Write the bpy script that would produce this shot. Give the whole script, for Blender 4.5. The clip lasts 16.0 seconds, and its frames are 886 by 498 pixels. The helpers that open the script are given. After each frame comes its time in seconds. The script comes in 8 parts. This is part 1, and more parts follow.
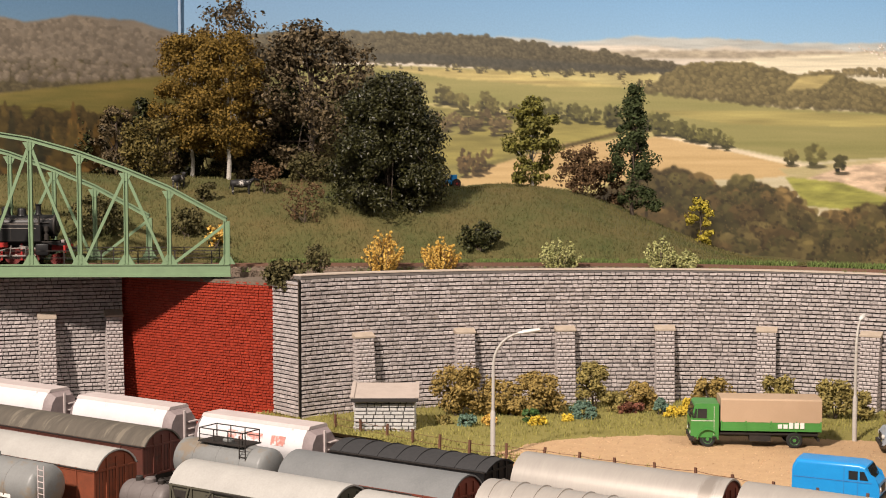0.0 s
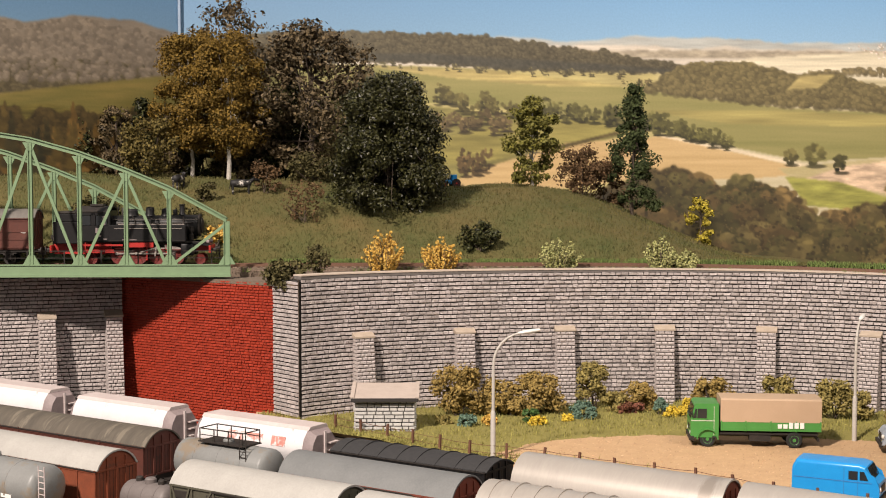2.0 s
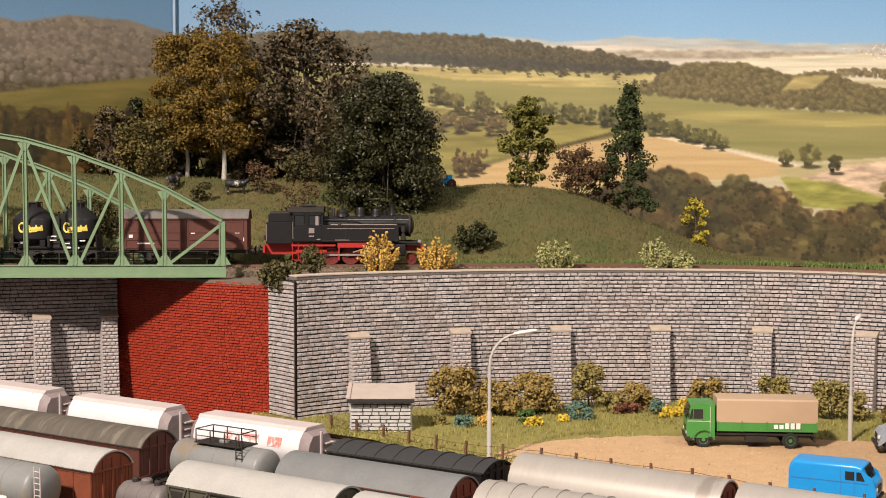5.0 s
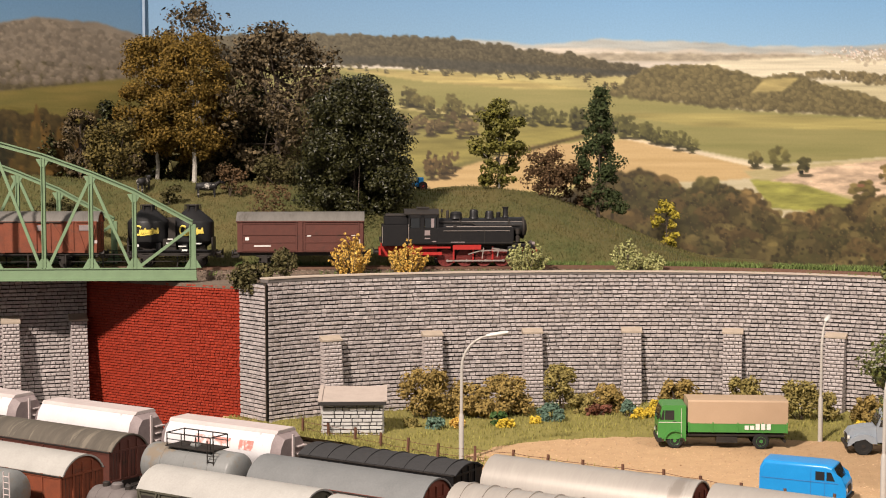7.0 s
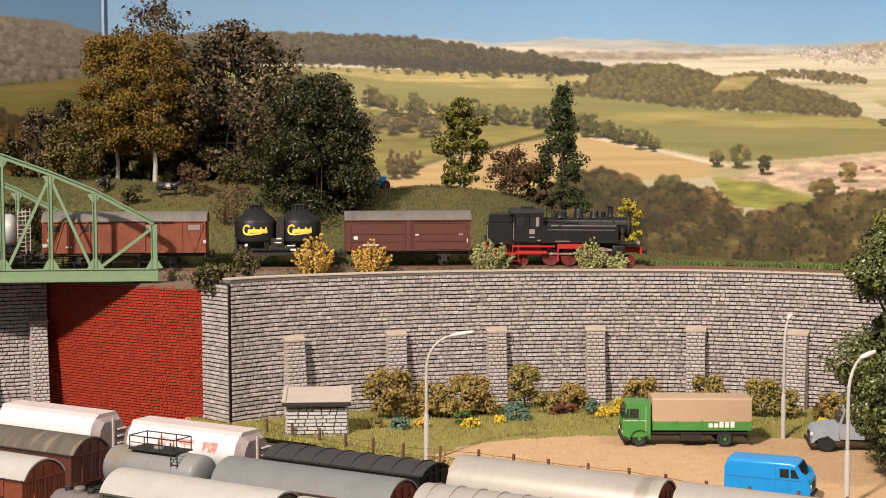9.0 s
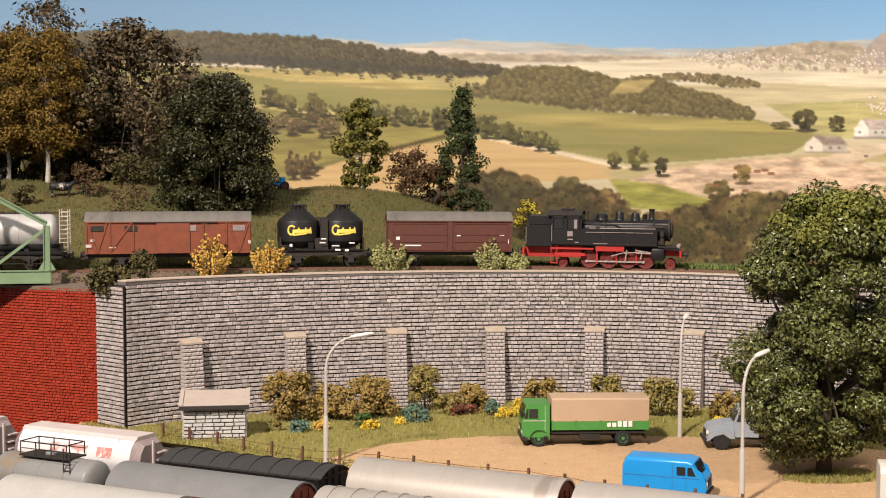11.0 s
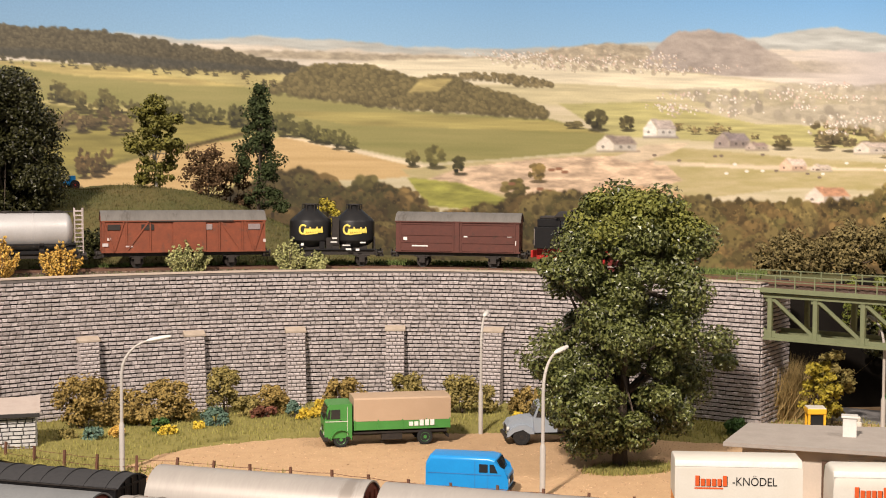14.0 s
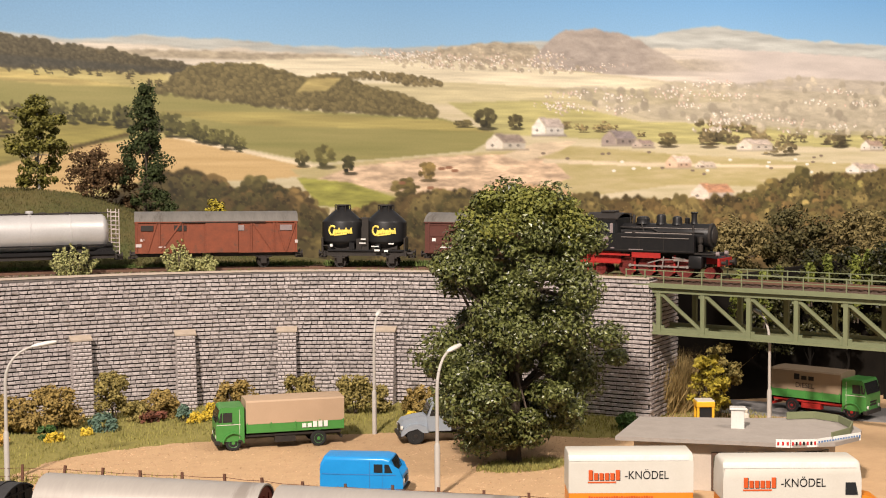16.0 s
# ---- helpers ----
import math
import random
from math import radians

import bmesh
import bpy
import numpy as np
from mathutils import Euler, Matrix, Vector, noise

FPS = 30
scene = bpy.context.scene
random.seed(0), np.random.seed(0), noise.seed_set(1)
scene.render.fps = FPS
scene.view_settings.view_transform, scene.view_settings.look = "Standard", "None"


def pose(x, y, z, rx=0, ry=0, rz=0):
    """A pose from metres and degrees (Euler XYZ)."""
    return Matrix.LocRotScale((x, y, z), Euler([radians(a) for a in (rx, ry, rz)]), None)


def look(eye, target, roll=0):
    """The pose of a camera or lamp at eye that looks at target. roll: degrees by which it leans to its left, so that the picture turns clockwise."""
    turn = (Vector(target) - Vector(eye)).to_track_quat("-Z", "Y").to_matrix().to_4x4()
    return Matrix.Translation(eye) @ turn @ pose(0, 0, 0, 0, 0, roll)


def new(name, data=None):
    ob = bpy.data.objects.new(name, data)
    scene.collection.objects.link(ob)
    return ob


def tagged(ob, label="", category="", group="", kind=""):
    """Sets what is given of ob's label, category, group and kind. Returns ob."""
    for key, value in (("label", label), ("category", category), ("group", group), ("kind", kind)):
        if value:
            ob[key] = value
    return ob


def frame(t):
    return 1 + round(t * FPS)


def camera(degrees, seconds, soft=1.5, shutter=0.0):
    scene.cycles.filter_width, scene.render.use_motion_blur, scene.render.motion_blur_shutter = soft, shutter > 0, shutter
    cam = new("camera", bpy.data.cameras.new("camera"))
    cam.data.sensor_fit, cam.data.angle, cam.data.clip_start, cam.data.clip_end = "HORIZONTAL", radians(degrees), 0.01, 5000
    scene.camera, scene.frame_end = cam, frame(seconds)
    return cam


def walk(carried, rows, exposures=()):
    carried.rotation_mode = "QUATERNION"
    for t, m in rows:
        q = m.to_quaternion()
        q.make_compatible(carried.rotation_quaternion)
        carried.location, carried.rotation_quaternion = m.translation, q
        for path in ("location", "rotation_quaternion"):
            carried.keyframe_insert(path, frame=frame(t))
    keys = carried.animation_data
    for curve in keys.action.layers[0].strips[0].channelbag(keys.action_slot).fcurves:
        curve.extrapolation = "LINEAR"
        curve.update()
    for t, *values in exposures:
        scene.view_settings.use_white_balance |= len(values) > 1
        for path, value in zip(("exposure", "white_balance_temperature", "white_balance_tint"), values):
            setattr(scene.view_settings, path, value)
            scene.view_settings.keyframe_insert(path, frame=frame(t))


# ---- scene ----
cam = camera(36.0, 16.0, soft=1.05)
PATH = [
    (0, pose(0.0000, 0.0000, 0.2160, 86.53, -0.06, -2.12)),
    (2, pose(-0.0004, -0.0004, 0.2169, 86.49, -0.04, -2.14)),
    (3, pose(-0.0012, 0.0002, 0.2157, 86.55, -0.08, -2.19)),
    (3.5, pose(-0.0022, 0.0006, 0.2177, 86.45, -0.07, -2.26)),
    (6, pose(-0.0020, 0.0010, 0.2153, 86.63, -0.10, -2.75)),
    (6.5, pose(-0.0017, 0.0013, 0.2146, 86.69, -0.11, -3.46)),
    (7, pose(-0.0027, 0.0013, 0.2165, 86.62, 0.00, -3.63)),
    (7.5, pose(-0.0021, 0.0021, 0.2172, 86.57, 0.06, -3.80)),
    (8, pose(-0.0040, 0.0019, 0.2163, 86.62, 0.05, -4.18)),
    (8.5, pose(-0.0050, 0.0033, 0.2174, 86.57, 0.11, -4.63)),
    (11, pose(-0.0041, 0.0085, 0.2162, 86.63, -0.05, -9.47)),
    (11.5, pose(-0.0036, 0.0100, 0.2161, 86.63, -0.08, -10.69)),
    (12, pose(-0.0048, 0.0104, 0.2165, 86.61, -0.16, -12.01)),
    (12.5, pose(-0.0051, 0.0115, 0.2168, 86.59, -0.14, -13.10)),
    (13, pose(-0.0048, 0.0135, 0.2170, 86.57, -0.20, -14.55)),
    (13.5, pose(-0.0057, 0.0146, 0.2170, 86.57, -0.18, -15.97)),
    (14, pose(-0.0062, 0.0161, 0.2175, 86.53, -0.13, -18.04)),
    (14.5, pose(-0.0066, 0.0182, 0.2177, 86.49, 0.12, -20.50)),
    (15, pose(-0.0066, 0.0191, 0.2174, 86.49, 0.30, -22.09)),
    (15.5, pose(-0.0062, 0.0193, 0.2170, 86.51, 0.32, -22.44)),
    (16, pose(-0.0061, 0.0193, 0.2169, 86.51, 0.32, -22.68)),
]
walk(cam, PATH)

# ---- light: a warm hall lamp over the layout, and an added fill lamp ----
CM = 0.01
world = bpy.data.worlds.new("hall")
scene.world = world
world.use_nodes = True
world.node_tree.nodes["Background"].inputs[0].default_value = (1.0, 0.93, 0.89, 1)
world.node_tree.nodes["Background"].inputs[1].default_value = 0.34
scene.view_settings.exposure = 0.0


def overhead_lamp(x, y, z, tx, ty, size, watts):
    data = bpy.data.lights.new("hall_lamp", "AREA")
    data.shape, data.size, data.energy, data.color = "DISK", size, watts, (1.0, 0.865, 0.765)
    ob = new("hall_lamp", data)
    ob.matrix_world = look((x, y, z), (tx, ty, 0.1))
    return ob


overhead_lamp(-1.62, -1.41, 2.62, 0.3, 1.2, 0.24, 285)
# weak unseen fill lamp, added at the right to lift the shadows
overhead_lamp(1.3, -0.5, 2.0, 0.7, 1.3, 0.6, 30)


# ---- small tools; lengths in centimetres ----
def P(x, y, z=0.0, rz=0.0, rx=0.0, ry=0.0):
    return pose(x * CM, y * CM, z * CM, rx, ry, rz)


def node(nt, kind, **inputs):
    n = nt.nodes.new(kind)
    for k, v in inputs.items():
        n.inputs[k.replace("_", " ")].default_value = v
    return n


def mat(name, c1, c2=None, scale=120.0, rough=0.7, bump=0.15, fine=900.0, metal=0.0, rnd=0.0, stain=None, stain_at=0.55, spec=0.4, streak=0.0):
    """Two-tone paint or earth with grain at two sizes, relief, and an optional stain colour in patches."""
    m = bpy.data.materials.new(name)
    m.use_nodes = True
    nt = m.node_tree
    b = nt.nodes["Principled BSDF"]
    c2 = c2 or tuple(v * 0.8 for v in c1)
    tc = nt.nodes.new("ShaderNodeTexCoord")
    big = node(nt, "ShaderNodeTexNoise", Scale=scale * 3.0, Detail=6.0, Roughness=0.68)
    small = node(nt, "ShaderNodeTexNoise", Scale=fine, Detail=3.0)
    place = tc.outputs["Object"]
    if streak:
        pull = nt.nodes.new("ShaderNodeVectorMath")
        pull.operation = "MULTIPLY"
        pull.inputs[1].default_value = (1.0, streak, streak)
        nt.links.new(place, pull.inputs[0])
        place = pull.outputs[0]
    for n in (big, small):
        nt.links.new(place, n.inputs["Vector"])
    mix = nt.nodes.new("ShaderNodeMix")
    mix.data_type = "RGBA"
    mix.inputs[6].default_value, mix.inputs[7].default_value = (*c1, 1), (*c2, 1)
    add = nt.nodes.new("ShaderNodeMath")
    add.operation = "MULTIPLY_ADD"
    nt.links.new(small.outputs["Fac"], add.inputs[0])
    add.inputs[1].default_value = 0.5
    nt.links.new(big.outputs["Fac"], add.inputs[2])
    ramp = nt.nodes.new("ShaderNodeMapRange")
    ramp.inputs[1].default_value, ramp.inputs[2].default_value = 0.5, 1.0
    nt.links.new(add.outputs[0], ramp.inputs[0])
    nt.links.new(ramp.outputs[0], mix.inputs[0])
    out = mix.outputs[2]
    if rnd:
        info = nt.nodes.new("ShaderNodeNewGeometry" if rnd > 0 else "ShaderNodeObjectInfo")
        hsv = nt.nodes.new("ShaderNodeHueSaturation")
        rng = nt.nodes.new("ShaderNodeMapRange")
        rng.inputs[3].default_value, rng.inputs[4].default_value = 1 - abs(rnd), 1 + abs(rnd)
        nt.links.new(info.outputs["Random Per Island" if rnd > 0 else "Random"], rng.inputs[0])
        nt.links.new(rng.outputs[0], hsv.inputs["Value"])
        nt.links.new(out, hsv.inputs["Color"])
        out = hsv.outputs[0]
    if stain:
        n = node(nt, "ShaderNodeTexNoise", Scale=scale * 2.4, Detail=7.0, Roughness=0.72)
        nt.links.new(place, n.inputs["Vector"])
        r2 = nt.nodes.new("ShaderNodeMapRange")
        r2.inputs[1].default_value, r2.inputs[2].default_value = stain_at, stain_at + 0.08
        nt.links.new(n.outputs["Fac"], r2.inputs[0])
        m2 = nt.nodes.new("ShaderNodeMix")
        m2.data_type = "RGBA"
        m2.inputs[7].default_value = (*stain, 1)
        nt.links.new(r2.outputs[0], m2.inputs[0])
        nt.links.new(out, m2.inputs[6])
        out = m2.outputs[2]
    nt.links.new(out, b.inputs["Base Color"])
    b.inputs["Roughness"].default_value, b.inputs["Metallic"].default_value = rough, metal
    b.inputs["Specular IOR Level"].default_value = spec
    if bump:
        bp = node(nt, "ShaderNodeBump", Strength=bump, Distance=0.0006)
        nt.links.new(add.outputs[0], bp.inputs["Height"])
        nt.links.new(bp.outputs[0], b.inputs["Normal"])
    return m


def mesh_of(name, verts, faces, material):
    me = bpy.data.meshes.new(name)
    me.from_pydata([(v[0] * CM, v[1] * CM, v[2] * CM) for v in verts], [], faces)
    me.materials.append(material)
    return me


def part(name, bm, material, parent=None, label="", kind="", smooth=False):
    """Link a bmesh (in centimetres) or a mesh as one object under its thing."""
    if isinstance(bm, bmesh.types.BMesh):
        bmesh.ops.scale(bm, vec=(CM, CM, CM), verts=bm.verts)
        bmesh.ops.recalc_face_normals(bm, faces=bm.faces)
        me = bpy.data.meshes.new(name)
        bm.to_mesh(me)
        bm.free()
        me.materials.append(material)
    else:
        me = bm
    if smooth or kind != "stuff":
        me.polygons.foreach_set("use_smooth", [True] * len(me.polygons))
        if not smooth:
            me.set_sharp_from_angle(angle=radians(32))
    ob = new(name, me)
    ob.parent = parent
    return tagged(ob, label=label, kind=kind)


def thing(name, label, category, m=None, group="", kind=""):
    ob = new(name)
    ob.empty_display_size = 0.01
    ob.matrix_basis = m or Matrix()
    return tagged(ob, label, category, group, kind)


def box(bm, x0, x1, y0, y1, z0, z1, bevel=0.0, seg=1):
    r = bmesh.ops.create_cube(bm, size=1)
    vs = r["verts"]
    for v in vs:
        v.co = Vector(((x0 + x1) / 2 + v.co.x * (x1 - x0), (y0 + y1) / 2 + v.co.y * (y1 - y0), (z0 + z1) / 2 + v.co.z * (z1 - z0)))
    if bevel:
        es = list({e for v in vs for e in v.link_edges})
        bmesh.ops.bevel(bm, geom=es, offset=bevel, segments=seg, affect="EDGES", profile=0.5)
    return bm


def boxes(*dims, bevel=0.0, seg=1):
    bm = bmesh.new()
    for d in dims:
        box(bm, *d, bevel=bevel, seg=seg)
    return bm


def bar(bm, a, b, r=0.05, n=8, r2=None):
    """A round bar from a to b."""
    a, b = Vector(a), Vector(b)
    d = b - a
    q = d.to_track_quat("Z", "Y").to_matrix().to_4x4()
    bmesh.ops.create_cone(bm, cap_ends=True, segments=n, radius1=r, radius2=r if r2 is None else r2, depth=d.length, matrix=Matrix.Translation((a + b) / 2) @ q)
    return bm


def flat_bar(bm, a, b, w, t, up=(0, 1, 0)):
    """A flat bar from a to b: w wide in the plane that faces up, t thick along up."""
    a, b, up = Vector(a), Vector(b), Vector(up)
    d = (b - a).normalized()
    side = d.cross(up).normalized()
    vs = []
    for p in (a, b):
        for i, j in ((-1, -1), (1, -1), (1, 1), (-1, 1)):
            vs.append(bm.verts.new(p + side * (i * w / 2) + up * (j * t / 2)))
    for f in ((0, 1, 2, 3), (7, 6, 5, 4), (0, 4, 5, 1), (1, 5, 6, 2), (2, 6, 7, 3), (3, 7, 4, 0)):
        bm.faces.new([vs[k] for k in f])
    return bm


def extrude(bm, profile, axis, lo, hi):
    """A closed profile (pairs) pushed along an axis: 'x' takes (y, z), 'y' takes (x, z), 'z' takes (x, y)."""
    def at(p, h):
        return {"x": (h, p[0], p[1]), "y": (p[0], h, p[1]), "z": (p[0], p[1], h)}[axis]
    a = [bm.verts.new(at(p, lo)) for p in profile]
    b = [bm.verts.new(at(p, hi)) for p in profile]
    bm.faces.new(a)
    bm.faces.new(b[::-1])
    n = len(profile)
    for i in range(n):
        bm.faces.new((a[i], b[i], b[(i + 1) % n], a[(i + 1) % n]))
    return bm


def lathe(bm, profile, n=20, axis="z", at=(0, 0, 0)):
    """Turn (radius, height) pairs round an axis."""
    rings = []
    for r, h in profile:
        ring = []
        for k in range(n):
            a = 2 * math.pi * k / n
            c, s = r * math.cos(a), r * math.sin(a)
            co = {"z": (c, s, h), "x": (h, c, s), "y": (s, h, c)}[axis]
            ring.append(bm.verts.new(Vector(co) + Vector(at)))
        rings.append(ring)
    for a, b in zip(rings, rings[1:]):
        for k in range(n):
            bm.faces.new((a[k], a[(k + 1) % n], b[(k + 1) % n], b[k]))
    bm.faces.new(rings[0][::-1])
    bm.faces.new(rings[-1])
    return bm


def letters(text, size, material, parent, m, name="lettering", label="", extrude_by=0.006, shear=0.0, squeeze=1.0):
    """Raised writing in the built-in font, standing in the x-z plane of its pose."""
    cu = bpy.data.curves.new(name, "FONT")
    cu.body, cu.size, cu.extrude, cu.shear = text, size * CM, extrude_by * CM, shear
    cu.align_x, cu.align_y = "CENTER", "CENTER"
    tmp = bpy.data.objects.new(name, cu)
    me = bpy.data.meshes.new_from_object(tmp)
    bpy.data.objects.remove(tmp)
    me.materials.clear()
    me.materials.append(material)
    me.transform(m @ Matrix.Rotation(radians(90), 4, "X") @ Matrix.Diagonal((squeeze, 1, 1, 1)))
    ob = new(name, me)
    ob.parent = parent
    return tagged(ob, label=label)


class Line:
    """A smooth line through plan points, walked by its length."""

    def __init__(self, pts, n=40):
        p = np.array(pts, float)
        q = np.vstack([2 * p[0] - p[1], p, 2 * p[-1] - p[-2]])
        out = []
        for i in range(1, len(q) - 2):
            a, b, c, d = q[i - 1:i + 3]
            for k in range(n):
                t = k / n
                out.append(0.5 * (2 * b + (c - a) * t + (2 * a - 5 * b + 4 * c - d) * t * t + (3 * b - a - 3 * c + d) * t ** 3))
        out.append(p[-1])
        self.p = np.array(out)
        self.s = np.r_[0, np.cumsum(np.hypot(*np.diff(self.p, axis=0).T))]
        self.length = self.s[-1]

    def at(self, s, off=0.0):
        """Place and heading at s, off to the left of the way."""
        x, y = np.interp(s, self.s, self.p[:, 0]), np.interp(s, self.s, self.p[:, 1])
        x2, y2 = np.interp(s + 0.3, self.s, self.p[:, 0]), np.interp(s + 0.3, self.s, self.p[:, 1])
        x1, y1 = np.interp(s - 0.3, self.s, self.p[:, 0]), np.interp(s - 0.3, self.s, self.p[:, 1])
        h = math.atan2(y2 - y1, x2 - x1)
        return x - math.sin(h) * off, y + math.cos(h) * off, h


def ribbon(line, s0, s1, o0, o1, z0, z1, step=1.0):
    """A solid strip along a line, between two offsets and two heights."""
    bm = bmesh.new()
    n = max(2, int((s1 - s0) / step))
    rings = []
    for i in range(n + 1):
        s = s0 + (s1 - s0) * i / n
        a, b = line.at(s, o0), line.at(s, o1)
        lo, hi = (z0(s) if callable(z0) else z0), (z1(s) if callable(z1) else z1)
        rings.append([bm.verts.new(c) for c in ((a[0], a[1], lo), (b[0], b[1], lo), (b[0], b[1], hi), (a[0], a[1], hi))])
    for r, q in zip(rings, rings[1:]):
        for k in range(4):
            bm.faces.new((r[k], r[(k + 1) % 4], q[(k + 1) % 4], q[k]))
    bm.faces.new(rings[0])
    bm.faces.new(rings[-1][::-1])
    return bm


TRACK = Line([(-150, 128.5), (-120, 128), (-90, 127.5), (-60, 127), (-30, 126.5), (0, 126.2), (14, 126.2), (25, 125.6), (36, 123), (46, 117.6), (54, 110.3), (60.8, 102.2), (66.4, 93.5), (71.5, 84.5), (77, 74.5), (90, 51)])
WALL = Line([(-10.3, 112.2), (-7.8, 115.0), (-3, 118.0), (6, 121.0), (15.5, 122.5), (24.5, 122.6), (33.5, 121.2), (42, 117.4), (50.5, 110.3), (59.1, 100.1)])
TOP = 12.3      # height of the plateau behind the wall


def rail_z(s):
    """The line falls gently towards the plate bridge."""
    return float(np.interp(s, [165, 225], [12.62, 12.2]))


def top_z(s):
    return float(np.interp(s, [0, 80], [12.45, 12.22]))

# ---- materials ----
M_STONE = mat("grey_stone", (0.50, 0.445, 0.428), (0.285, 0.25, 0.24), 170, 0.8, 0.9, 1100, rnd=0.17, stain=(0.70, 0.645, 0.60), stain_at=0.60)
M_MORTAR = mat("dark_mortar", (0.038, 0.034, 0.032), (0.022, 0.020, 0.019), 200, 0.9)
M_BUTTCAP = mat("weathered_cap", (0.42, 0.345, 0.27), (0.31, 0.255, 0.20), 60, 0.9, 0.4)
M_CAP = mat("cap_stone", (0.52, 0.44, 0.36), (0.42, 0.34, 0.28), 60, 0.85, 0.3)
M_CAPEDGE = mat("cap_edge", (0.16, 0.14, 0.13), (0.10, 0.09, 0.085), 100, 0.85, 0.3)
M_RED = mat("red_brick", (0.34, 0.036, 0.014), (0.27, 0.029, 0.012), 60, 0.6, 0.25, 500, rnd=0.12)
M_REDJOINT = mat("red_joint", (0.20, 0.022, 0.011), None, 100, 0.8)
M_GRAVEL = mat("sand_gravel", (0.50, 0.335, 0.185), (0.41, 0.265, 0.145), 24, 0.95, 1.0, 800, stain=(0.42, 0.26, 0.14), stain_at=0.63)
M_GRAIN = mat("gravel_grain", (0.56, 0.40, 0.25), (0.36, 0.22, 0.12), 300, 0.95, 0.0, rnd=0.3)
M_LAWN = mat("lawn_soil", (0.25, 0.215, 0.06), (0.17, 0.155, 0.042), 60, 0.95, 0.8, 600)
M_GRASS = mat("grass_fibre", (0.30, 0.265, 0.075), (0.19, 0.185, 0.05), 40, 0.9, 0.0, 300, rnd=0.3)
M_MEADOW = mat("meadow_turf", (0.058, 0.070, 0.019), (0.118, 0.088, 0.031), 6, 0.95, 0.9, 500)
M_MEADOWBLADE = mat("meadow_blade", (0.066, 0.080, 0.022), (0.128, 0.098, 0.034), 6, 0.9, 0.0, 400, rnd=0.18)
M_BALLAST = mat("ballast", (0.20, 0.15, 0.11), (0.11, 0.085, 0.065), 300, 0.95, 1.0, 700)
M_YARD = mat("yard_ballast", (0.10, 0.08, 0.065), (0.055, 0.045, 0.04), 250, 0.95, 1.0, 600)
M_SLEEPER = mat("sleeper", (0.09, 0.055, 0.035), None, 150, 0.8)
M_RAIL = mat("rail_steel", (0.20, 0.11, 0.07), (0.13, 0.07, 0.05), 200, 0.5, 0.1, metal=0.3)
M_GREEN = mat("bridge_green", (0.175, 0.26, 0.145), (0.145, 0.215, 0.12), 35, 0.55, 0.06, stain=(0.12, 0.15, 0.085), stain_at=0.68)
M_OLIVE = mat("bridge_olive", (0.19, 0.21, 0.115), (0.15, 0.17, 0.09), 35, 0.6, 0.06)
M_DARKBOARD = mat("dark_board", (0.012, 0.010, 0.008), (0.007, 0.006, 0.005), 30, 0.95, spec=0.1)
M_ASPHALT = mat("asphalt", (0.22, 0.21, 0.20), (0.17, 0.16, 0.155), 40, 0.9, 0.4, 600)
M_TABLE = mat("hall_floor", (0.16, 0.14, 0.12), None, 5, 0.8)


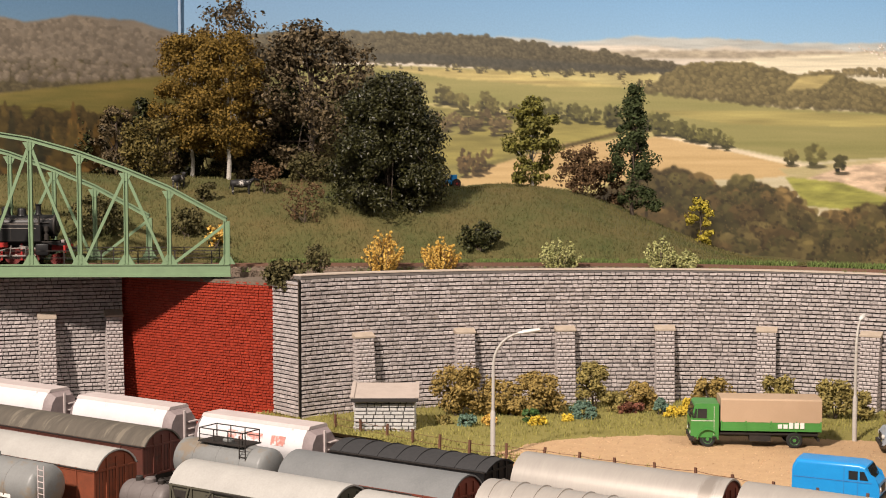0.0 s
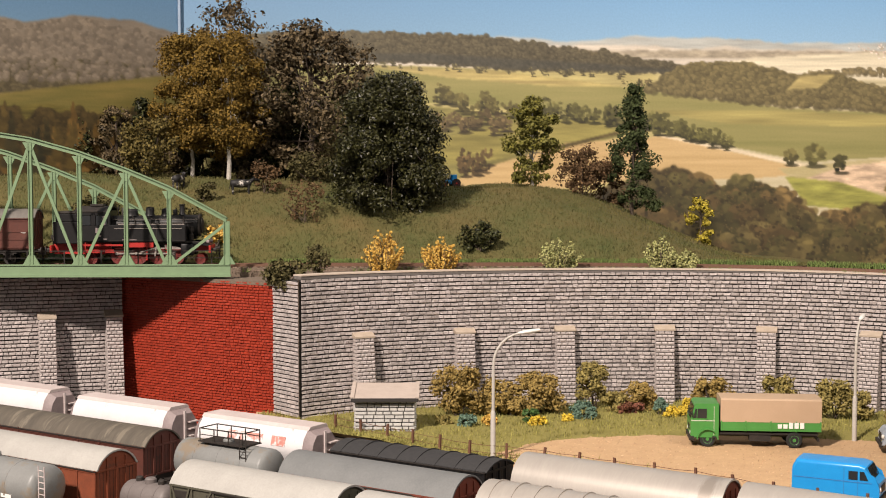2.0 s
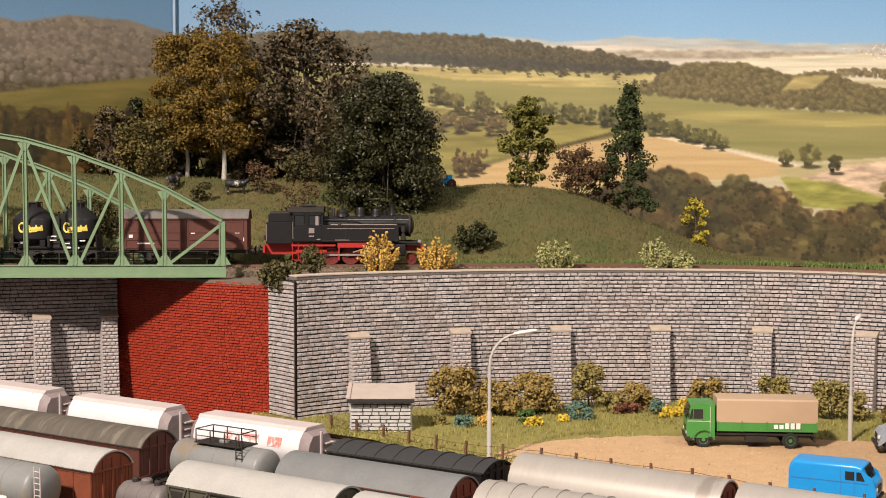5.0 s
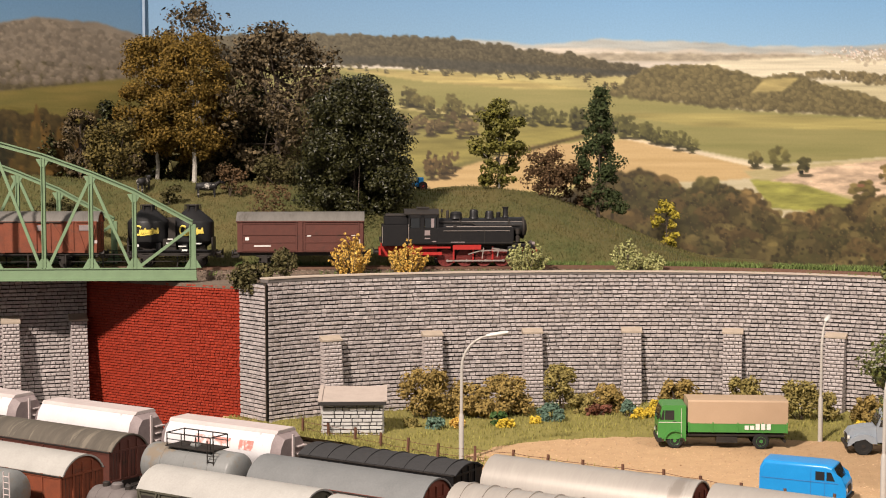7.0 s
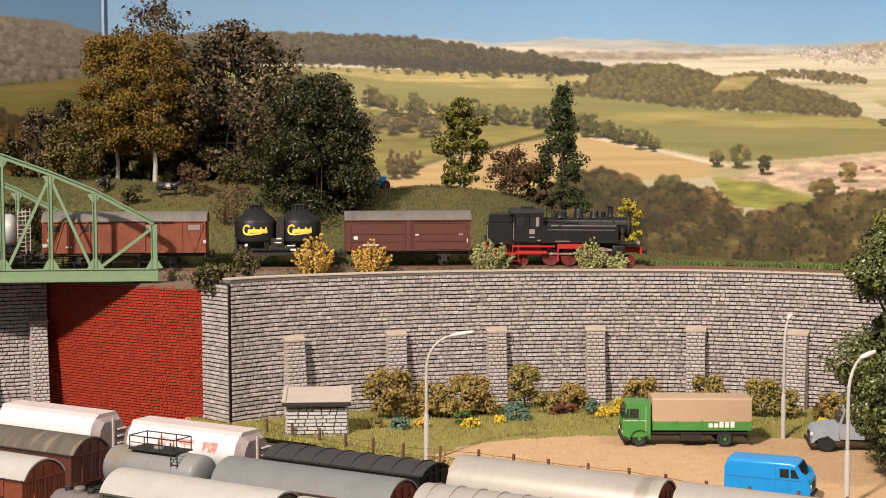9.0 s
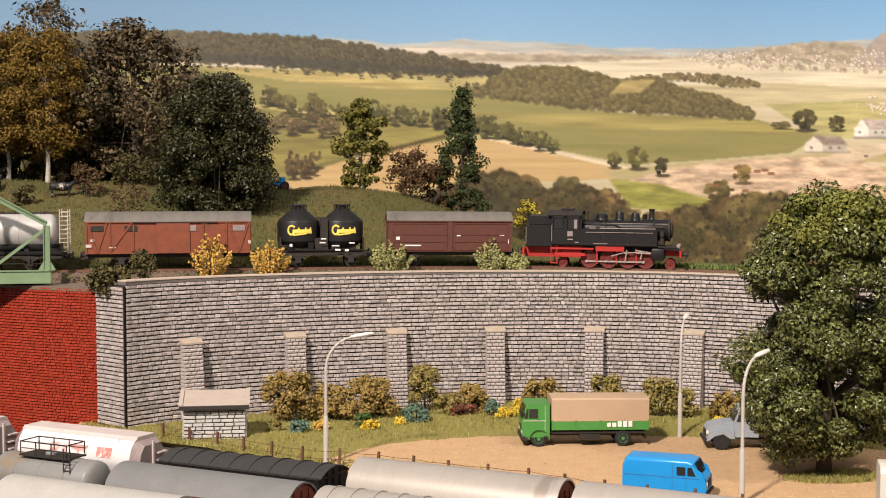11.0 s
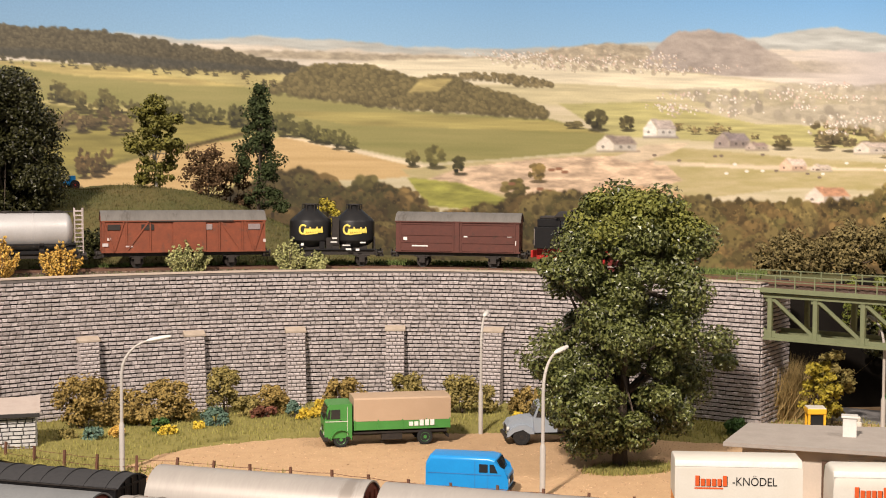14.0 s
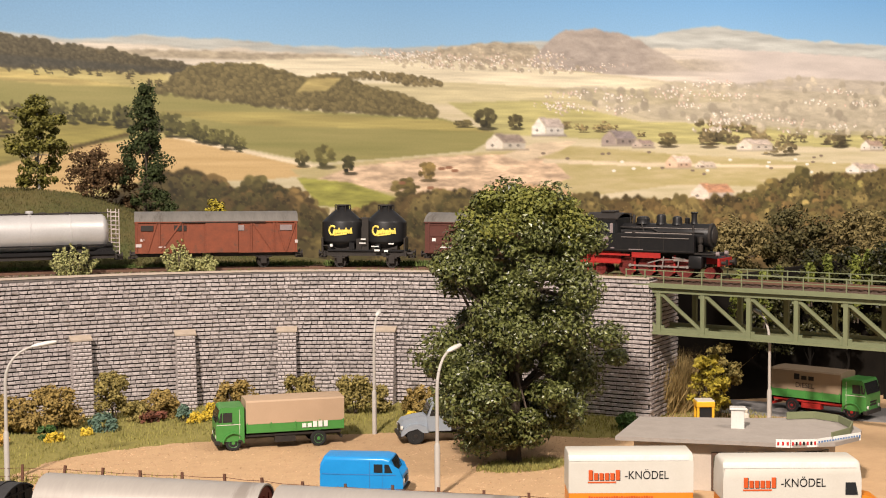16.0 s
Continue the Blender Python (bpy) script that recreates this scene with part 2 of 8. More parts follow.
# ---- the setting ----
def ground():
    g = thing("ground", "model railway ground of sandy gravel, lawn and dark ballast", "ground", kind="structure")
    outline = [(-160, -40), (220, -40), (220, 190), (-12, 190), (-12, 106), (-40, 123.5), (-40, 190), (-160, 190)]
    part("table", extrude(bmesh.new(), outline, "z", -3.4, -0.25), M_YARD, g)
    part("hollow", boxes((-40, -12, 100, 140, -3.2, -2.6)), M_YARD, g)
    lot = bmesh.new()
    edge = Line([(-12, 118), (-5.4, 110.6), (-1.4, 106.7), (5.1, 99.8), (9.5, 97.6), (15.5, 92.8), (20.1, 89.8), (24.6, 85.2), (29, 82.4), (36.6, 76.7), (48, 68.5), (62, 58)])
    ring = [edge.at(edge.length * i / 60)[:2] for i in range(61)] + [(140, 40), (140, 140), (-12, 140)]
    vs = [lot.verts.new((x, y, 0)) for x, y in ring]
    lot.faces.new(vs)
    ext = bmesh.ops.extrude_face_region(lot, geom=lot.faces[:])
    bmesh.ops.translate(lot, verts=[v for v in ext["geom"] if isinstance(v, bmesh.types.BMVert)], vec=(0, 0, -0.3))
    part("gravel_lot", lot, M_GRAVEL, g)
    rng = np.random.default_rng(15)
    verts, faces = [], []
    for k in range(16000):
        x, y = 2 + 56 * rng.random(), 78 + 31 * rng.random()
        r = 0.03 + 0.05 * rng.random() ** 2
        n = len(verts)
        q = rng.normal(size=(4, 3)) * 0.35
        for c, d in zip(((1, 0, 0), (-0.6, 0.9, 0), (-0.6, -0.9, 0), (0, 0, 0.8)), q):
            verts.append((x + r * (c[0] + d[0]), y + r * (c[1] + d[1]), r * (c[2] + d[2] * 0.3)))
        faces += [(n, n + 1, n + 3), (n + 1, n + 2, n + 3), (n + 2, n, n + 3)]
    part("gravel_grain", mesh_of("gravel_grain", verts, faces, M_GRAIN), M_GRAIN, g, kind="stuff")
    # the lawn strip between the fence, the lot and the wall, a little higher than the gravel
    inner = Line([(0.5, 105.0), (5.6, 99.8), (9.0, 102.5), (12, 105.6), (18, 107.5), (24, 107.6), (31, 106.6), (38, 104.6), (46, 101), (53, 95.5), (57, 93)])
    lawn = bmesh.new()
    a = [inner.at(inner.length * i / 80)[:2] for i in range(81)]
    a = [(x + 0.5 * noise.noise((x * 0.9, y * 0.9, 0)), y + 0.6 * noise.noise((x * 0.8, y * 0.8, 5))) for x, y in a]
    b = [WALL.at(WALL.length * i / 80, 0.3)[:2] for i in range(81)]
    rows = 10
    grid = []
    for i in range(81):
        col = []
        for j in range(rows + 1):
            f = j / rows
            x, y = a[i][0] * (1 - f) + b[i][0] * f, a[i][1] * (1 - f) + b[i][1] * f
            col.append(lawn.verts.new((x, y, -0.02 + 0.28 * min(1, f * 5) + 0.22 * noise.noise((x * 0.5, y * 0.5, 3)) * min(1, f * 3))))
        grid.append(col)
    for p, q in zip(grid, grid[1:]):
        for j in range(rows):
            lawn.faces.new((p[j], q[j], q[j + 1], p[j + 1]))
    part("lawn", lawn, M_LAWN, g, smooth=True)
    rng = np.random.default_rng(3)
    pts = []
    for k in range(17000):
        i, f = rng.integers(0, 80), rng.random()
        if f < 0.12 and rng.random() < 0.55:
            continue
        u = rng.random()
        ax, ay = a[i][0] * (1 - u) + a[i + 1][0] * u, a[i][1] * (1 - u) + a[i + 1][1] * u
        bx, by = b[i][0] * (1 - u) + b[i + 1][0] * u, b[i][1] * (1 - u) + b[i + 1][1] * u
        pts.append((ax * (1 - f) + bx * f, ay * (1 - f) + by * f, 0.25 * min(1, f * 5) - 0.03))
    # a grass patch round the big tree, and the verge by the fence
    for k in range(2600):
        r, w = rng.random() ** 0.5, rng.random() * 6.283
        pts.append((42.2 + 3.4 * r * math.cos(w) + 0.3 * rng.normal(), 89.6 + 1.9 * r * math.sin(w), -0.02))
    for k in range(3500):
        s = rng.random() * edge.length * 0.42
        x, y, h = edge.at(s, abs(rng.normal()) * 1.6 + 0.1)
        pts.append((x, y, -0.02))
    for k in range(2500):
        pts.append((60 + 10 * rng.random(), 93 + 12 * rng.random(), -0.02))
    part("grass_fibre", blades(pts, 0.34, 0.045, rng, M_GRASS), M_GRASS, g, kind="stuff")
    return g


def blades(pts, h, w, rng, material):
    """Thin upright grass fibres at the points, joined."""
    verts, faces = [], []
    for x, y, z in pts:
        a = rng.random() * 6.283
        hh = h * (0.5 + 0.8 * rng.random())
        lx, ly = rng.normal() * 0.3 * hh, rng.normal() * 0.3 * hh
        dx, dy = math.cos(a) * w, math.sin(a) * w
        n = len(verts)
        verts += [(x - dx, y - dy, z), (x + dx, y + dy, z), (x + lx, y + ly, z + hh)]
        faces.append((n, n + 1, n + 2))
    return mesh_of("grass_fibre", verts, faces, material)


CREST = ([-70, -24, -15, -5, 2, 8, 15, 20, 25, 29, 33, 38, 46, 60], [21.0, 20.4, 19.9, 20.0, 19.5, 19.1, 19.5, 18.6, 16.9, 15.2, 13.4, 11.6, 10.5, 9.5])


def hill_height(x, y):
    c = float(np.interp(x, *CREST))
    f = min(1.0, max(0.0, (y - 129.6) / 18.0))
    f = f * (1.6 - 0.6 * f)
    return TOP - 0.15 + (c - TOP + 0.15) * f + 0.35 * noise.noise((x * 0.22, y * 0.22, 1)) * f + 0.12 * noise.noise((x * 0.9, y * 0.9, 2)) * min(1, f * 4)


def hill():
    h = thing("hill", "grassy meadow hill with dry olive-green turf behind the track", "hill", kind="structure")
    bm = bmesh.new()
    xs, ys = np.arange(-75, 62.1, 0.9), np.arange(128.6, 164.9, 0.9)
    grid = [[bm.verts.new((x, y, hill_height(x, y))) for y in ys] for x in xs]
    for p, q in zip(grid, grid[1:]):
        for j in range(len(ys) - 1):
            bm.faces.new((p[j], q[j], q[j + 1], p[j + 1]))
    part("turf", bm, M_MEADOW, h, smooth=True)
    rng = np.random.default_rng(5)
    pts = []
    for k in range(60000):
        x, y = -45 + 90 * rng.random(), 129 + 24 * rng.random() ** 1.3
        pts.append((x, y, hill_height(x, y) - 0.05))
    part("meadow_grass", blades(pts, 0.32, 0.045, rng, M_MEADOWBLADE), M_MEADOWBLADE, h, kind="stuff")
    return h


def plateau():
    p = thing("plateau", "ballasted railway plateau held by the stone wall", "embankment", kind="structure")
    bm = bmesh.new()
    n = 90
    rings = []
    for i in range(n + 1):
        s = 3.8 + (WALL.length - 3.8) * i / n
        x, y, h = WALL.at(s, 0.35)
        f = i / n
        tx, ty, th = TRACK.at(140.5 + 77.0 * f, 3.0)
        rings.append([bm.verts.new(c) for c in ((x, y, 0.2), (x, y, TOP - 0.25), (tx, ty, TOP - 0.25), (tx, ty, 0.2))])
    for a, b in zip(rings, rings[1:]):
        for k in range(4):
            bm.faces.new((a[k], a[(k + 1) % 4], b[(k + 1) % 4], b[k]))
    bm.faces.new(rings[0]), bm.faces.new(rings[-1][::-1])
    part("fill", bm, M_BALLAST, p)
    part("ballast_bed", ribbon(TRACK, 130, 217.5, -1.7, 1.7, TOP - 0.9, lambda s: rail_z(s) - 0.3), M_BALLAST, p)
    rng = np.random.default_rng(9)
    verts, faces = [], []
    for k in range(9000):
        s, o = 132 + 85 * rng.random(), rng.uniform(-2.4, 2.2)
        x, y, hd = TRACK.at(s, o)
        z = (rail_z(s) - 0.3 if abs(o) < 1.7 else TOP - 0.2) + 0.02
        r = 0.05 + 0.05 * rng.random()
        n = len(verts)
        j = rng.normal(size=(4, 3)) * 0.4
        for c, q in zip(((1, 0, 0), (-0.6, 0.9, 0), (-0.6, -0.9, 0), (0, 0, 1)), j):
            verts.append((x + r * (c[0] + q[0]), y + r * (c[1] + q[1]), z + r * (c[2] + q[2] * 0.4)))
        faces += [(n, n + 1, n + 3), (n + 1, n + 2, n + 3), (n + 2, n, n + 3)]
    part("ballast_stones", mesh_of("ballast_stones", verts, faces, M_BALLASTSTONE), M_BALLASTSTONE, p, kind="stuff")


M_BALLASTSTONE = mat("ballast_stone", (0.27, 0.19, 0.14), (0.16, 0.115, 0.085), 300, 0.9, 0.0, rnd=0.4)


def track(line, s0, s1, z, name, label):
    """Two rails on sleepers along a line; z is the top of the rails."""
    t = thing(name, label, "railway track", kind="structure")
    for o in (-0.825, 0.825):
        part("rail", ribbon(line, s0, s1, o - 0.05, o + 0.05, lambda s: z(s) - 0.22, z, 1.5), M_RAIL, t)
    base = boxes((-0.13, 0.13, -1.5, 1.5, -0.3, -0.2))
    first = part("sleeper", base, M_SLEEPER, t)
    s, k = s0, 0
    while s < s1:
        x, y, h = line.at(s)
        ob = first if k == 0 else new("sleeper", first.data)
        ob.parent = t
        ob.matrix_basis = P(x, y, z(s), math.degrees(h))
        s, k = s + 0.75, k + 1


def stones(owner, line, s0, s1, z0, z1, off, row_h, width, material, seed, single=0, lean=0.0, proud=0.13):
    """Courses of chamfered blocks along a line; the last stretch's blocks are objects of their own."""
    rng = np.random.default_rng(seed)
    shapes = []
    for k in range(8):
        w = width * (0.72 + 0.08 * k)
        a, b, e = w / 2 - 0.012, row_h / 2 - row_h * 0.065, row_h * 0.13
        j = rng.normal(size=(12, 3)) * row_h * 0.045
        v = [(-a, 0.1, -b), (a, 0.1, -b), (a, 0.1, b), (-a, 0.1, b),
             (-a + 0.01, -proud * 0.55, -b + e), (a - 0.01, -proud * 0.55, -b + e), (a - 0.01, -proud * 0.55, b - 0.02), (-a + 0.01, -proud * 0.55, b - 0.02),
             (-a + e, -proud, -b + 1.7 * e), (a - e, -proud, -b + 1.7 * e), (a - e, -proud, b - 0.8 * e), (-a + e, -proud, b - 0.8 * e)]
        v = [tuple(np.array(c) + q) for c, q in zip(v, j)]
        f = [(8, 9, 10, 11), (0, 1, 5, 4), (1, 2, 6, 5), (2, 3, 7, 6), (3, 0, 4, 7), (4, 5, 9, 8), (5, 6, 10, 9), (6, 7, 11, 10), (7, 4, 8, 11)]
        shapes.append((w, v, f, mesh_of("stone", v, f, material) if single else None))
    verts, faces, made = [], [], 0
    rows = int(round((z1 - z0) / row_h))
    for r in range(rows):
        z = z0 + (z1 - z0) * (r + 0.5) / rows
        s, first = s0, rng.uniform(0.4, 1.0)
        while s < s1 - 0.1:
            w, v, f, me = shapes[rng.integers(0, 8)]
            w2 = min(w * first, s1 - s)
            first = 1.0
            x, y, h = line.at(s + w2 / 2, off + lean * (z - z0))
            push = rng.normal() * 0.018
            c, sn = math.cos(h), math.sin(h)
            if made < single and s > s1 - 8.5:
                ob = new("stone", me)
                ob.parent = owner
                ob.matrix_basis = P(x + sn * push, y - c * push, z, math.degrees(h))
                made += 1
            elif w2 > 0.1:
                n, k = len(verts), w2 / w
                verts += [(x + c * px * k - sn * (py + push), y + sn * px * k + c * (py + push), z + pz) for px, py, pz in v]
                faces += [tuple(n + i for i in q) for q in f]
            s += w2
    me = mesh_of("stone_courses", verts, faces, material)
    part("stone_courses", me, material, owner, kind="stuff")


def main_wall():
    w = thing("wall_stone", "grey coursed stone retaining wall with a pale coping", "wall", kind="structure")
    part("core", ribbon(WALL, 5.2, WALL.length, 0.0, 0.9, 0, TOP - 0.25), M_MORTAR, w)
    part("core_end", ribbon(WALL, 3.76, 5.2, 0.0, 0.2, 0, TOP - 0.25), M_MORTAR, w)
    # strip under the coping, much darker than the slab above it
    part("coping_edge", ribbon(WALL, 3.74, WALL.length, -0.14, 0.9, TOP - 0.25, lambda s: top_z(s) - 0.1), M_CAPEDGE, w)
    part("coping", ribbon(WALL, 3.74, WALL.length, -0.2, 1.0, lambda s: top_z(s) - 0.1, top_z), M_CAP, w)
    part("expansion_joint", ribbon(WALL, 3.7, 3.79, -0.1, 0.12, 0, TOP - 0.4), M_DARKBOARD, w)
    stub = Line([(-10.36, 118.7), (-9.0, 117.2), (-7.62, 115.45)])
    part("stub_core", ribbon(stub, 0, stub.length, 0.0, 0.9, -1.5, 11.8), M_MORTAR, w)
    stones(w, stub, 0.0, stub.length, 0.05, 11.8, 0.0, 0.36, 0.6, M_STONE, 11)
    stones(w, WALL, 3.8, WALL.length, 0.05, TOP - 0.25, 0.0, 0.36, 0.6, M_STONE, 12, single=300)
    # the return of the wall under the bridge
    end = Line([(59.1, 100.1), (61.7, 102.2), (64.4, 104.3)])
    part("return_core", ribbon(end, 0.1, end.length, 0, 0.8, 0, TOP - 0.2), M_MORTAR, w)
    stones(w, end, 0.1, end.length, 0.05, TOP - 0.3, 0.0, 0.36, 0.6, M_STONE, 13)
    return w


def pier(x, y, heading, h, depth, width=1.7, foot=0.0):
    """A battered stone buttress with a sloping cap, standing against a wall."""
    b = thing("buttress", "battered grey stone buttress with a sloping sandstone cap", "buttress", P(x, y, foot, math.degrees(heading)), group="buttresses on the wall")
    hw, d0, d1 = width / 2, depth, depth * 0.45
    bm = bmesh.new()
    extrude(bm, [(0.2, 0), (-d0, 0), (-d1, h - 0.5), (0.2, h - 0.5)], "x", -hw + 0.06, hw - 0.06)
    part("core", bm, M_MORTAR, b)
    rng = np.random.default_rng(int(abs(x) * 10) + 7)
    rows = int(h / 0.33)
    for r in range(rows):
        za, zb = (h - 0.5) * r / rows + 0.03, (h - 0.5) * (r + 1) / rows - 0.03
        da = d0 + (d1 - d0) * (za / h) + 0.07 + rng.normal() * 0.02
        cuts = [-hw] + sorted(hw * (q + rng.normal() * 0.07) for q in ((-0.38, 0.3) if r % 2 else (-0.65, 0.0, 0.62))) + [hw]
        for xa, xb in ((a + 0.02, e - 0.02) for a, e in zip(cuts, cuts[1:])):
            c = 0.06
            verts = [(xa, 0.2, za), (xb, 0.2, za), (xb, 0.2, zb), (xa, 0.2, zb), (xa, -da + c, za), (xb, -da + c, za), (xb, -da + c, zb), (xa, -da + c, zb),
                      (xa + c, -da, za + c), (xb - c, -da, za + c), (xb - c, -da, zb - c), (xa + c, -da, zb - c)]
            faces = [(0, 1, 5, 4), (1, 2, 6, 5), (2, 3, 7, 6), (3, 0, 4, 7), (4, 5, 9, 8), (5, 6, 10, 9), (6, 7, 11, 10), (7, 4, 8, 11), (8, 9, 10, 11)]
            me = mesh_of("stone", verts, faces, M_STONE)
            part("stone", me, M_STONE, b)
    cap = bmesh.new()
    extrude(cap, [(0.25, h - 0.48), (-d1 - 0.18, h - 0.48), (-d1 - 0.18, h - 0.33), (0.25, h + 0.12)], "x", -hw - 0.08, hw + 0.08)
    part("cap", cap, M_BUTTCAP, b, "pale sandstone sloping cap")
    return b


def red_wall():
    w = thing("wall_red_brick", "bright red brick abutment wall below the arched bridge", "wall", kind="structure")
    line = Line([(-25.96, 129.6), (-20.5, 125.64), (-15.08, 121.7)])
    line2 = Line([(-15.08, 121.7), (-12.7, 120.2), (-10.36, 118.7)])
    for i, l in enumerate((line, line2)):
        part("core", ribbon(l, 0, l.length, 0.02, 0.8, -2.7, 11.46), M_REDJOINT, w)
        stones(w, l, 0.0, l.length, -2.6, 11.46, 0.0, 0.25, 0.46, M_RED, 21 + i, proud=0.09)
    pad = [(-26.2, 129.5), (-15.1, 121.62), (-10.4, 118.62), (-7.6, 115.5), (-6.2, 117.0), (-3.5, 119.5), (-3.5, 131.0), (-26.2, 131.0)]
    part("bearing_pad", extrude(bmesh.new(), pad, "z", 11.2, 11.52), M_BALLAST, w)


def left_wall():
    w = thing("wall_left", "grey stone wall with tall buttresses beyond the gap", "wall", kind="structure")
    line = Line([(-64, 117.0), (-44, 123.0), (-25.4, 128.7)])
    part("core", ribbon(line, 0, line.length, 0, 0.8, -2.7, 11.7), M_MORTAR, w)
    stones(w, line, 6, line.length, -2.6, 11.7, 0.0, 0.36, 0.6, M_STONE, 31)
    for s, d in ((line.length - 6.9, 3.4), (line.length - 0.9, 3.2)):
        x, y, h = line.at(s)
        pier(x, y, h, 10.7, d, 1.5, -2.6)


def under_bridge():
    # near-black board, added to close the view below the bridge deck
    d = thing("backdrop_dark", "near-black board added below the plate bridge", "board", kind="structure")
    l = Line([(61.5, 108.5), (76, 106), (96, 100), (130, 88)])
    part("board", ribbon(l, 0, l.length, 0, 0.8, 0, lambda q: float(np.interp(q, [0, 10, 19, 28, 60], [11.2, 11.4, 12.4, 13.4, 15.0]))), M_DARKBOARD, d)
    part("shelf", ribbon(l, 0, l.length, 0.8, 9, 10.8, 11.4), M_MEADOW, d)
    r = thing("road", "grey asphalt road passing below the plate bridge", "road", kind="structure")
    rd = Line([(66, 108), (72, 101.5), (79, 95), (88, 86), (100, 74)])
    part("carriageway", ribbon(rd, 0, rd.length, -3.4, 3.4, -0.2, 0.06), M_ASPHALT, r)


def hall():
    h = thing("hall", "plain exhibition hall around the layout", "room", kind="structure")
    part("hall_floor", boxes((-500, 600, -500, 400, -96, -95)), M_TABLE, h)


ground(), hill(), plateau(), main_wall(), red_wall(), left_wall(), under_bridge(), hall()
for s_p in (9.76, 19.26, 28.6, 37.77, 46.95, 56.1):
    px, py, ph = WALL.at(s_p)
    pier(px, py, ph, 7.25, 1.6)
track(TRACK, 95, 258, rail_z, "track_main", "rusty railway track on wooden sleepers along the wall")

# ---- the printed landscape behind the layout ----
class Print:
    """A landscape picture, painted in inks on a raster; x to the right, y down, the horizon of the eye at 0."""

    def __init__(self, x0, x1, y0, y1, step):
        self.x, self.y = np.arange(x0, x1 + step, step), np.arange(y0, y1 + step, step)
        self.X, self.Y = np.meshgrid(self.x, self.y)
        self.step, self.x0, self.y0 = step, x0, y0
        self.ink = np.zeros((*self.X.shape, 3))
        self.rng = np.random.default_rng(42)

    def noise(self, sx, sy, seed, octaves=3):
        rng, out, amp = np.random.default_rng(seed), np.zeros_like(self.X), 1.0
        for o in range(octaves):
            nx, ny = int((self.x[-1] - self.x0) / sx) + 3, int((self.y[-1] - self.y0) / sy) + 3
            g = rng.random((ny, nx)) - 0.5
            fx, fy = (self.x - self.x0) / sx, (self.y - self.y0) / sy
            ix, iy = fx.astype(int), fy.astype(int)
            tx, ty = fx - ix, (fy - iy)[:, None]
            tx, ty = tx * tx * (3 - 2 * tx), ty * ty * (3 - 2 * ty)
            a, b = g[iy][:, ix] * (1 - tx) + g[iy][:, ix + 1] * tx, g[iy + 1][:, ix] * (1 - tx) + g[iy + 1][:, ix + 1] * tx
            out += amp * (a * (1 - ty) + b * ty)
            sx, sy, amp = sx / 2.1, sy / 2.1, amp * 0.6
        return out

    def fill(self, mask, rgb, amp=0.15, sx=40, sy=8, seed=1, rgb2=None):
        n = self.noise(sx, sy, seed)[..., None]
        c = np.array(rgb, float) / 255
        col = c * (1 + amp * 2 * n) if rgb2 is None else c * (0.5 - n) + np.array(rgb2, float) / 255 * (0.5 + n)
        m = np.clip(np.asarray(mask, float), 0, 1)
        for ax in (0, 1):
            m = (np.roll(m, 1, ax) + 2 * m + np.roll(m, -1, ax)) / 4
        m = m[..., None]
        self.ink = self.ink * (1 - m) + col * m

    def below(self, pts, rough=0.0, size=12, seed=0, soft=2.5):
        xs, ys = zip(*pts)
        line = np.interp(self.x, xs, ys)
        if rough:
            line = line + rough * 2 * self.noise(size, 1e5, seed, 4)[0]
        return np.clip((self.Y - line[None, :]) / soft + 0.5, 0, 1)

    def poly(self, pts):
        inside = np.zeros(self.X.shape, bool)
        for (xa, ya), (xb, yb) in zip(pts, pts[1:] + pts[:1]):
            if ya != yb:
                inside ^= ((self.Y < ya) != (self.Y < yb)) & (self.X < (xb - xa) * (self.Y - ya) / (yb - ya) + xa)
        return inside

    def dab(self, x, y, rx, ry, rgb, strength=1.0):
        i0, i1 = int((x - rx - self.x0) / self.step), int((x + rx - self.x0) / self.step) + 2
        j0, j1 = int((y - ry - self.y0) / self.step), int((y + ry - self.y0) / self.step) + 2
        i0, j0 = max(i0, 0), max(j0, 0)
        if i1 <= i0 or j1 <= j0 or i0 >= len(self.x) or j0 >= len(self.y):
            return
        d = ((self.X[j0:j1, i0:i1] - x) / rx) ** 2 + ((self.Y[j0:j1, i0:i1] - y) / ry) ** 2
        m = (np.clip(1.6 * (1 - d), 0, 1) * strength)[..., None]
        self.ink[j0:j1, i0:i1] = self.ink[j0:j1, i0:i1] * (1 - m) + np.array(rgb) / 255 * m

    def tree(self, x, y, w, h, rgb, dabs=26):
        """A broad-leaved tree with its foot at (x, y)."""
        r, rgb = self.rng, np.array(rgb, float)
        self.dab(x + w * 0.1, y, w * 0.55, h * 0.12, rgb * 0.45, 0.7)
        for k in range(dabs):
            a, d = r.random() * 6.283, r.random() ** 0.5
            px, py = x + 0.42 * w * d * math.cos(a), y - 0.52 * h + 0.42 * h * d * math.sin(a)
            lit = 0.72 + 0.42 * (y - py) / h + 0.25 * r.normal() * 0.6
            self.dab(px, py, w * (0.10 + 0.1 * r.random()), h * (0.09 + 0.09 * r.random()), rgb * lit, 0.9)

    def hedge(self, pts, n, w, h, rgb, spread=4):
        xs, ys = zip(*pts)
        for q in np.sort(self.rng.random(n)):
            x = xs[0] + (xs[-1] - xs[0]) * q
            y = np.interp(x, xs, ys) + self.rng.normal() * spread
            k = 0.6 + 0.7 * self.rng.random()
            self.tree(x, y, w * k, h * k, np.array(rgb) * (0.85 + 0.3 * self.rng.random()), 14)

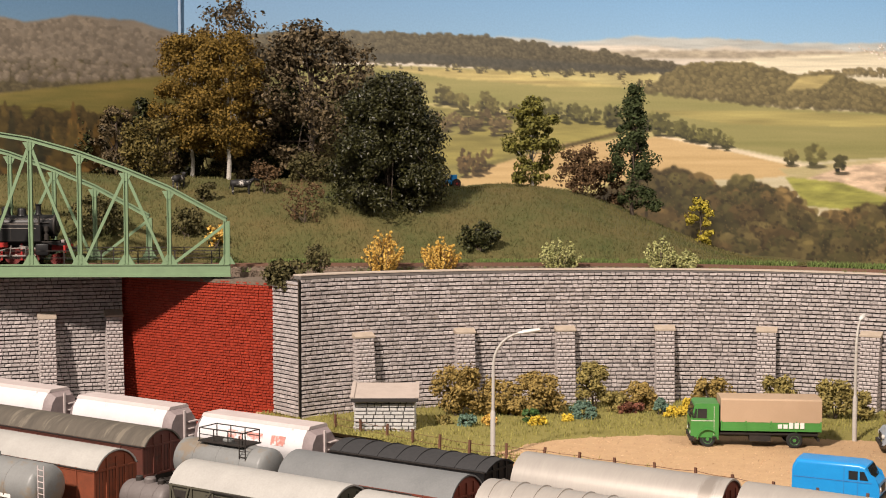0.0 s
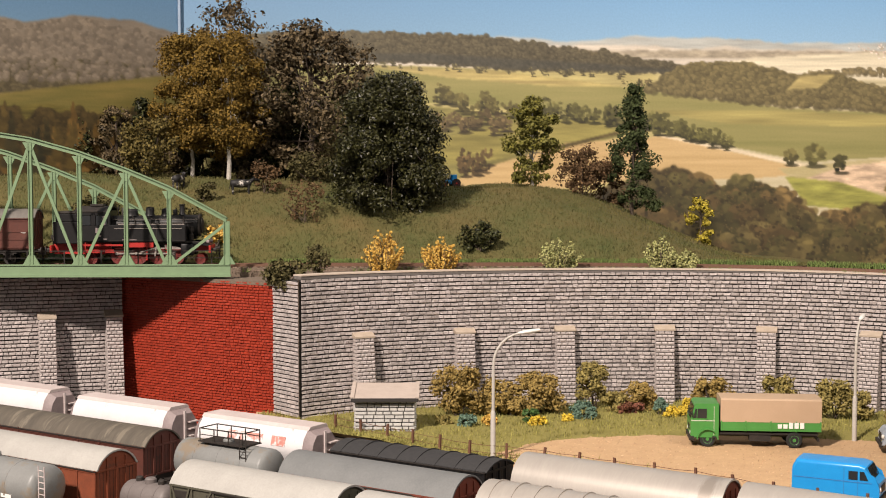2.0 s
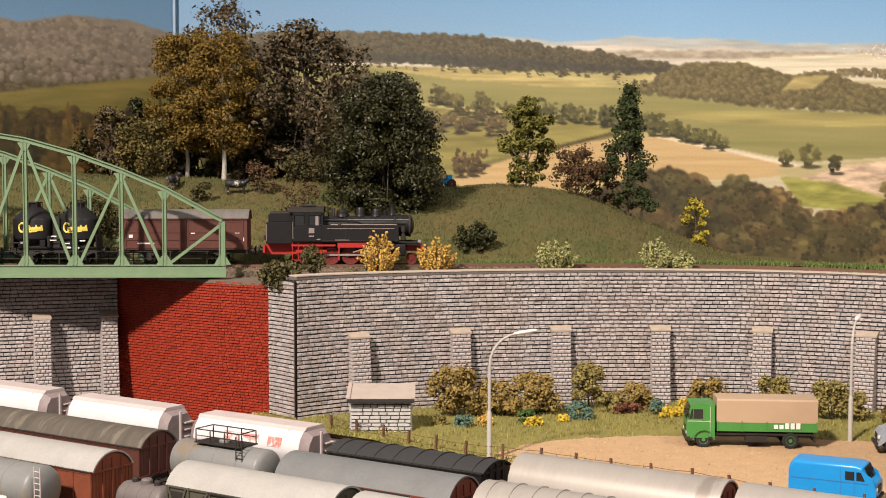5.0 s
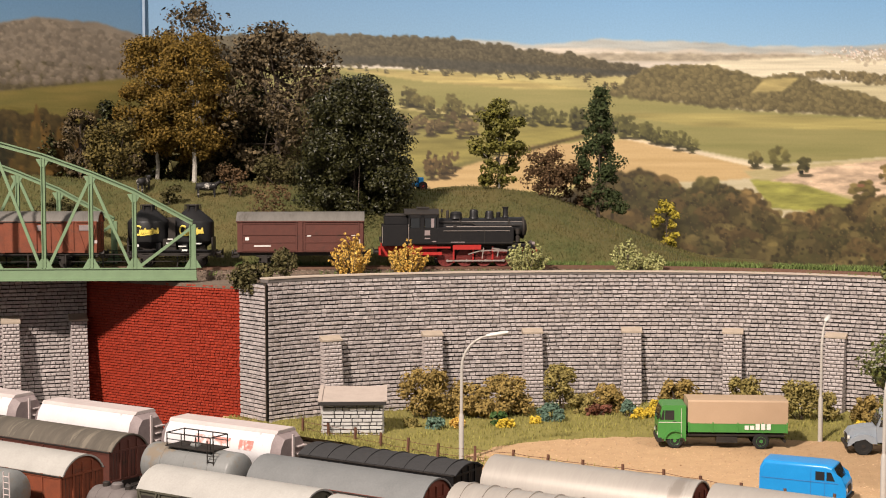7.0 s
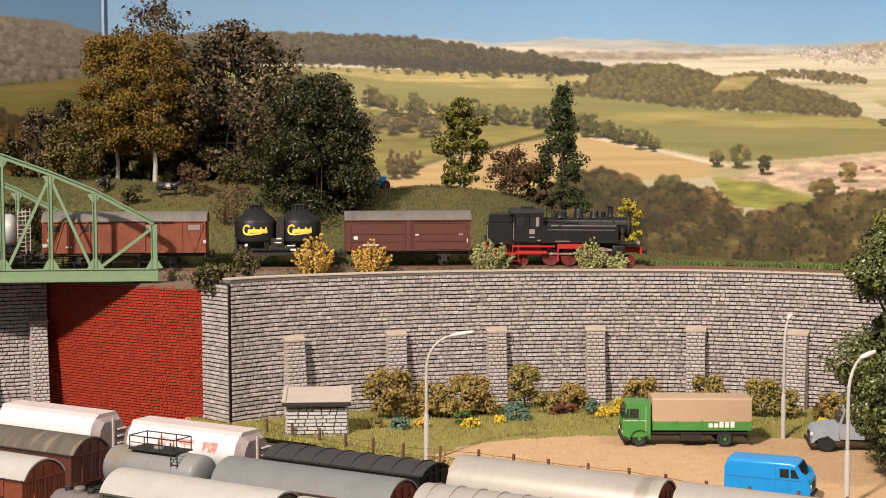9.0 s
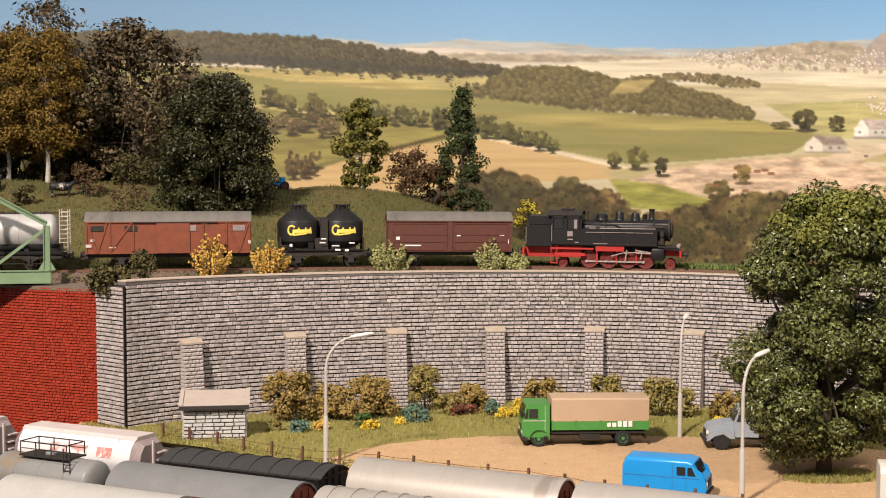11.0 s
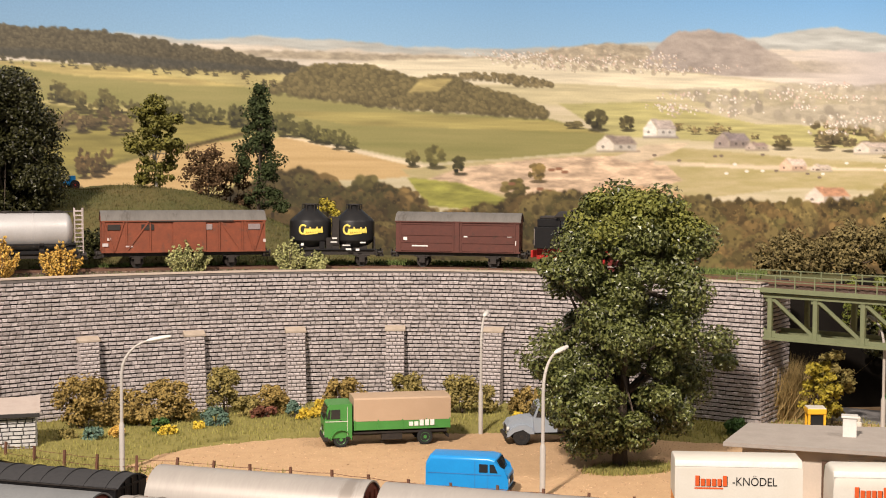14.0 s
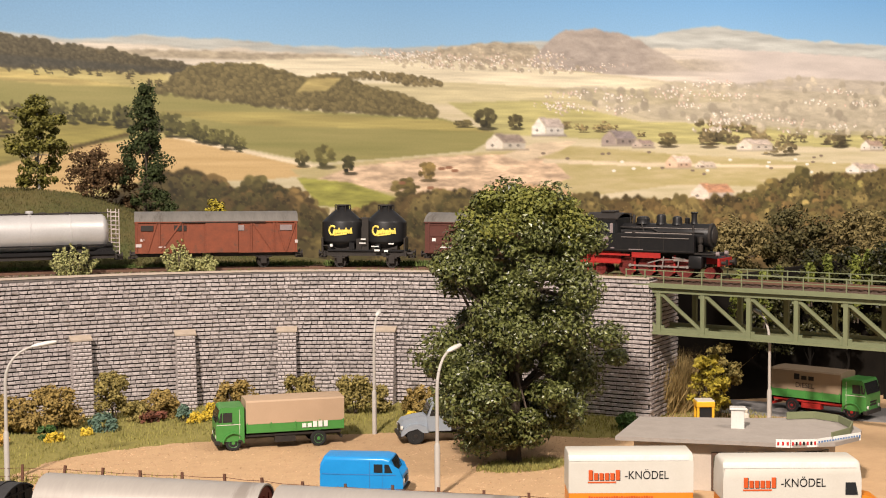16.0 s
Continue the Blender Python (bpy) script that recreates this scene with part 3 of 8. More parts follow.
    def wood(self, mask, rgb, n, size, seed, shade=0.78):
        """Tree crowns packed over a masked area, lighter on their upper side."""
        r = np.random.default_rng(seed)
        js, is_ = np.where(np.asarray(mask) > 0.5)
        pick = np.sort(r.integers(0, len(js), n))
        for k in pick:
            x, y = self.x[is_[k]], self.y[js[k]]
            c = np.array(rgb, float) * (0.82 + 0.36 * r.random())
            s = size * (0.6 + 0.8 * r.random())
            self.dab(x, y + s * 0.25, s, s * 0.9, c * shade, 0.65)
            self.dab(x - s * 0.15, y - s * 0.15, s * 0.6, s * 0.5, c * 1.06, 0.6)

    def house(self, x, y, w, h, wall, roof):
        """A gabled house seen at an angle: gable wall, long wall, roof and a shadow at its foot."""
        g = x + w * 0.42
        wall, roof = np.array(wall, float), np.array(roof, float)
        self.fill(self.poly([(x, y + h * 0.06), (x + w * 1.1, y + h * 0.06), (x + w * 1.05, y - h * 0.06), (x, y - h * 0.06)]), roof * 0.75, 0.1)
        self.fill(self.poly([(g, y), (g, y - h * 0.5), (x + w, y - h * 0.46), (x + w, y - h * 0.02)]), wall * 0.84, 0.06, 10, 6, 3)
        self.fill(self.poly([(x, y), (x, y - h * 0.5), (x + w * 0.21, y - h), (g, y - h * 0.5), (g, y)]), wall, 0.05, 10, 6, 4)
        self.fill(self.poly([(x + w * 0.2, y - h * 1.02), (x + w * 0.84, y - h * 0.96), (x + w * 1.04, y - h * 0.42), (g, y - h * 0.46)]), roof, 0.1, 8, 4, 5)
        for q, r in ((0.15, 0.0), (0.6, 0.0), (0.8, 0.0)):
            self.dab(x + w * q, y - h * 0.27, w * 0.05, h * 0.1, wall * 0.55, 0.9)


def paint_landscape():
    p = Print(-800, 2300, -400, 316, 2.0)
    right = np.clip((p.X + 369) / 3, 0, 1)          # the back panel; the rest is the side panel
    f = np.clip((p.Y + 400) / 190, 0, 1)[..., None]
    p.ink[:] = (np.array((92, 148, 202)) * (1 - f) + np.array((138, 180, 215)) * f) / 255
    # sky ink gets darker towards the left
    p.ink *= (1 - 0.16 * np.clip((500 - p.X) / 800, 0, 1))[..., None]
    # far hills in haze
    p.fill(p.below([(-369, -215), (145, -229), (264, -225), (310, -218), (426, -229), (600, -226), (700, -219), (900, -221), (1009, -228), (1430, -258), (1510, -275), (1600, -283), (1690, -277), (1790, -262), (2300, -255)], 2, 40, 3), (176, 178, 172), 0.08, 90, 10, 4)
    p.fill(p.below([(-369, -200), (300, -212), (600, -210), (900, -205), (1200, -225), (1600, -238), (1900, -225), (2300, -215)], 3, 60, 5), (206, 195, 178), 0.10, 110, 6, 6)
    p.fill(p.below([(940, -205), (1009, -227), (1103, -238), (1180, -232), (1210, -215)], 2, 20, 5) * (p.Y < -190), (168, 156, 134), 0.12, 18, 6, 7)
    p.fill(p.below([(1175, -205), (1215, -245), (1249, -268), (1324, -269), (1414, -252), (1454, -232), (1530, -195)], 3, 22, 8) * (p.Y < -180) * (p.X > 1175) * np.clip((1620 - p.X) / 200, 0, 1), (162, 151, 141), 0.07, 22, 9, 8)
    p.fill(p.below([(1440, -215), (1600, -240), (1800, -235), (2300, -215)], 3, 40, 9) * np.clip((p.X - 1440) / 260, 0, 1), (194, 184, 176), 0.04, 90, 16, 9)
    # the plain
    base = p.below([(-369, -183), (165, -172), (500, -166), (700, -186), (940, -196), (1300, -184), (1600, -160), (2300, -140)], 1, 30, 2) * right
    p.fill(base, (210, 196, 164), 0.12, 120, 9, 10, rgb2=(192, 180, 142))
    p.fill(base * np.clip((p.X - 1250) / 500, 0, 0.75) * np.clip((-55 - p.Y) / 40, 0, 1), (192, 182, 164), 0.08, 60, 8, 11)
    p.fill(p.poly([(520, -172), (640, -192), (900, -205), (1150, -192), (1350, -178), (1500, -165), (1400, -150), (1000, -150), (700, -160)]), (216, 205, 176), 0.08, 120, 6, 12)
    p.fill(p.poly([(800, -150), (1000, -160), (1300, -150), (1620, -150), (1640, -130), (1300, -118), (950, -120)]), (196, 184, 144), 0.08, 100, 6, 13)
    p.fill(base * np.clip((520 - p.X) / 60, 0, 1), (186, 172, 112), 0.08, 120, 6, 90)
    p.fill(p.poly([(1000, -120), (1200, -128), (1420, -88), (1640, -84), (2300, -56), (2300, -30), (1500, -44), (1100, -62)]), (178, 170, 112), 0.10, 90, 7, 91)
    # green fields in front of the ridge
    p.fill(p.poly([(-369, -175), (-54, -178), (185, -168), (405, -140), (700, -104), (980, -92), (1110, -62), (1050, -30), (870, -15), (740, -8), (600, -35), (487, -55), (400, -85), (100, -110), (-369, -120)]), (152, 144, 88), 0.10, 160, 10, 14, rgb2=(138, 134, 78))
    p.fill(p.poly([(-50, -176), (185, -168), (420, -140), (300, -140), (100, -155)]), (184, 166, 104), 0.12, 90, 6, 15)
    p.fill(p.poly([(430, -100), (700, -98), (980, -88), (1100, -65), (900, -70), (600, -75)]), (158, 146, 86), 0.10, 160, 8, 16)
    p.fill(p.poly([(-369, -125), (-40, -120), (160, -95), (420, -85), (420, -58), (160, 20), (-369, 60)]), (134, 126, 72), 0.14, 70, 10, 17)
    p.fill(p.poly([(85, -50), (225, -80), (366, -80), (405, -60), (290, -32), (165, -8), (60, 0)]), (144, 134, 72), 0.12, 80, 10, 18)
    # the stubble field and its track
    p.fill(p.poly([(100, 30), (165, 2), (306, -40), (487, -54), (599, -28), (731, 2), (740, 14), (609, 24), (457, 20), (300, 40), (100, 60)]), (208, 176, 124), 0.10, 140, 7, 19, rgb2=(194, 163, 110))
    for (xa, ya), (xb, yb) in zip([(470, -56), (599, -30), (731, -2)], [(599, -30), (731, -2), (900, 12)]):
        p.fill(p.poly([(xa, ya - 2), (xb, yb - 2), (xb, yb + 3), (xa, ya + 2)]), (232, 212, 180), 0.05)
    p.fill(p.poly([(285, -34), (400, -62), (402, -57), (290, -28)]), (98, 84, 48), 0.2)
    # the building ground
    p.fill(p.poly([(690, 4), (850, -12), (1000, -22), (1260, -40), (1480, -24), (1800, -6), (2300, 8), (2300, 60), (1500, 40), (1280, 62), (1000, 80), (760, 60)]), (192, 176, 132), 0.16, 60, 9, 20, rgb2=(174, 161, 108))
    p.fill(p.poly([(738, 22), (804, 0), (961, -18), (1126, -24), (1220, -12), (1261, 24), (1180, 48), (961, 62), (860, 44)]), (206, 178, 148), 0.16, 30, 7, 21)
    p.fill(p.poly([(1110, -20), (1180, -44), (1280, -50), (1240, -30), (1160, -8)]), (206, 186, 156), 0.08, 40, 6, 22)
    p.fill(p.poly([(1200, -14), (1420, -6), (1800, 2), (1800, 7), (1420, 2), (1200, -6)]), (220, 202, 170), 0.05)
    p.fill(p.poly([(700, 18), (800, 28), (900, 60), (860, 82), (740, 70)]), (150, 148, 70), 0.15, 40, 8, 23)
    p.fill(p.poly([(1020, 66), (1100, 30), (1230, 40), (1280, 60), (1180, 84)]), (206, 168, 126), 0.2, 20, 6, 24)
    # woods on the ridges
    ridge = p.below([(-369, -214), (-241, -230), (-133, -232), (6, -236), (165, -229), (264, -215), (405, -198), (521, -176)], 3.5, 14, 31) * (1 - p.below([(-369, -183), (65, -184), (185, -173), (355, -168), (527, -163)], 2, 10, 32)) * right * (p.X < 524)
    p.fill(ridge, (92, 82, 58), 0.2, 14, 8, 33)
    p.wood(ridge, (94, 86, 64), 3400, 5, 34)
    p.fill(ridge * np.clip((p.Y - np.interp(p.X, [-369, 65, 355, 527], [-199, -200, -184, -172])) / 8, 0, 0.6), (66, 66, 60), 0.15, 8, 6, 35)
    wood = p.poly([(446, -136), (490, -165), (526, -182), (625, -184), (719, -162), (784, -168), (838, -148), (900, -136), (975, -108), (973, -95), (827, -104), (697, -108), (560, -122)])
    p.fill(wood, (112, 100, 66), 0.2, 14, 8, 36)
    p.wood(wood, (118, 106, 68), 1500, 7, 37)
    strip = p.poly([(740, -168), (860, -176), (960, -168), (1000, -152), (940, -152), (850, -164)])
    p.wood(strip, (128, 114, 78), 220, 5, 38)
    p.fill(p.poly([(725, -160), (790, -164), (760, -140), (700, -135)]), (182, 164, 104), 0.1)
    # hedges and field trees
    p.hedge([(-60, -176), (200, -164), (420, -160)], 34, 11, 9, (104, 96, 66), 3)
    p.hedge([(400, -150), (460, -140)], 12, 9, 9, (104, 92, 60))
    p.hedge([(-60, -140), (65, -122), (150, -90), (215, -88)], 44, 26, 26, (96, 88, 50), 6)
    p.hedge([(60, -70), (130, -65), (205, -64)], 24, 24, 22, (104, 88, 58), 5)
    p.hedge([(240, -90), (350, -80), (420, -72)], 26, 24, 26, (88, 84, 46), 4)
    p.hedge([(440, -72), (527, -50), (605, -30)], 34, 24, 24, (92, 88, 48), 5)
    p.hedge([(120, 10), (170, 14)], 12, 22, 26, (92, 74, 46), 8)
    for x, y, w, h, c in ((710, -2, 28, 30, (104, 96, 54)), (753, 0, 40, 40, (98, 92, 50)), (800, 12, 30, 34, (70, 66, 36)), (955, 26, 38, 36, (134, 112, 62)), (1076, -72, 46, 40, (78, 72, 44)), (1140, -72, 34, 30, (86, 78, 48)), (1030, -74, 40, 16, (104, 94, 58)), (910, 60, 60, 40, (96, 84, 46)), (1480, -38, 50, 30, (112, 100, 64)), (1590, -44, 34, 20, (112, 100, 66))):
        p.tree(x, y, w, h, c, 34)
    p.hedge([(1190, -78), (1420, -62)], 14, 22, 14, (128, 112, 74), 3)
    p.hedge([(1560, -60), (1740, -40), (2250, -40)], 60, 38, 26, (124, 110, 76), 10)
    # villages: many small pale gables with roofs
    r = np.random.default_rng(8)
    town = p.poly([(1220, -148), (1300, -158), (1440, -148), (1500, -172), (1640, -165), (1810, -185), (2300, -172), (2300, -62), (1810, -62), (1640, -90), (1440, -92), (1340, -118)])
    p.fill(town * 0.6, (168, 158, 136), 0.12, 30, 8, 81)
    p.wood(town, (176, 165, 144), 200, 10, 82, 0.96)
    p.wood(p.poly([(870, -205), (960, -222), (1100, -228), (1290, -195), (1250, -180), (900, -188)]), (174, 160, 136), 160, 5, 83, 0.93)
    for n, xa, xb, ya, yb, s in ((330, 860, 1260, -216, -184, 5), (120, 1100, 1400, -198, -182, 4), (230, 1220, 1640, -150, -100, 6), (330, 1480, 2280, -170, -66, 7)):
        spots = [(r.uniform(xa, xb), r.uniform(ya, yb)) for k in range(max(5, n // 16))]
        for k in range(n):
            x, y = spots[int(r.integers(0, len(spots)))]
            x, y, s2 = x + 24 * r.normal(), y + 3.5 * r.normal(), s * r.uniform(0.35, 0.85)
            if r.random() < 0.4:
                p.dab(x + 4, y + 2, s2, s2 * 0.7, (174, 160, 138), 0.8)
            p.dab(x, y, s2 * 0.6, s2 * 0.45, (240, 230, 216) if r.random() < 0.75 else (216, 190, 172), 0.85)
            p.dab(x, y - s2 * 0.5, s2 * 0.7, s2 * 0.3, (198, 168, 148) if r.random() < 0.5 else (186, 178, 168), 0.7)
    for x, y, w, h, wall, roof in ((1078, -32, 84, 30, (226, 214, 196), (150, 134, 122)), (1176, -60, 70, 34, (236, 228, 216), (184, 170, 160)), (1330, -40, 80, 30, (164, 148, 138), (142, 130, 128)), (1400, -36, 50, 16, (190, 172, 156), (150, 130, 122)), (1478, 6, 62, 26, (226, 190, 160), (220, 200, 182)), (1548, 6, 50, 14, (222, 204, 184), (204, 188, 172)), (1650, -30, 90, 24, (222, 208, 190), (196, 180, 166)), (1538, 72, 104, 34, (224, 208, 190), (188, 140, 108)), (1930, 20, 90, 22, (232, 222, 208), (190, 170, 156)), (1970, -30, 60, 22, (226, 214, 198), (176, 150, 132))):
        p.house(x, y, w, h, wall, roof)
    for k in range(26):
        p.dab(r.uniform(1180, 2000), r.uniform(-30, 20), 6, 3, (236, 230, 220) if k % 2 else (120, 104, 90), 0.9)
    for x, y in ((985, 4), (1000, 2), (1012, 8), (962, 40), (980, 44), (905, 30)):
        p.dab(x, y, 9, 4, (140, 96, 70), 0.9)
    # brown thicket along the lower edge
    thick = p.below([(-369, 60), (400, 40), (457, 0), (508, 12), (570, 28), (640, 22), (700, 48), (770, 96), (820, 82), (884, 68), (930, 60), (1010, 44), (1120, 70), (1249, 64), (1376, 60), (1509, 74), (1646, 58), (1760, 36), (1861, 18), (2300, 20)], 9, 34, 51, 4) * right
    p.fill(thick, (84, 70, 40), 0.3, 20, 14, 52)
    top = [(-369, 60), (400, 40), (457, 0), (508, 12), (570, 28), (640, 22), (700, 48), (770, 96), (820, 82), (884, 68), (930, 60), (1010, 44), (1120, 70), (1249, 64), (1376, 60), (1509, 74), (1646, 58), (1760, 36), (1861, 18), (2300, 20)]
    tx, ty = zip(*top)
    for k in range(520):
        x = 430 + 1850 * p.rng.random()
        d = 150 * (k / 520) + 12 * p.rng.random()
        s2 = 0.7 + 0.6 * p.rng.random()
        tone = np.array(((104, 91, 52), (120, 105, 62), (90, 82, 46), (108, 88, 52))[int(p.rng.integers(0, 4))]) * (0.85 + 0.25 * p.rng.random())
        p.tree(x, np.interp(x, tx, ty) + d + 40 * s2, 60 * s2, 58 * s2, tone, 46)
    for n, c, s in ((2600, (112, 96, 56), 3.2), (900, (70, 58, 32), 4), (1500, (122, 104, 62), 2.2)):
        p.wood(thick * (p.Y < 190), c, n, s, 53 + int(2 * s))
    # ink gets brighter towards the right; the thicket darker towards the left
    p.ink = np.where((p.X > 900)[..., None], p.ink * (1 + 0.14 * np.clip((p.X - 900) / 700, 0, 1))[..., None], p.ink)
    p.ink *= (1 - 0.2 * thick * np.clip((1250 - p.X) / 500, 0, 1))[..., None]
    p.ink = p.ink.mean(2, keepdims=True) * 0.06 + p.ink * 0.94
    # the side panel: wooded hill, meadow and a dark tree line
    left = 1 - right
    p.fill(p.below([(-800, -290), (-690, -262), (-640, -252), (-550, -262), (-440, -252), (-369, -228)], 2, 30, 61) * left, (134, 122, 106), 0.08, 40, 14, 62)
    p.wood(p.below([(-800, -200), (-690, -190), (-369, -175)], 0, 10, 63) * left * (p.Y < -130), (98, 88, 64), 1500, 6, 64, 0.86)
    p.wood(p.below([(-800, -285), (-640, -246), (-550, -258), (-369, -222)], 0, 10, 63) * left * (p.Y < -150), (128, 116, 100), 1300, 6, 65, 0.95)
    p.fill(p.below([(-800, -118), (-690, -126), (-560, -140), (-369, -160)], 1, 30, 66) * left, (138, 122, 66), 0.14, 80, 9, 67, rgb2=(116, 108, 56))
    p.fill(p.below([(-800, -95), (-600, -110), (-520, -85), (-369, -95)], 2, 40, 68) * left, (108, 98, 48), 0.2, 60, 9, 69)
    # side panel ink lifted to make up for the weaker light on it
    p.ink = np.where(left[..., None] > 0.5, np.clip(p.ink * 1.02, 0, 1), p.ink)
    tl = p.below([(-800, -92), (-640, -86), (-369, -80)], 14, 20, 70, 4) * left
    p.fill(tl, (58, 48, 28), 0.3, 16, 22, 71)
    p.wood(tl * (p.Y < 120), (82, 68, 38), 2600, 9, 72)
    for k in range(46):
        x, y = -790 + 415 * p.rng.random(), -30 + 50 * p.rng.random()
        tone = np.array(((60, 54, 32), (112, 86, 44), (46, 44, 28), (92, 76, 40))[k % 4], float)
        hh = p.rng.uniform(50, 95)
        for q in range(12):
            p.dab(x + p.rng.normal() * 2, y - hh * q / 12, (1.1 - q / 12) * hh * 0.2, hh * 0.09, tone * (0.8 + 0.4 * p.rng.random()), 0.85)
    return p


M_PRINT = bpy.data.materials.new("printed_paper")
M_PRINT.use_nodes = True
pt = M_PRINT.node_tree
ink = pt.nodes.new("ShaderNodeAttribute")
ink.attribute_name = "ink"
grain = node(pt, "ShaderNodeTexNoise", Scale=420.0, Detail=4.0, Roughness=0.7)
crd = pt.nodes.new("ShaderNodeTexCoord")
pt.links.new(crd.outputs["Object"], grain.inputs["Vector"])
gr = pt.nodes.new("ShaderNodeMapRange")
gr.inputs[3].default_value, gr.inputs[4].default_value = 0.84, 1.16
pt.links.new(grain.outputs["Fac"], gr.inputs[0])
mul = pt.nodes.new("ShaderNodeVectorMath")
mul.operation = "SCALE"
pt.links.new(ink.outputs["Color"], mul.inputs[0])
pt.links.new(gr.outputs[0], mul.inputs["Scale"])
pt.links.new(mul.outputs[0], pt.nodes["Principled BSDF"].inputs["Base Color"])
pt.nodes["Principled BSDF"].inputs["Roughness"].default_value = 0.55
INK = 0.85      # strength of the print


def backdrop():
    p = paint_landscape()
    owner = thing("backdrop", "printed landscape backdrop of hills, fields and a village", "backdrop", kind="structure")
    lin = np.where(p.ink <= 0.04045, p.ink / 12.92, ((np.clip(p.ink, 0, 1) + 0.055) / 1.055) ** 2.4) * INK
    for name, keep in (("side_panel", p.x <= -369), ("back_panel", p.x >= -371)):
        xs = p.x[keep] / 2413.0
        # the back panel stands at 165 cm; the side panel leaves its corner towards the front
        d = np.full(len(xs), 165.0) if name == "back_panel" else 165.0 * (1 - 0.153) / (1 - xs)
        if name == "side_panel":
            d = 190.2 / (1 - xs)
        V = np.stack([np.broadcast_to(xs * d, (len(p.y), len(xs))), np.broadcast_to(d, (len(p.y), len(xs))), 21.6 - p.y[:, None] / 2413.0 * d[None, :]], -1) * CM
        h, w = V.shape[:2]
        idx = np.arange(h * w).reshape(h, w)
        F = np.stack([idx[:-1, :-1], idx[1:, :-1], idx[1:, 1:], idx[:-1, 1:]], -1).reshape(-1, 4)
        me = bpy.data.meshes.new(name)
        me.vertices.add(h * w)
        me.vertices.foreach_set("co", V.reshape(-1))
        me.loops.add(F.size)
        me.loops.foreach_set("vertex_index", F.reshape(-1))
        me.polygons.add(len(F))
        me.polygons.foreach_set("loop_start", np.arange(0, F.size, 4))
        me.update(calc_edges=True)
        at = me.attributes.new("ink", "FLOAT_COLOR", "POINT")
        rgba = np.ones((h * w, 4))
        rgba[:, :3] = lin[:, keep].reshape(-1, 3)
        at.data.foreach_set("color", rgba.reshape(-1))
        me.materials.append(M_PRINT)
        part(name, me, M_PRINT, owner)
    # the faint glow along the corner, built as a pale coloured strip
    part("corner_strip", boxes((-25.42, -25.12, 164.3, 164.7, 34, 46)), M_CORNER, owner, "pale strip standing in for a faint glow at the corner")
    part("board", boxes((-26, 165, 165.4, 166.4, 0, 52)), M_TABLE, owner)


# pale colour that carries the corner glow
M_CORNER = mat("pale_strip", (0.25, 0.33, 0.43), None, 20, 0.6, 0.0)
backdrop()

# ---- more materials ----
M_BLACK = mat("black_paint", (0.010, 0.010, 0.011), (0.016, 0.015, 0.015), 60, 0.42, 0.05, spec=0.25)
M_SOOT = mat("dark_metal", (0.020, 0.018, 0.017), (0.038, 0.031, 0.026), 120, 0.6, 0.1, spec=0.25)
M_LOCORED = mat("loco_red", (0.42, 0.022, 0.018), (0.30, 0.018, 0.014), 80, 0.5, 0.05)
M_WHEELRED = mat("wheel_red", (0.17, 0.014, 0.010), (0.075, 0.012, 0.009), 120, 0.6, 0.05)
M_STEEL = mat("rod_steel", (0.50, 0.44, 0.40), None, 80, 0.4, 0.03, metal=0.6)
M_WHITE = mat("white_print", (0.80, 0.78, 0.74), None, 40, 0.6, 0.0)
M_BROWN = mat("wagon_brown", (0.105, 0.032, 0.022), (0.075, 0.025, 0.018), 60, 0.65, 0.1, stain=(0.055, 0.026, 0.018), stain_at=0.60)
M_ORANGEBROWN = mat("wagon_rust_red", (0.225, 0.058, 0.025), (0.14, 0.040, 0.02), 40, 0.65, 0.08, stain=(0.12, 0.045, 0.026), stain_at=0.56)
M_REDBROWN = mat("wagon_red_brown", (0.19, 0.044, 0.024), (0.12, 0.032, 0.02), 50, 0.65, 0.1, stain=(0.075, 0.03, 0.02), stain_at=0.58)
M_ROOFGREY = mat("roof_grey", (0.155, 0.143, 0.128), (0.105, 0.097, 0.086), 45, 0.6, 0.1, stain=(0.085, 0.075, 0.064), stain_at=0.58, streak=0.25)
M_ROOFDARK = mat("roof_weathered", (0.105, 0.09, 0.07), (0.06, 0.052, 0.042), 60, 0.75, 0.2, stain=(0.145, 0.125, 0.097), stain_at=0.54, streak=0.18)
M_ROOFCREAM = mat("roof_cream", (0.37, 0.36, 0.335), (0.29, 0.28, 0.26), 18, 0.6, 0.08, stain=(0.24, 0.21, 0.17), stain_at=0.64)
M_ROOFBLUE = mat("roof_blue_grey", (0.165, 0.17, 0.17), (0.12, 0.125, 0.125), 15, 0.55, 0.06, stain=(0.12, 0.105, 0.085), stain_at=0.62)
M_ROOFSILVER = mat("roof_silver", (0.42, 0.39, 0.35), (0.35, 0.32, 0.29), 12, 0.38, 0.05, metal=0.35, stain=(0.27, 0.24, 0.21), stain_at=0.60, streak=0.2)
M_ROOFBLACK = mat("roof_tarpaper", (0.035, 0.034, 0.035), (0.022, 0.022, 0.023), 120, 0.85, 0.4)
M_HOPPER = mat("hopper_white", (0.62, 0.605, 0.61), (0.54, 0.525, 0.53), 20, 0.5, 0.06, stain=(0.40, 0.345, 0.345), stain_at=0.60)
M_HOPPERTOP = mat("hopper_dusty", (0.52, 0.45, 0.435), (0.42, 0.36, 0.345), 30, 0.65, 0.08)
M_HOPPEREND = mat("hopper_end", (0.27, 0.22, 0.215), (0.19, 0.15, 0.15), 40, 0.6, 0.05)
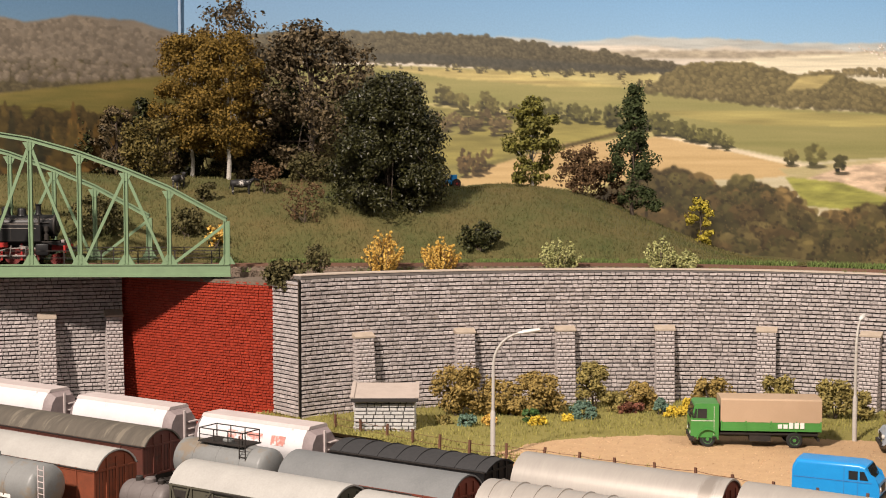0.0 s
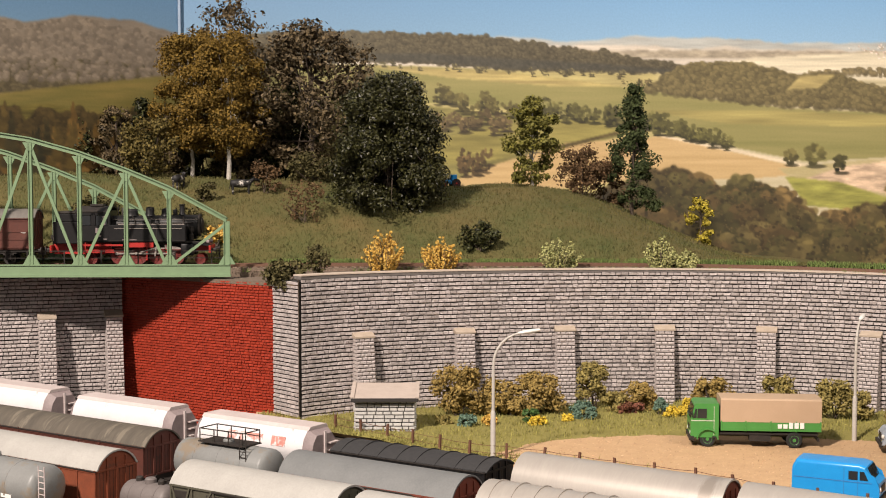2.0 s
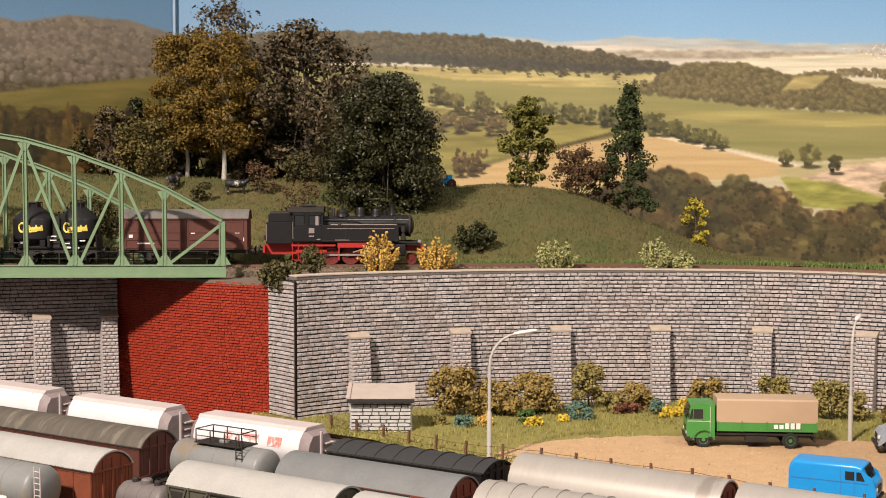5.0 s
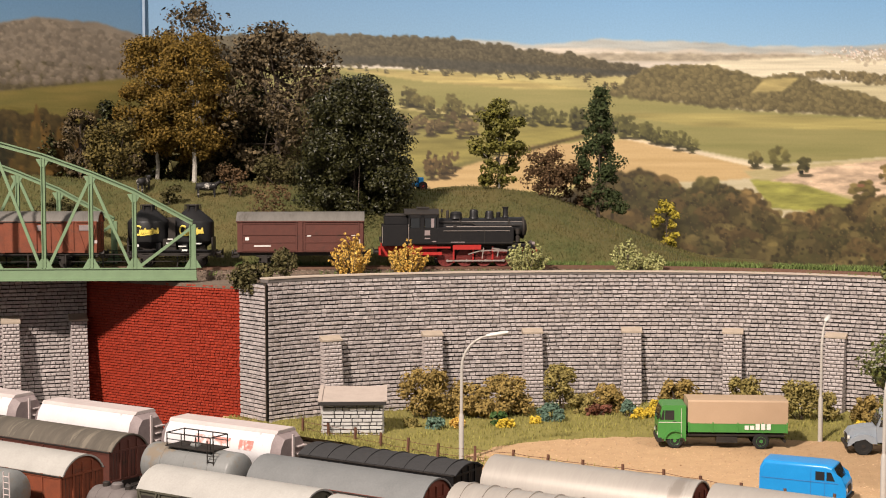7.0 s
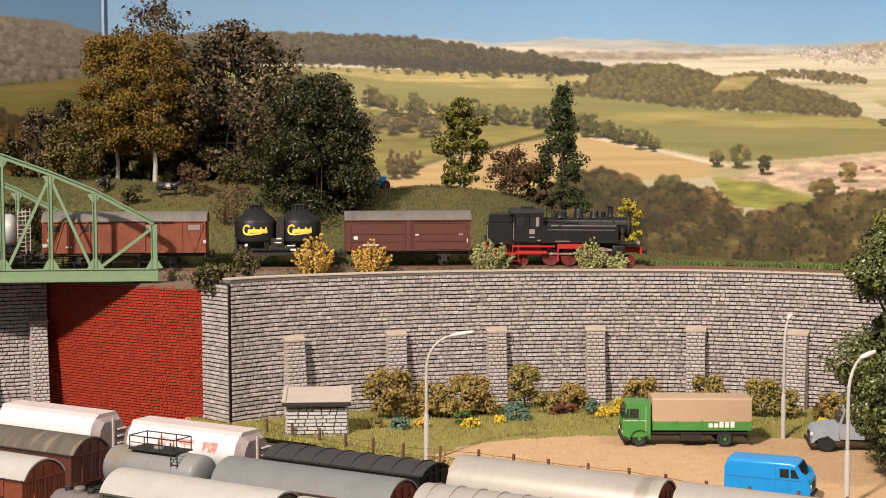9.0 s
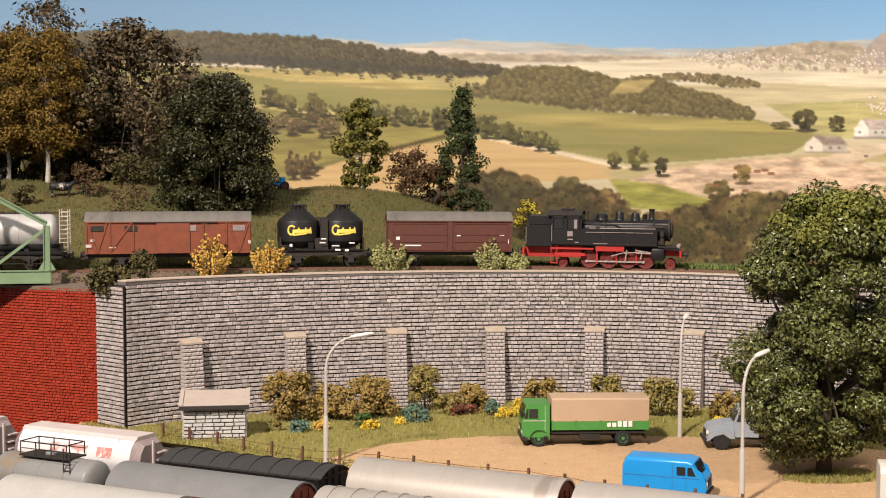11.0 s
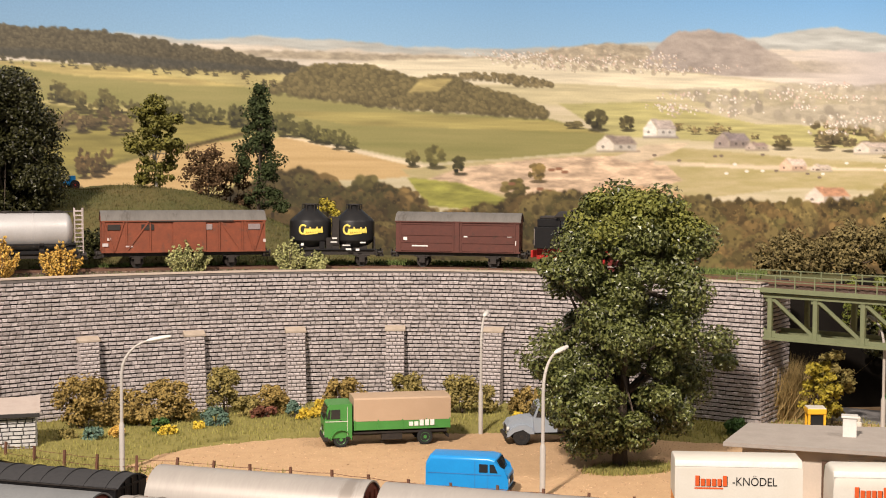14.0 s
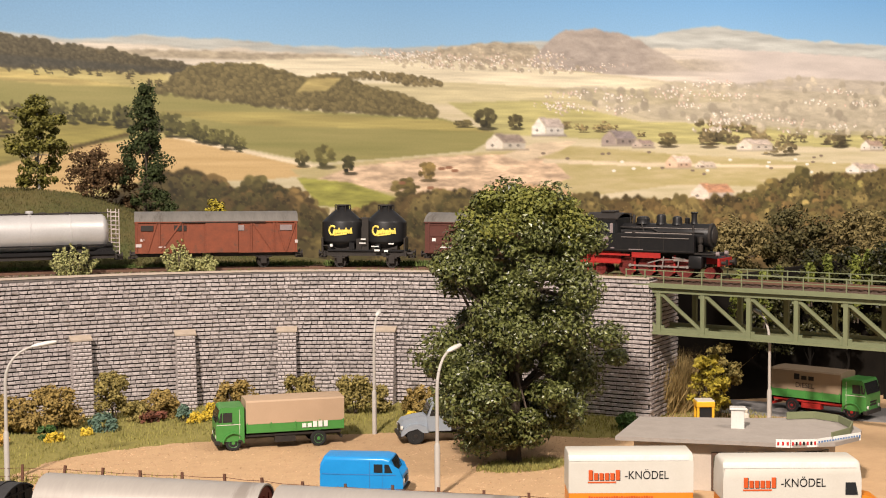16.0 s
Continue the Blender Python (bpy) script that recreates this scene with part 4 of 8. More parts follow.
M_TANKGREY = mat("tank_grey", (0.20, 0.205, 0.20), (0.155, 0.157, 0.152), 15, 0.45, 0.04, stain=(0.195, 0.16, 0.12), stain_at=0.5)
M_TANKBROWN = mat("tank_brown_grey", (0.15, 0.13, 0.125), (0.11, 0.095, 0.09), 30, 0.55, 0.06)
M_TANKSILVER = mat("tank_silver", (0.52, 0.51, 0.50), (0.42, 0.41, 0.40), 12, 0.38, 0.03, metal=0.3, stain=(0.30, 0.27, 0.24), stain_at=0.66)
M_OLIVEBODY = mat("wagon_olive", (0.085, 0.08, 0.055), (0.06, 0.056, 0.04), 60, 0.65, 0.1)
M_TRUCKGREEN = mat("truck_green", (0.065, 0.245, 0.055), (0.055, 0.205, 0.045), 30, 0.35, 0.02)
M_TARP = mat("tan_tarpaulin", (0.42, 0.30, 0.20), (0.38, 0.27, 0.175), 20, 0.75, 0.06)
M_TARPDARK = mat("olive_tarpaulin", (0.27, 0.20, 0.13), (0.23, 0.17, 0.11), 20, 0.75, 0.06)
M_VANBLUE = mat("van_blue", (0.015, 0.25, 0.60), (0.012, 0.21, 0.53), 20, 0.3, 0.02)
M_GLASS = mat("dark_glass", (0.02, 0.022, 0.024), None, 20, 0.08, 0.0, spec=0.6)
M_TYRE = mat("tyre", (0.018, 0.018, 0.018), None, 80, 0.85, 0.1)
M_GREYTRUCK = mat("truck_grey_blue", (0.30, 0.34, 0.38), (0.26, 0.29, 0.33), 25, 0.4, 0.03)
M_CREAM = mat("van_cream", (0.60, 0.575, 0.51), (0.55, 0.52, 0.45), 20, 0.4, 0.02)
M_ORANGE = mat("van_orange", (0.72, 0.24, 0.02), (0.66, 0.21, 0.02), 20, 0.4, 0.02)
M_CONCRETE = mat("lamp_concrete", (0.45, 0.42, 0.38), (0.38, 0.355, 0.32), 40, 0.6, 0.05)
M_LAMPGLASS = mat("lamp_glass", (0.70, 0.68, 0.63), None, 40, 0.25, 0.0)
M_POST = mat("rusty_post", (0.15, 0.07, 0.04), (0.10, 0.045, 0.03), 90, 0.85, 0.2)
M_WOODDARK = mat("dark_planks", (0.10, 0.06, 0.04), None, 90, 0.8, 0.2)
M_HUTROOF = mat("hut_slab", (0.45, 0.38, 0.33), (0.37, 0.31, 0.27), 30, 0.85, 0.15)
M_HUTSTONE = mat("hut_stone", (0.52, 0.51, 0.49), (0.33, 0.32, 0.31), 60, 0.85, 0.4, rnd=0.15)
M_PLASTER = mat("plaster", (0.55, 0.48, 0.40), (0.48, 0.42, 0.35), 25, 0.85, 0.1)
M_FLATROOF = mat("flat_roof", (0.33, 0.295, 0.26), (0.27, 0.24, 0.21), 30, 0.9, 0.15)
M_YELLOW = mat("booth_yellow", (0.75, 0.42, 0.03), None, 30, 0.4, 0.0)
M_SIGNRED = mat("sign_red", (0.55, 0.03, 0.03), None, 30, 0.4, 0.0)
M_SIGNBLUE = mat("sign_blue", (0.05, 0.16, 0.38), None, 30, 0.4, 0.0)
M_YELLOWPRINT = mat("yellow_print", (0.88, 0.70, 0.14), None, 30, 0.5, 0.0)
M_REDPRINT = mat("orange_red_print", (0.62, 0.10, 0.02), None, 30, 0.5, 0.0)
M_BARK = mat("bark", (0.10, 0.075, 0.055), (0.06, 0.045, 0.033), 90, 0.9, 0.6)
M_BIRCHBARK = mat("birch_bark", (0.55, 0.52, 0.46), (0.30, 0.27, 0.23), 120, 0.85, 0.3, stain=(0.08, 0.07, 0.06), stain_at=0.62)


# ---- arched girder bridge ----
def girder(b, dx, y, mate):
    xs = [-14.8, -19.9, -23.7, -27.8, -32.1, -36.4, -40.7]
    zs = [16.8, 19.6, 21.2, 22.7, 23.9, 24.6, 24.9]
    xs = xs + [-81.4 - x for x in xs[-2::-1]]
    zs = zs + zs[-2::-1]
    xs = [x + dx for x in xs]
    part("bottom_chord", boxes((xs[-1], xs[0] + 0.35, y - 0.28, y + 0.28, 11.72, 11.92), (xs[-1], xs[0] + 0.3, y - 0.1, y + 0.1, 11.92, 12.75), (xs[-1], xs[0] + 0.3, y - 0.2, y + 0.2, 12.75, 12.85)), mate, b)
    top = bmesh.new()
    for i in range(len(xs) - 1):
        flat_bar(top, (xs[i], y, zs[i]), (xs[i + 1], y, zs[i + 1]), 0.36, 0.3)
        flat_bar(top, (xs[i], y, zs[i] + 0.22), (xs[i + 1], y, zs[i + 1] + 0.22), 0.09, 0.62)
    part("top_chord", top, mate, b)
    for i in range(len(xs)):
        w = 0.55 if i in (0, len(xs) - 1) else 0.36
        part("post", boxes((xs[i] - w / 2, xs[i] + w / 2, y - 0.06, y + 0.06, 12.8, zs[i] - 0.1), (xs[i] - w / 2, xs[i] - w / 2 + 0.07, y - 0.2, y + 0.2, 12.8, zs[i] - 0.15), (xs[i] + w / 2 - 0.07, xs[i] + w / 2, y - 0.2, y + 0.2, 12.8, zs[i] - 0.15)), mate, b)
        pl = bmesh.new()
        extrude(pl, [(xs[i] - 0.75, 12.84), (xs[i] + 0.75, 12.84), (xs[i] + 0.25, 13.7), (xs[i] - 0.25, 13.7)], "y", y - 0.13, y + 0.13)
        if 0 < i < len(xs) - 1:
            part("gusset", pl, mate, b)
            pl = bmesh.new()
            extrude(pl, [(xs[i] - 0.6, zs[i] - 0.2), (xs[i] - 0.2, zs[i] - 0.95), (xs[i] + 0.2, zs[i] - 0.95), (xs[i] + 0.6, zs[i] - 0.2)], "y", y - 0.12, y + 0.12)
        part("gusset", pl, mate, b)
    # diagonals: V pairs from the foot of every second post
    for i in range(len(xs) - 1):
        a, c = ((xs[i], y, zs[i] - 0.3), (xs[i + 1] + 0.35, y, 12.9)) if (i % 2 == 0) == (i < 6) else ((xs[i] - 0.35, y, 12.9), (xs[i + 1], y, zs[i + 1] - 0.3))
        part("diagonal", flat_bar(bmesh.new(), a, c, 0.26, 0.16), mate, b)


def arch_bridge():
    b = thing("arched_bridge", "pale green steel arched truss railway bridge", "bridge")
    girder(b, 0.0, 122.3, M_GREEN)
    girder(b, -8.3, 130.4, M_GREEN)
    part("deck", boxes((-75, -15.0, 122.9, 129.9, 11.8, 12.1)), M_SOOT, b)
    for y in (123.7, 129.2):
        part("handrail", boxes((-74, -15.2, y - 0.04, y + 0.04, 13.92, 14.0), (-74, -15.2, y - 0.03, y + 0.03, 13.3, 13.36)), M_SOOT, b)
        for k in range(18):
            part("baluster", boxes((-72.5 + k * 3.3, -72.4 + k * 3.3, y - 0.05, y + 0.05, 12.1, 13.95)), M_SOOT, b)


def plate_bridge():
    b = thing("deck_bridge", "olive green steel deck truss railway bridge with railings", "bridge")
    s0, s1, mate = 217.6, 262.0, M_OLIVE
    part("deck", ribbon(TRACK, s0, s1, -2.55, 2.55, lambda s: rail_z(s) - 0.75, lambda s: rail_z(s) - 0.45), mate, b)
    part("walkway", ribbon(TRACK, s0, s1, -2.6, 2.6, lambda s: rail_z(s) - 0.45, lambda s: rail_z(s) - 0.34), M_WOODDARK, b)
    for o in (-2.6, 2.6):
        part("edge_beam", ribbon(TRACK, s0, s1, o - 0.1, o + 0.1, lambda s: rail_z(s) - 0.78, lambda s: rail_z(s) - 0.38), mate, b)
        for dz in (0.45, 0.95):
            part("handrail", ribbon(TRACK, s0, s1, o - 0.035, o + 0.035, lambda s: rail_z(s) + dz - 0.33, lambda s: rail_z(s) + dz - 0.26), mate, b)
        s = s0 + 0.1
        while s < s1:
            x, y, h = TRACK.at(s, o)
            ob = part("baluster", boxes((-0.045, 0.045, -0.045, 0.045, -0.4, 0.72)), mate, b)
            ob.matrix_basis = P(x, y, rail_z(s), math.degrees(h))
            s += 1.75
    for o in (-2.1, 2.1):
        part("top_chord", ribbon(TRACK, s0 - (1.2 if o < 0 else -0.2), s1, o - 0.25, o + 0.25, 11.0, 11.35), mate, b)
        part("bottom_chord", ribbon(TRACK, s0 - (1.2 if o < 0 else -0.2), s1, o - 0.28, o + 0.28, 7.5, 7.72), mate, b)
        part("bottom_web", ribbon(TRACK, s0 - (1.2 if o < 0 else -0.2), s1, o - 0.08, o + 0.08, 7.72, 8.05), mate, b)
        s, k = s0 - (1.1 if o < 0 else -0.35), 0
        while s < s1 - 4.2:
            x, y, h = TRACK.at(s, o)
            x2, y2, h2 = TRACK.at(s + 4.05, o)
            ob = part("post", boxes((-0.19, 0.19, -0.2, 0.2, 7.6, 11.2), (-0.5, 0.5, -0.1, 0.1, 7.7, 8.25), (-0.4, 0.4, -0.1, 0.1, 10.65, 11.1), bevel=0.03), mate, b)
            ob.matrix_basis = P(x, y, 0, math.degrees(h))
            side = Vector((-math.sin(h), math.cos(h), 0))
            part("diagonal", flat_bar(bmesh.new(), (x, y, 11.1), (x2, y2, 7.9), 0.26, 0.16, up=side), mate, b)
            s, k = s + 4.05, k + 1


arch_bridge(), plate_bridge()


# ---- rolling stock; x runs forward, z from the rail head ----
def wheelset(owner, x, r=0.55, material=None, name="wheelset"):
    """An axle with a spoked wheel at each end."""
    ob = part(name, bar(bmesh.new(), (0, -0.8, 0), (0, 0.8, 0), 0.1), material or M_SOOT, owner)
    ob.matrix_basis = P(x, 0, r)
    for y in (-0.8, 0.8):
        bm = lathe(bmesh.new(), [(r * 0.72, y - 0.08), (r, y - 0.12), (r, y + 0.12), (r * 0.72, y + 0.08)], 20, "y")
        lathe(bm, [(r * 0.1, y - 0.14), (r * 0.26, y - 0.13), (r * 0.26, y + 0.13), (r * 0.1, y + 0.14)], 12, "y")
        for k in range(9):
            a = k * 2 * math.pi / 9
            flat_bar(bm, (0, y, 0), (r * 0.95 * math.cos(a), y, r * 0.95 * math.sin(a)), 0.09, 0.22)
        part("wheel", bm, material or M_SOOT, ob)
    return ob


def underframe(owner, L, wheels, r=0.55, material=None):
    """Frame, axle boxes, springs, buffers and couplings; returns the wheelsets."""
    m = material or M_SOOT
    dims = [(-L / 2, L / 2, y - 0.08, y + 0.08, 0.95, 1.3) for y in (-1.15, 1.15)] + [(-L / 2, -L / 2 + 0.15, -1.45, 1.45, 0.9, 1.35), (L / 2 - 0.15, L / 2, -1.45, 1.45, 0.9, 1.35), (-L / 2 + 0.2, L / 2 - 0.2, -0.5, 0.5, 1.0, 1.2)]
    part("frame", boxes(*dims), m, owner)
    for e in (-1, 1):
        for y in (-1.0, 1.0):
            bm = bmesh.new()
            bar(bm, (e * L / 2, y, 1.15), (e * (L / 2 + 0.45), y, 1.15), 0.12)
            bar(bm, (e * (L / 2 + 0.45), y, 1.15), (e * (L / 2 + 0.55), y, 1.15), 0.26, 12)
            part("buffer", bm, m, owner)
        part("coupling", boxes((min(e * L / 2, e * (L / 2 + 0.7)), max(e * L / 2, e * (L / 2 + 0.7)), -0.15, 0.15, 0.75, 0.95)), m, owner)
    sets = []
    for x in wheels:
        for y in (-1.2, 1.2):
            part("axle_guard", boxes((x - 0.28, x + 0.28, y - 0.12, y + 0.12, 0.35, 1.0), (x - 0.75, x + 0.75, y - 0.1, y + 0.1, 0.86, 0.98), (x - 0.5, x + 0.5, y - 0.1, y + 0.1, 0.74, 0.86), bevel=0.03), m, owner)
        sets.append((wheelset(owner, x, r), x, r))
    return sets


def arc_roof(L, w, z0, rise, over=0.12, n=12, thick=0.1):
    """A barrel roof: rise over the eaves at z0."""
    R = (w * w / 4 + rise * rise) / (2 * rise)
    a = math.asin(min(1, (w / 2) / R))
    if rise > w / 2:
        a = math.pi - a
    out = [((R) * math.sin(-a + 2 * a * k / n), z0 + rise - R + R * math.cos(-a + 2 * a * k / n)) for k in range(n + 1)]
    inn = [((R - thick) * math.sin(a - 2 * a * k / n), z0 + rise - R + (R - thick) * math.cos(a - 2 * a * k / n)) for k in range(n + 1)]
    return extrude(bmesh.new(), out + inn, "x", -L / 2 - over, L / 2 + over)


def end_wall(L, w, z0, z1, rise, e, n=10):
    """The end of a barrel-roofed body, with the curve of the roof."""
    R = (w * w / 4 + rise * rise) / (2 * rise)
    a = math.asin(min(1, (w / 2) / R))
    prof = [(-w / 2, z0)] + [(R * math.sin(-a + 2 * a * k / n), z1 + rise - R + R * math.cos(-a + 2 * a * k / n) - 0.04) for k in range(n + 1)] + [(w / 2, z0)]
    return extrude(bmesh.new(), prof, "x", min(e * L / 2, e * (L / 2 - 0.12)), max(e * L / 2, e * (L / 2 - 0.12)))


def marks(owner, spots, material, y):
    """Unreadable stencilled lettering, as small bars standing on a side wall."""
    for x, z, w, h in spots:
        part("stencil", boxes((x, x + w, y - 0.012, y + 0.012, z, z + h)), material, owner)


def covered_wagon(name, label, L, w, zt, rise, body, roof, kind="plain", wheels=None, ribs=0, door=True, group=""):
    """A two-axle covered wagon; returns the thing and its wheelsets."""
    t = thing(name, label, "goods wagon", group=group)
    sets = underframe(t, L, wheels or (-L * 0.29, L * 0.29))
    z0 = 1.25
    for y in (-1, 1):
        side = boxes((-L / 2, L / 2, y * w / 2 - 0.06, y * w / 2 + 0.06, z0, zt))
        yo = y * (w / 2 + 0.06)

        def batten(x0, x1, out, z_lo, z_hi):
            part("batten", boxes((x0, x1, min(yo, yo + y * out), max(yo, yo + y * out), z_lo, z_hi)), body, t)

        if kind == "sliding":
            for x0, x1 in ((-L / 2 + 0.35, -0.3), (0.3, L / 2 - 0.35)):
                for z in (z0 + 0.1, z0 + 0.75, z0 + 1.35, zt - 0.28):
                    batten(x0, x1, 0.05, z, z + 0.1)
                batten(x0, x0 + 0.12, 0.06, z0, zt)
                batten(x1 - 0.12, x1, 0.06, z0, zt)
            batten(-0.2, 0.2, 0.09, z0, zt)
        elif kind == "braced":
            n = 7
            for k in range(n + 1):
                x = -L / 2 + 0.06 + (L - 0.12) * k / n
                batten(x - 0.06, x + 0.06, 0.09, z0, zt)
            for x0, x1, up in ((-L * 0.36, -L * 0.22, 1), (L * 0.22, L * 0.35, -1), (-L * 0.49, -L * 0.43, -1), (-L * 0.43, -L * 0.37, 1), (L * 0.37, L * 0.43, -1), (L * 0.43, L * 0.49, 1)):
                a, c = (x0, yo + y * 0.05, z0 + 0.05 if up > 0 else zt - 0.05), (x1, yo + y * 0.05, zt - 0.05 if up > 0 else z0 + 0.05)
                part("brace", flat_bar(bmesh.new(), a, c, 0.12, 0.09), body, t)
            batten(-L / 2, L / 2, 0.05, zt - 0.12, zt)
            batten(-L / 2, L / 2, 0.05, z0, z0 + 0.12)
        else:
            for k in range(9):
                x = -L / 2 + 0.06 + (L - 0.12) * k / 8
                batten(x - 0.045, x + 0.045, 0.06, z0, zt)
            batten(-L / 2, L / 2, 0.05, zt - 0.2, zt - 0.08)
        part("side_wall", side, body, t)
        part("eaves_rail", boxes((-L / 2 - 0.06, L / 2 + 0.06, y * (w / 2 + 0.12) - 0.05, y * (w / 2 + 0.12) + 0.05, zt - 0.09, zt - 0.03)), M_SOOT if kind == "plain" else body, t)
        if kind == "braced":
            for x in (-L * 0.43, -L * 0.29 + 0.9, L * 0.13, L * 0.43):
                part("vent", boxes((x - 0.55, x + 0.55, min(yo, yo + y * 0.07), max(yo, yo + y * 0.07), zt - 0.75, zt - 0.3), bevel=0.02), M_SOOT if x < 0 else M_HOPPEREND, t)
            d = part("sliding_door", boxes((-L * 0.07, L * 0.13, min(yo, yo + y * 0.12), max(yo, yo + y * 0.12), z0 + 0.02, zt - 0.1), bevel=0.02), body, t)
            part("door_rail", boxes((-L * 0.22, L * 0.3, min(yo, yo + y * 0.16), max(yo, yo + y * 0.16), zt - 0.1, zt - 0.02)), M_SOOT, t)
        elif kind == "plain" and door:
            part("sliding_door", boxes((-1.0, 1.0, min(yo, yo + y * 0.1), max(yo, yo + y * 0.1), z0 + 0.05, zt - 0.15), bevel=0.02), body, t)
    for e in (-1, 1):
        part("end_wall", end_wall(L, w, z0, zt, rise, e), body, t)
        x_in, x_out = sorted((e * L / 2, e * (L / 2 + 0.08)))
        for y in (-0.75, 0, 0.75):
            part("end_post", boxes((x_in, x_out, y - 0.06, y + 0.06, z0, zt + rise * 0.55)), body, t)
        part("end_rail", boxes((x_in, x_out, -w / 2, w / 2, zt - 0.16, zt - 0.04)), body, t)
        part("end_sill", boxes((x_in, x_out, -w / 2, w / 2, z0, z0 + 0.14)), body, t)
        for k in range(1, 12):
            y = -w / 2 + w * k / 12
            if min(abs(y), abs(abs(y) - 0.75)) > 0.1:
                part("board_joint", boxes((min(e * L / 2, e * (L / 2 + 0.012)), max(e * L / 2, e * (L / 2 + 0.012)), y - 0.014, y + 0.014, z0 + 0.14, zt - 0.16)), M_SOOT, t)
    part("roof", arc_roof(L, w + 0.14, zt - 0.02, rise), roof, t, smooth=False)
    for k in range(ribs):
        x = -L / 2 + L * (k + 0.5) / ribs
        rb = arc_roof(0.07, w + 0.2, zt, rise + 0.05, 0)
        bmesh.ops.translate(rb, verts=rb.verts, vec=(x, 0, 0))
        part("roof_rib", rb, roof, t)
    return t, sets


def silo_wagon():
    t = thing("silo_wagon", "black twin-silo wagon with yellow script-like emblems", "goods wagon")
    L = 7.6
    sets = underframe(t, L, (-2.4, 2.4))
    for x in (-2.3, 1.72):
        bm = lathe(bmesh.new(), [(0.5, 1.15), (1.84, 2.0), (1.92, 2.1), (1.92, 3.6), (1.84, 3.72), (0.72, 4.55), (0.6, 4.62), (0.6, 4.9), (0.1, 4.98)], 28, "z", (x, 0, 0))
        bmesh.ops.scale(bm, vec=(1, 0.84, 1), verts=bm.verts)
        part("silo", bm, M_BLACK, t, smooth=False)
        hd = bmesh.new()
        for k in range(6):
            a = k * math.pi / 3
            bar(hd, (x + 0.72 * math.cos(a), 0.72 * math.sin(a), 4.45), (x + 0.72 * math.cos(a), 0.72 * math.sin(a), 4.98), 0.05)
            a2 = a + math.pi / 3
            bar(hd, (x + 0.72 * math.cos(a), 0.72 * math.sin(a), 4.95), (x + 0.72 * math.cos(a2), 0.72 * math.sin(a2), 4.95), 0.04)
        part("hatch_railing", hd, M_SOOT, t)
        for y in (-1, 1):
            # a flowing emblem: an open crescent, then a wavy stroke, laid on the round silo
            em = bmesh.new()
            stroke = [(-0.72 + 0.36 * math.cos(a), 0.12 + 0.36 * math.sin(a)) for a in np.linspace(0.7, 5.6, 9)]
            wave = [(-0.62 + 0.08 * k, 0.02 + (0.17 if k % 2 else -0.15) + (0.14 if k in (7, 15, 21) else 0)) for k in range(23)]
            under = [(-0.55 + 0.2 * k, -0.27 + 0.02 * k) for k in range(7)]
            for line in (stroke, wave, under):
                for (u, v), (u2, v2) in zip(line, line[1:]):
                    q = []
                    for uu, vv in ((u, v), (u2, v2)):
                        a = uu / 1.94
                        q.append((x - y * 1.94 * math.sin(a), y * 1.64 * math.cos(a), 2.85 + vv))
                    bar(em, q[0], q[1], 0.085 if line is stroke else 0.06, 6)
            part("emblem", em, M_YELLOWPRINT, t, "yellow script emblem")
    part("discharge_gear", boxes((-3.6, -1.2, -0.9, 0.9, 1.2, 1.75), (0.5, 2.9, -0.9, 0.9, 1.2, 1.75), (-0.9, 0.3, -1.1, 1.1, 1.2, 2.3), (-4.1, -3.9, -1.2, 1.2, 1.2, 2.4), (3.5, 3.65, -1.2, 1.2, 1.2, 2.4), (-4.0, -3.4, -1.3, -1.2, 1.7, 1.8), (-0.4, -0.2, -1.2, -1.1, 1.2, 3.2), bevel=0.04), M_SOOT, t)
    part("gangway", boxes((-0.6, 0.6, -0.5, 0.5, 3.85, 3.95), (-0.3, 0.3, -1.35, -1.25, 1.3, 3.9), (-0.28, 0.28, 1.25, 1.35, 1.3, 3.9)), M_SOOT, t)
    part("pipe_gear", boxes((-3.5, 3.5, -1.4, -1.3, 1.3, 1.45), (-1.5, -1.0, -1.4, -1.2, 1.45, 2.0), (0.9, 1.4, -1.4, -1.2, 1.45, 1.9), (-3.4, -2.9, -1.4, -1.2, 1.45, 1.8), bevel=0.03), M_BLACK, t)
    marks(t, [(-0.35, 2.25, 0.45, 0.1), (-0.5, 1.95, 0.6, 0.08), (0.6, 1.7, 0.7, 0.08), (-3.2, 1.7, 0.25, 0.2), (2.2, 1.9, 0.5, 0.1), (0.9, 1.35, 0.5, 0.14), (1.8, 1.3, 0.35, 0.16)], M_WHITE, -1.72)
    return t, sets


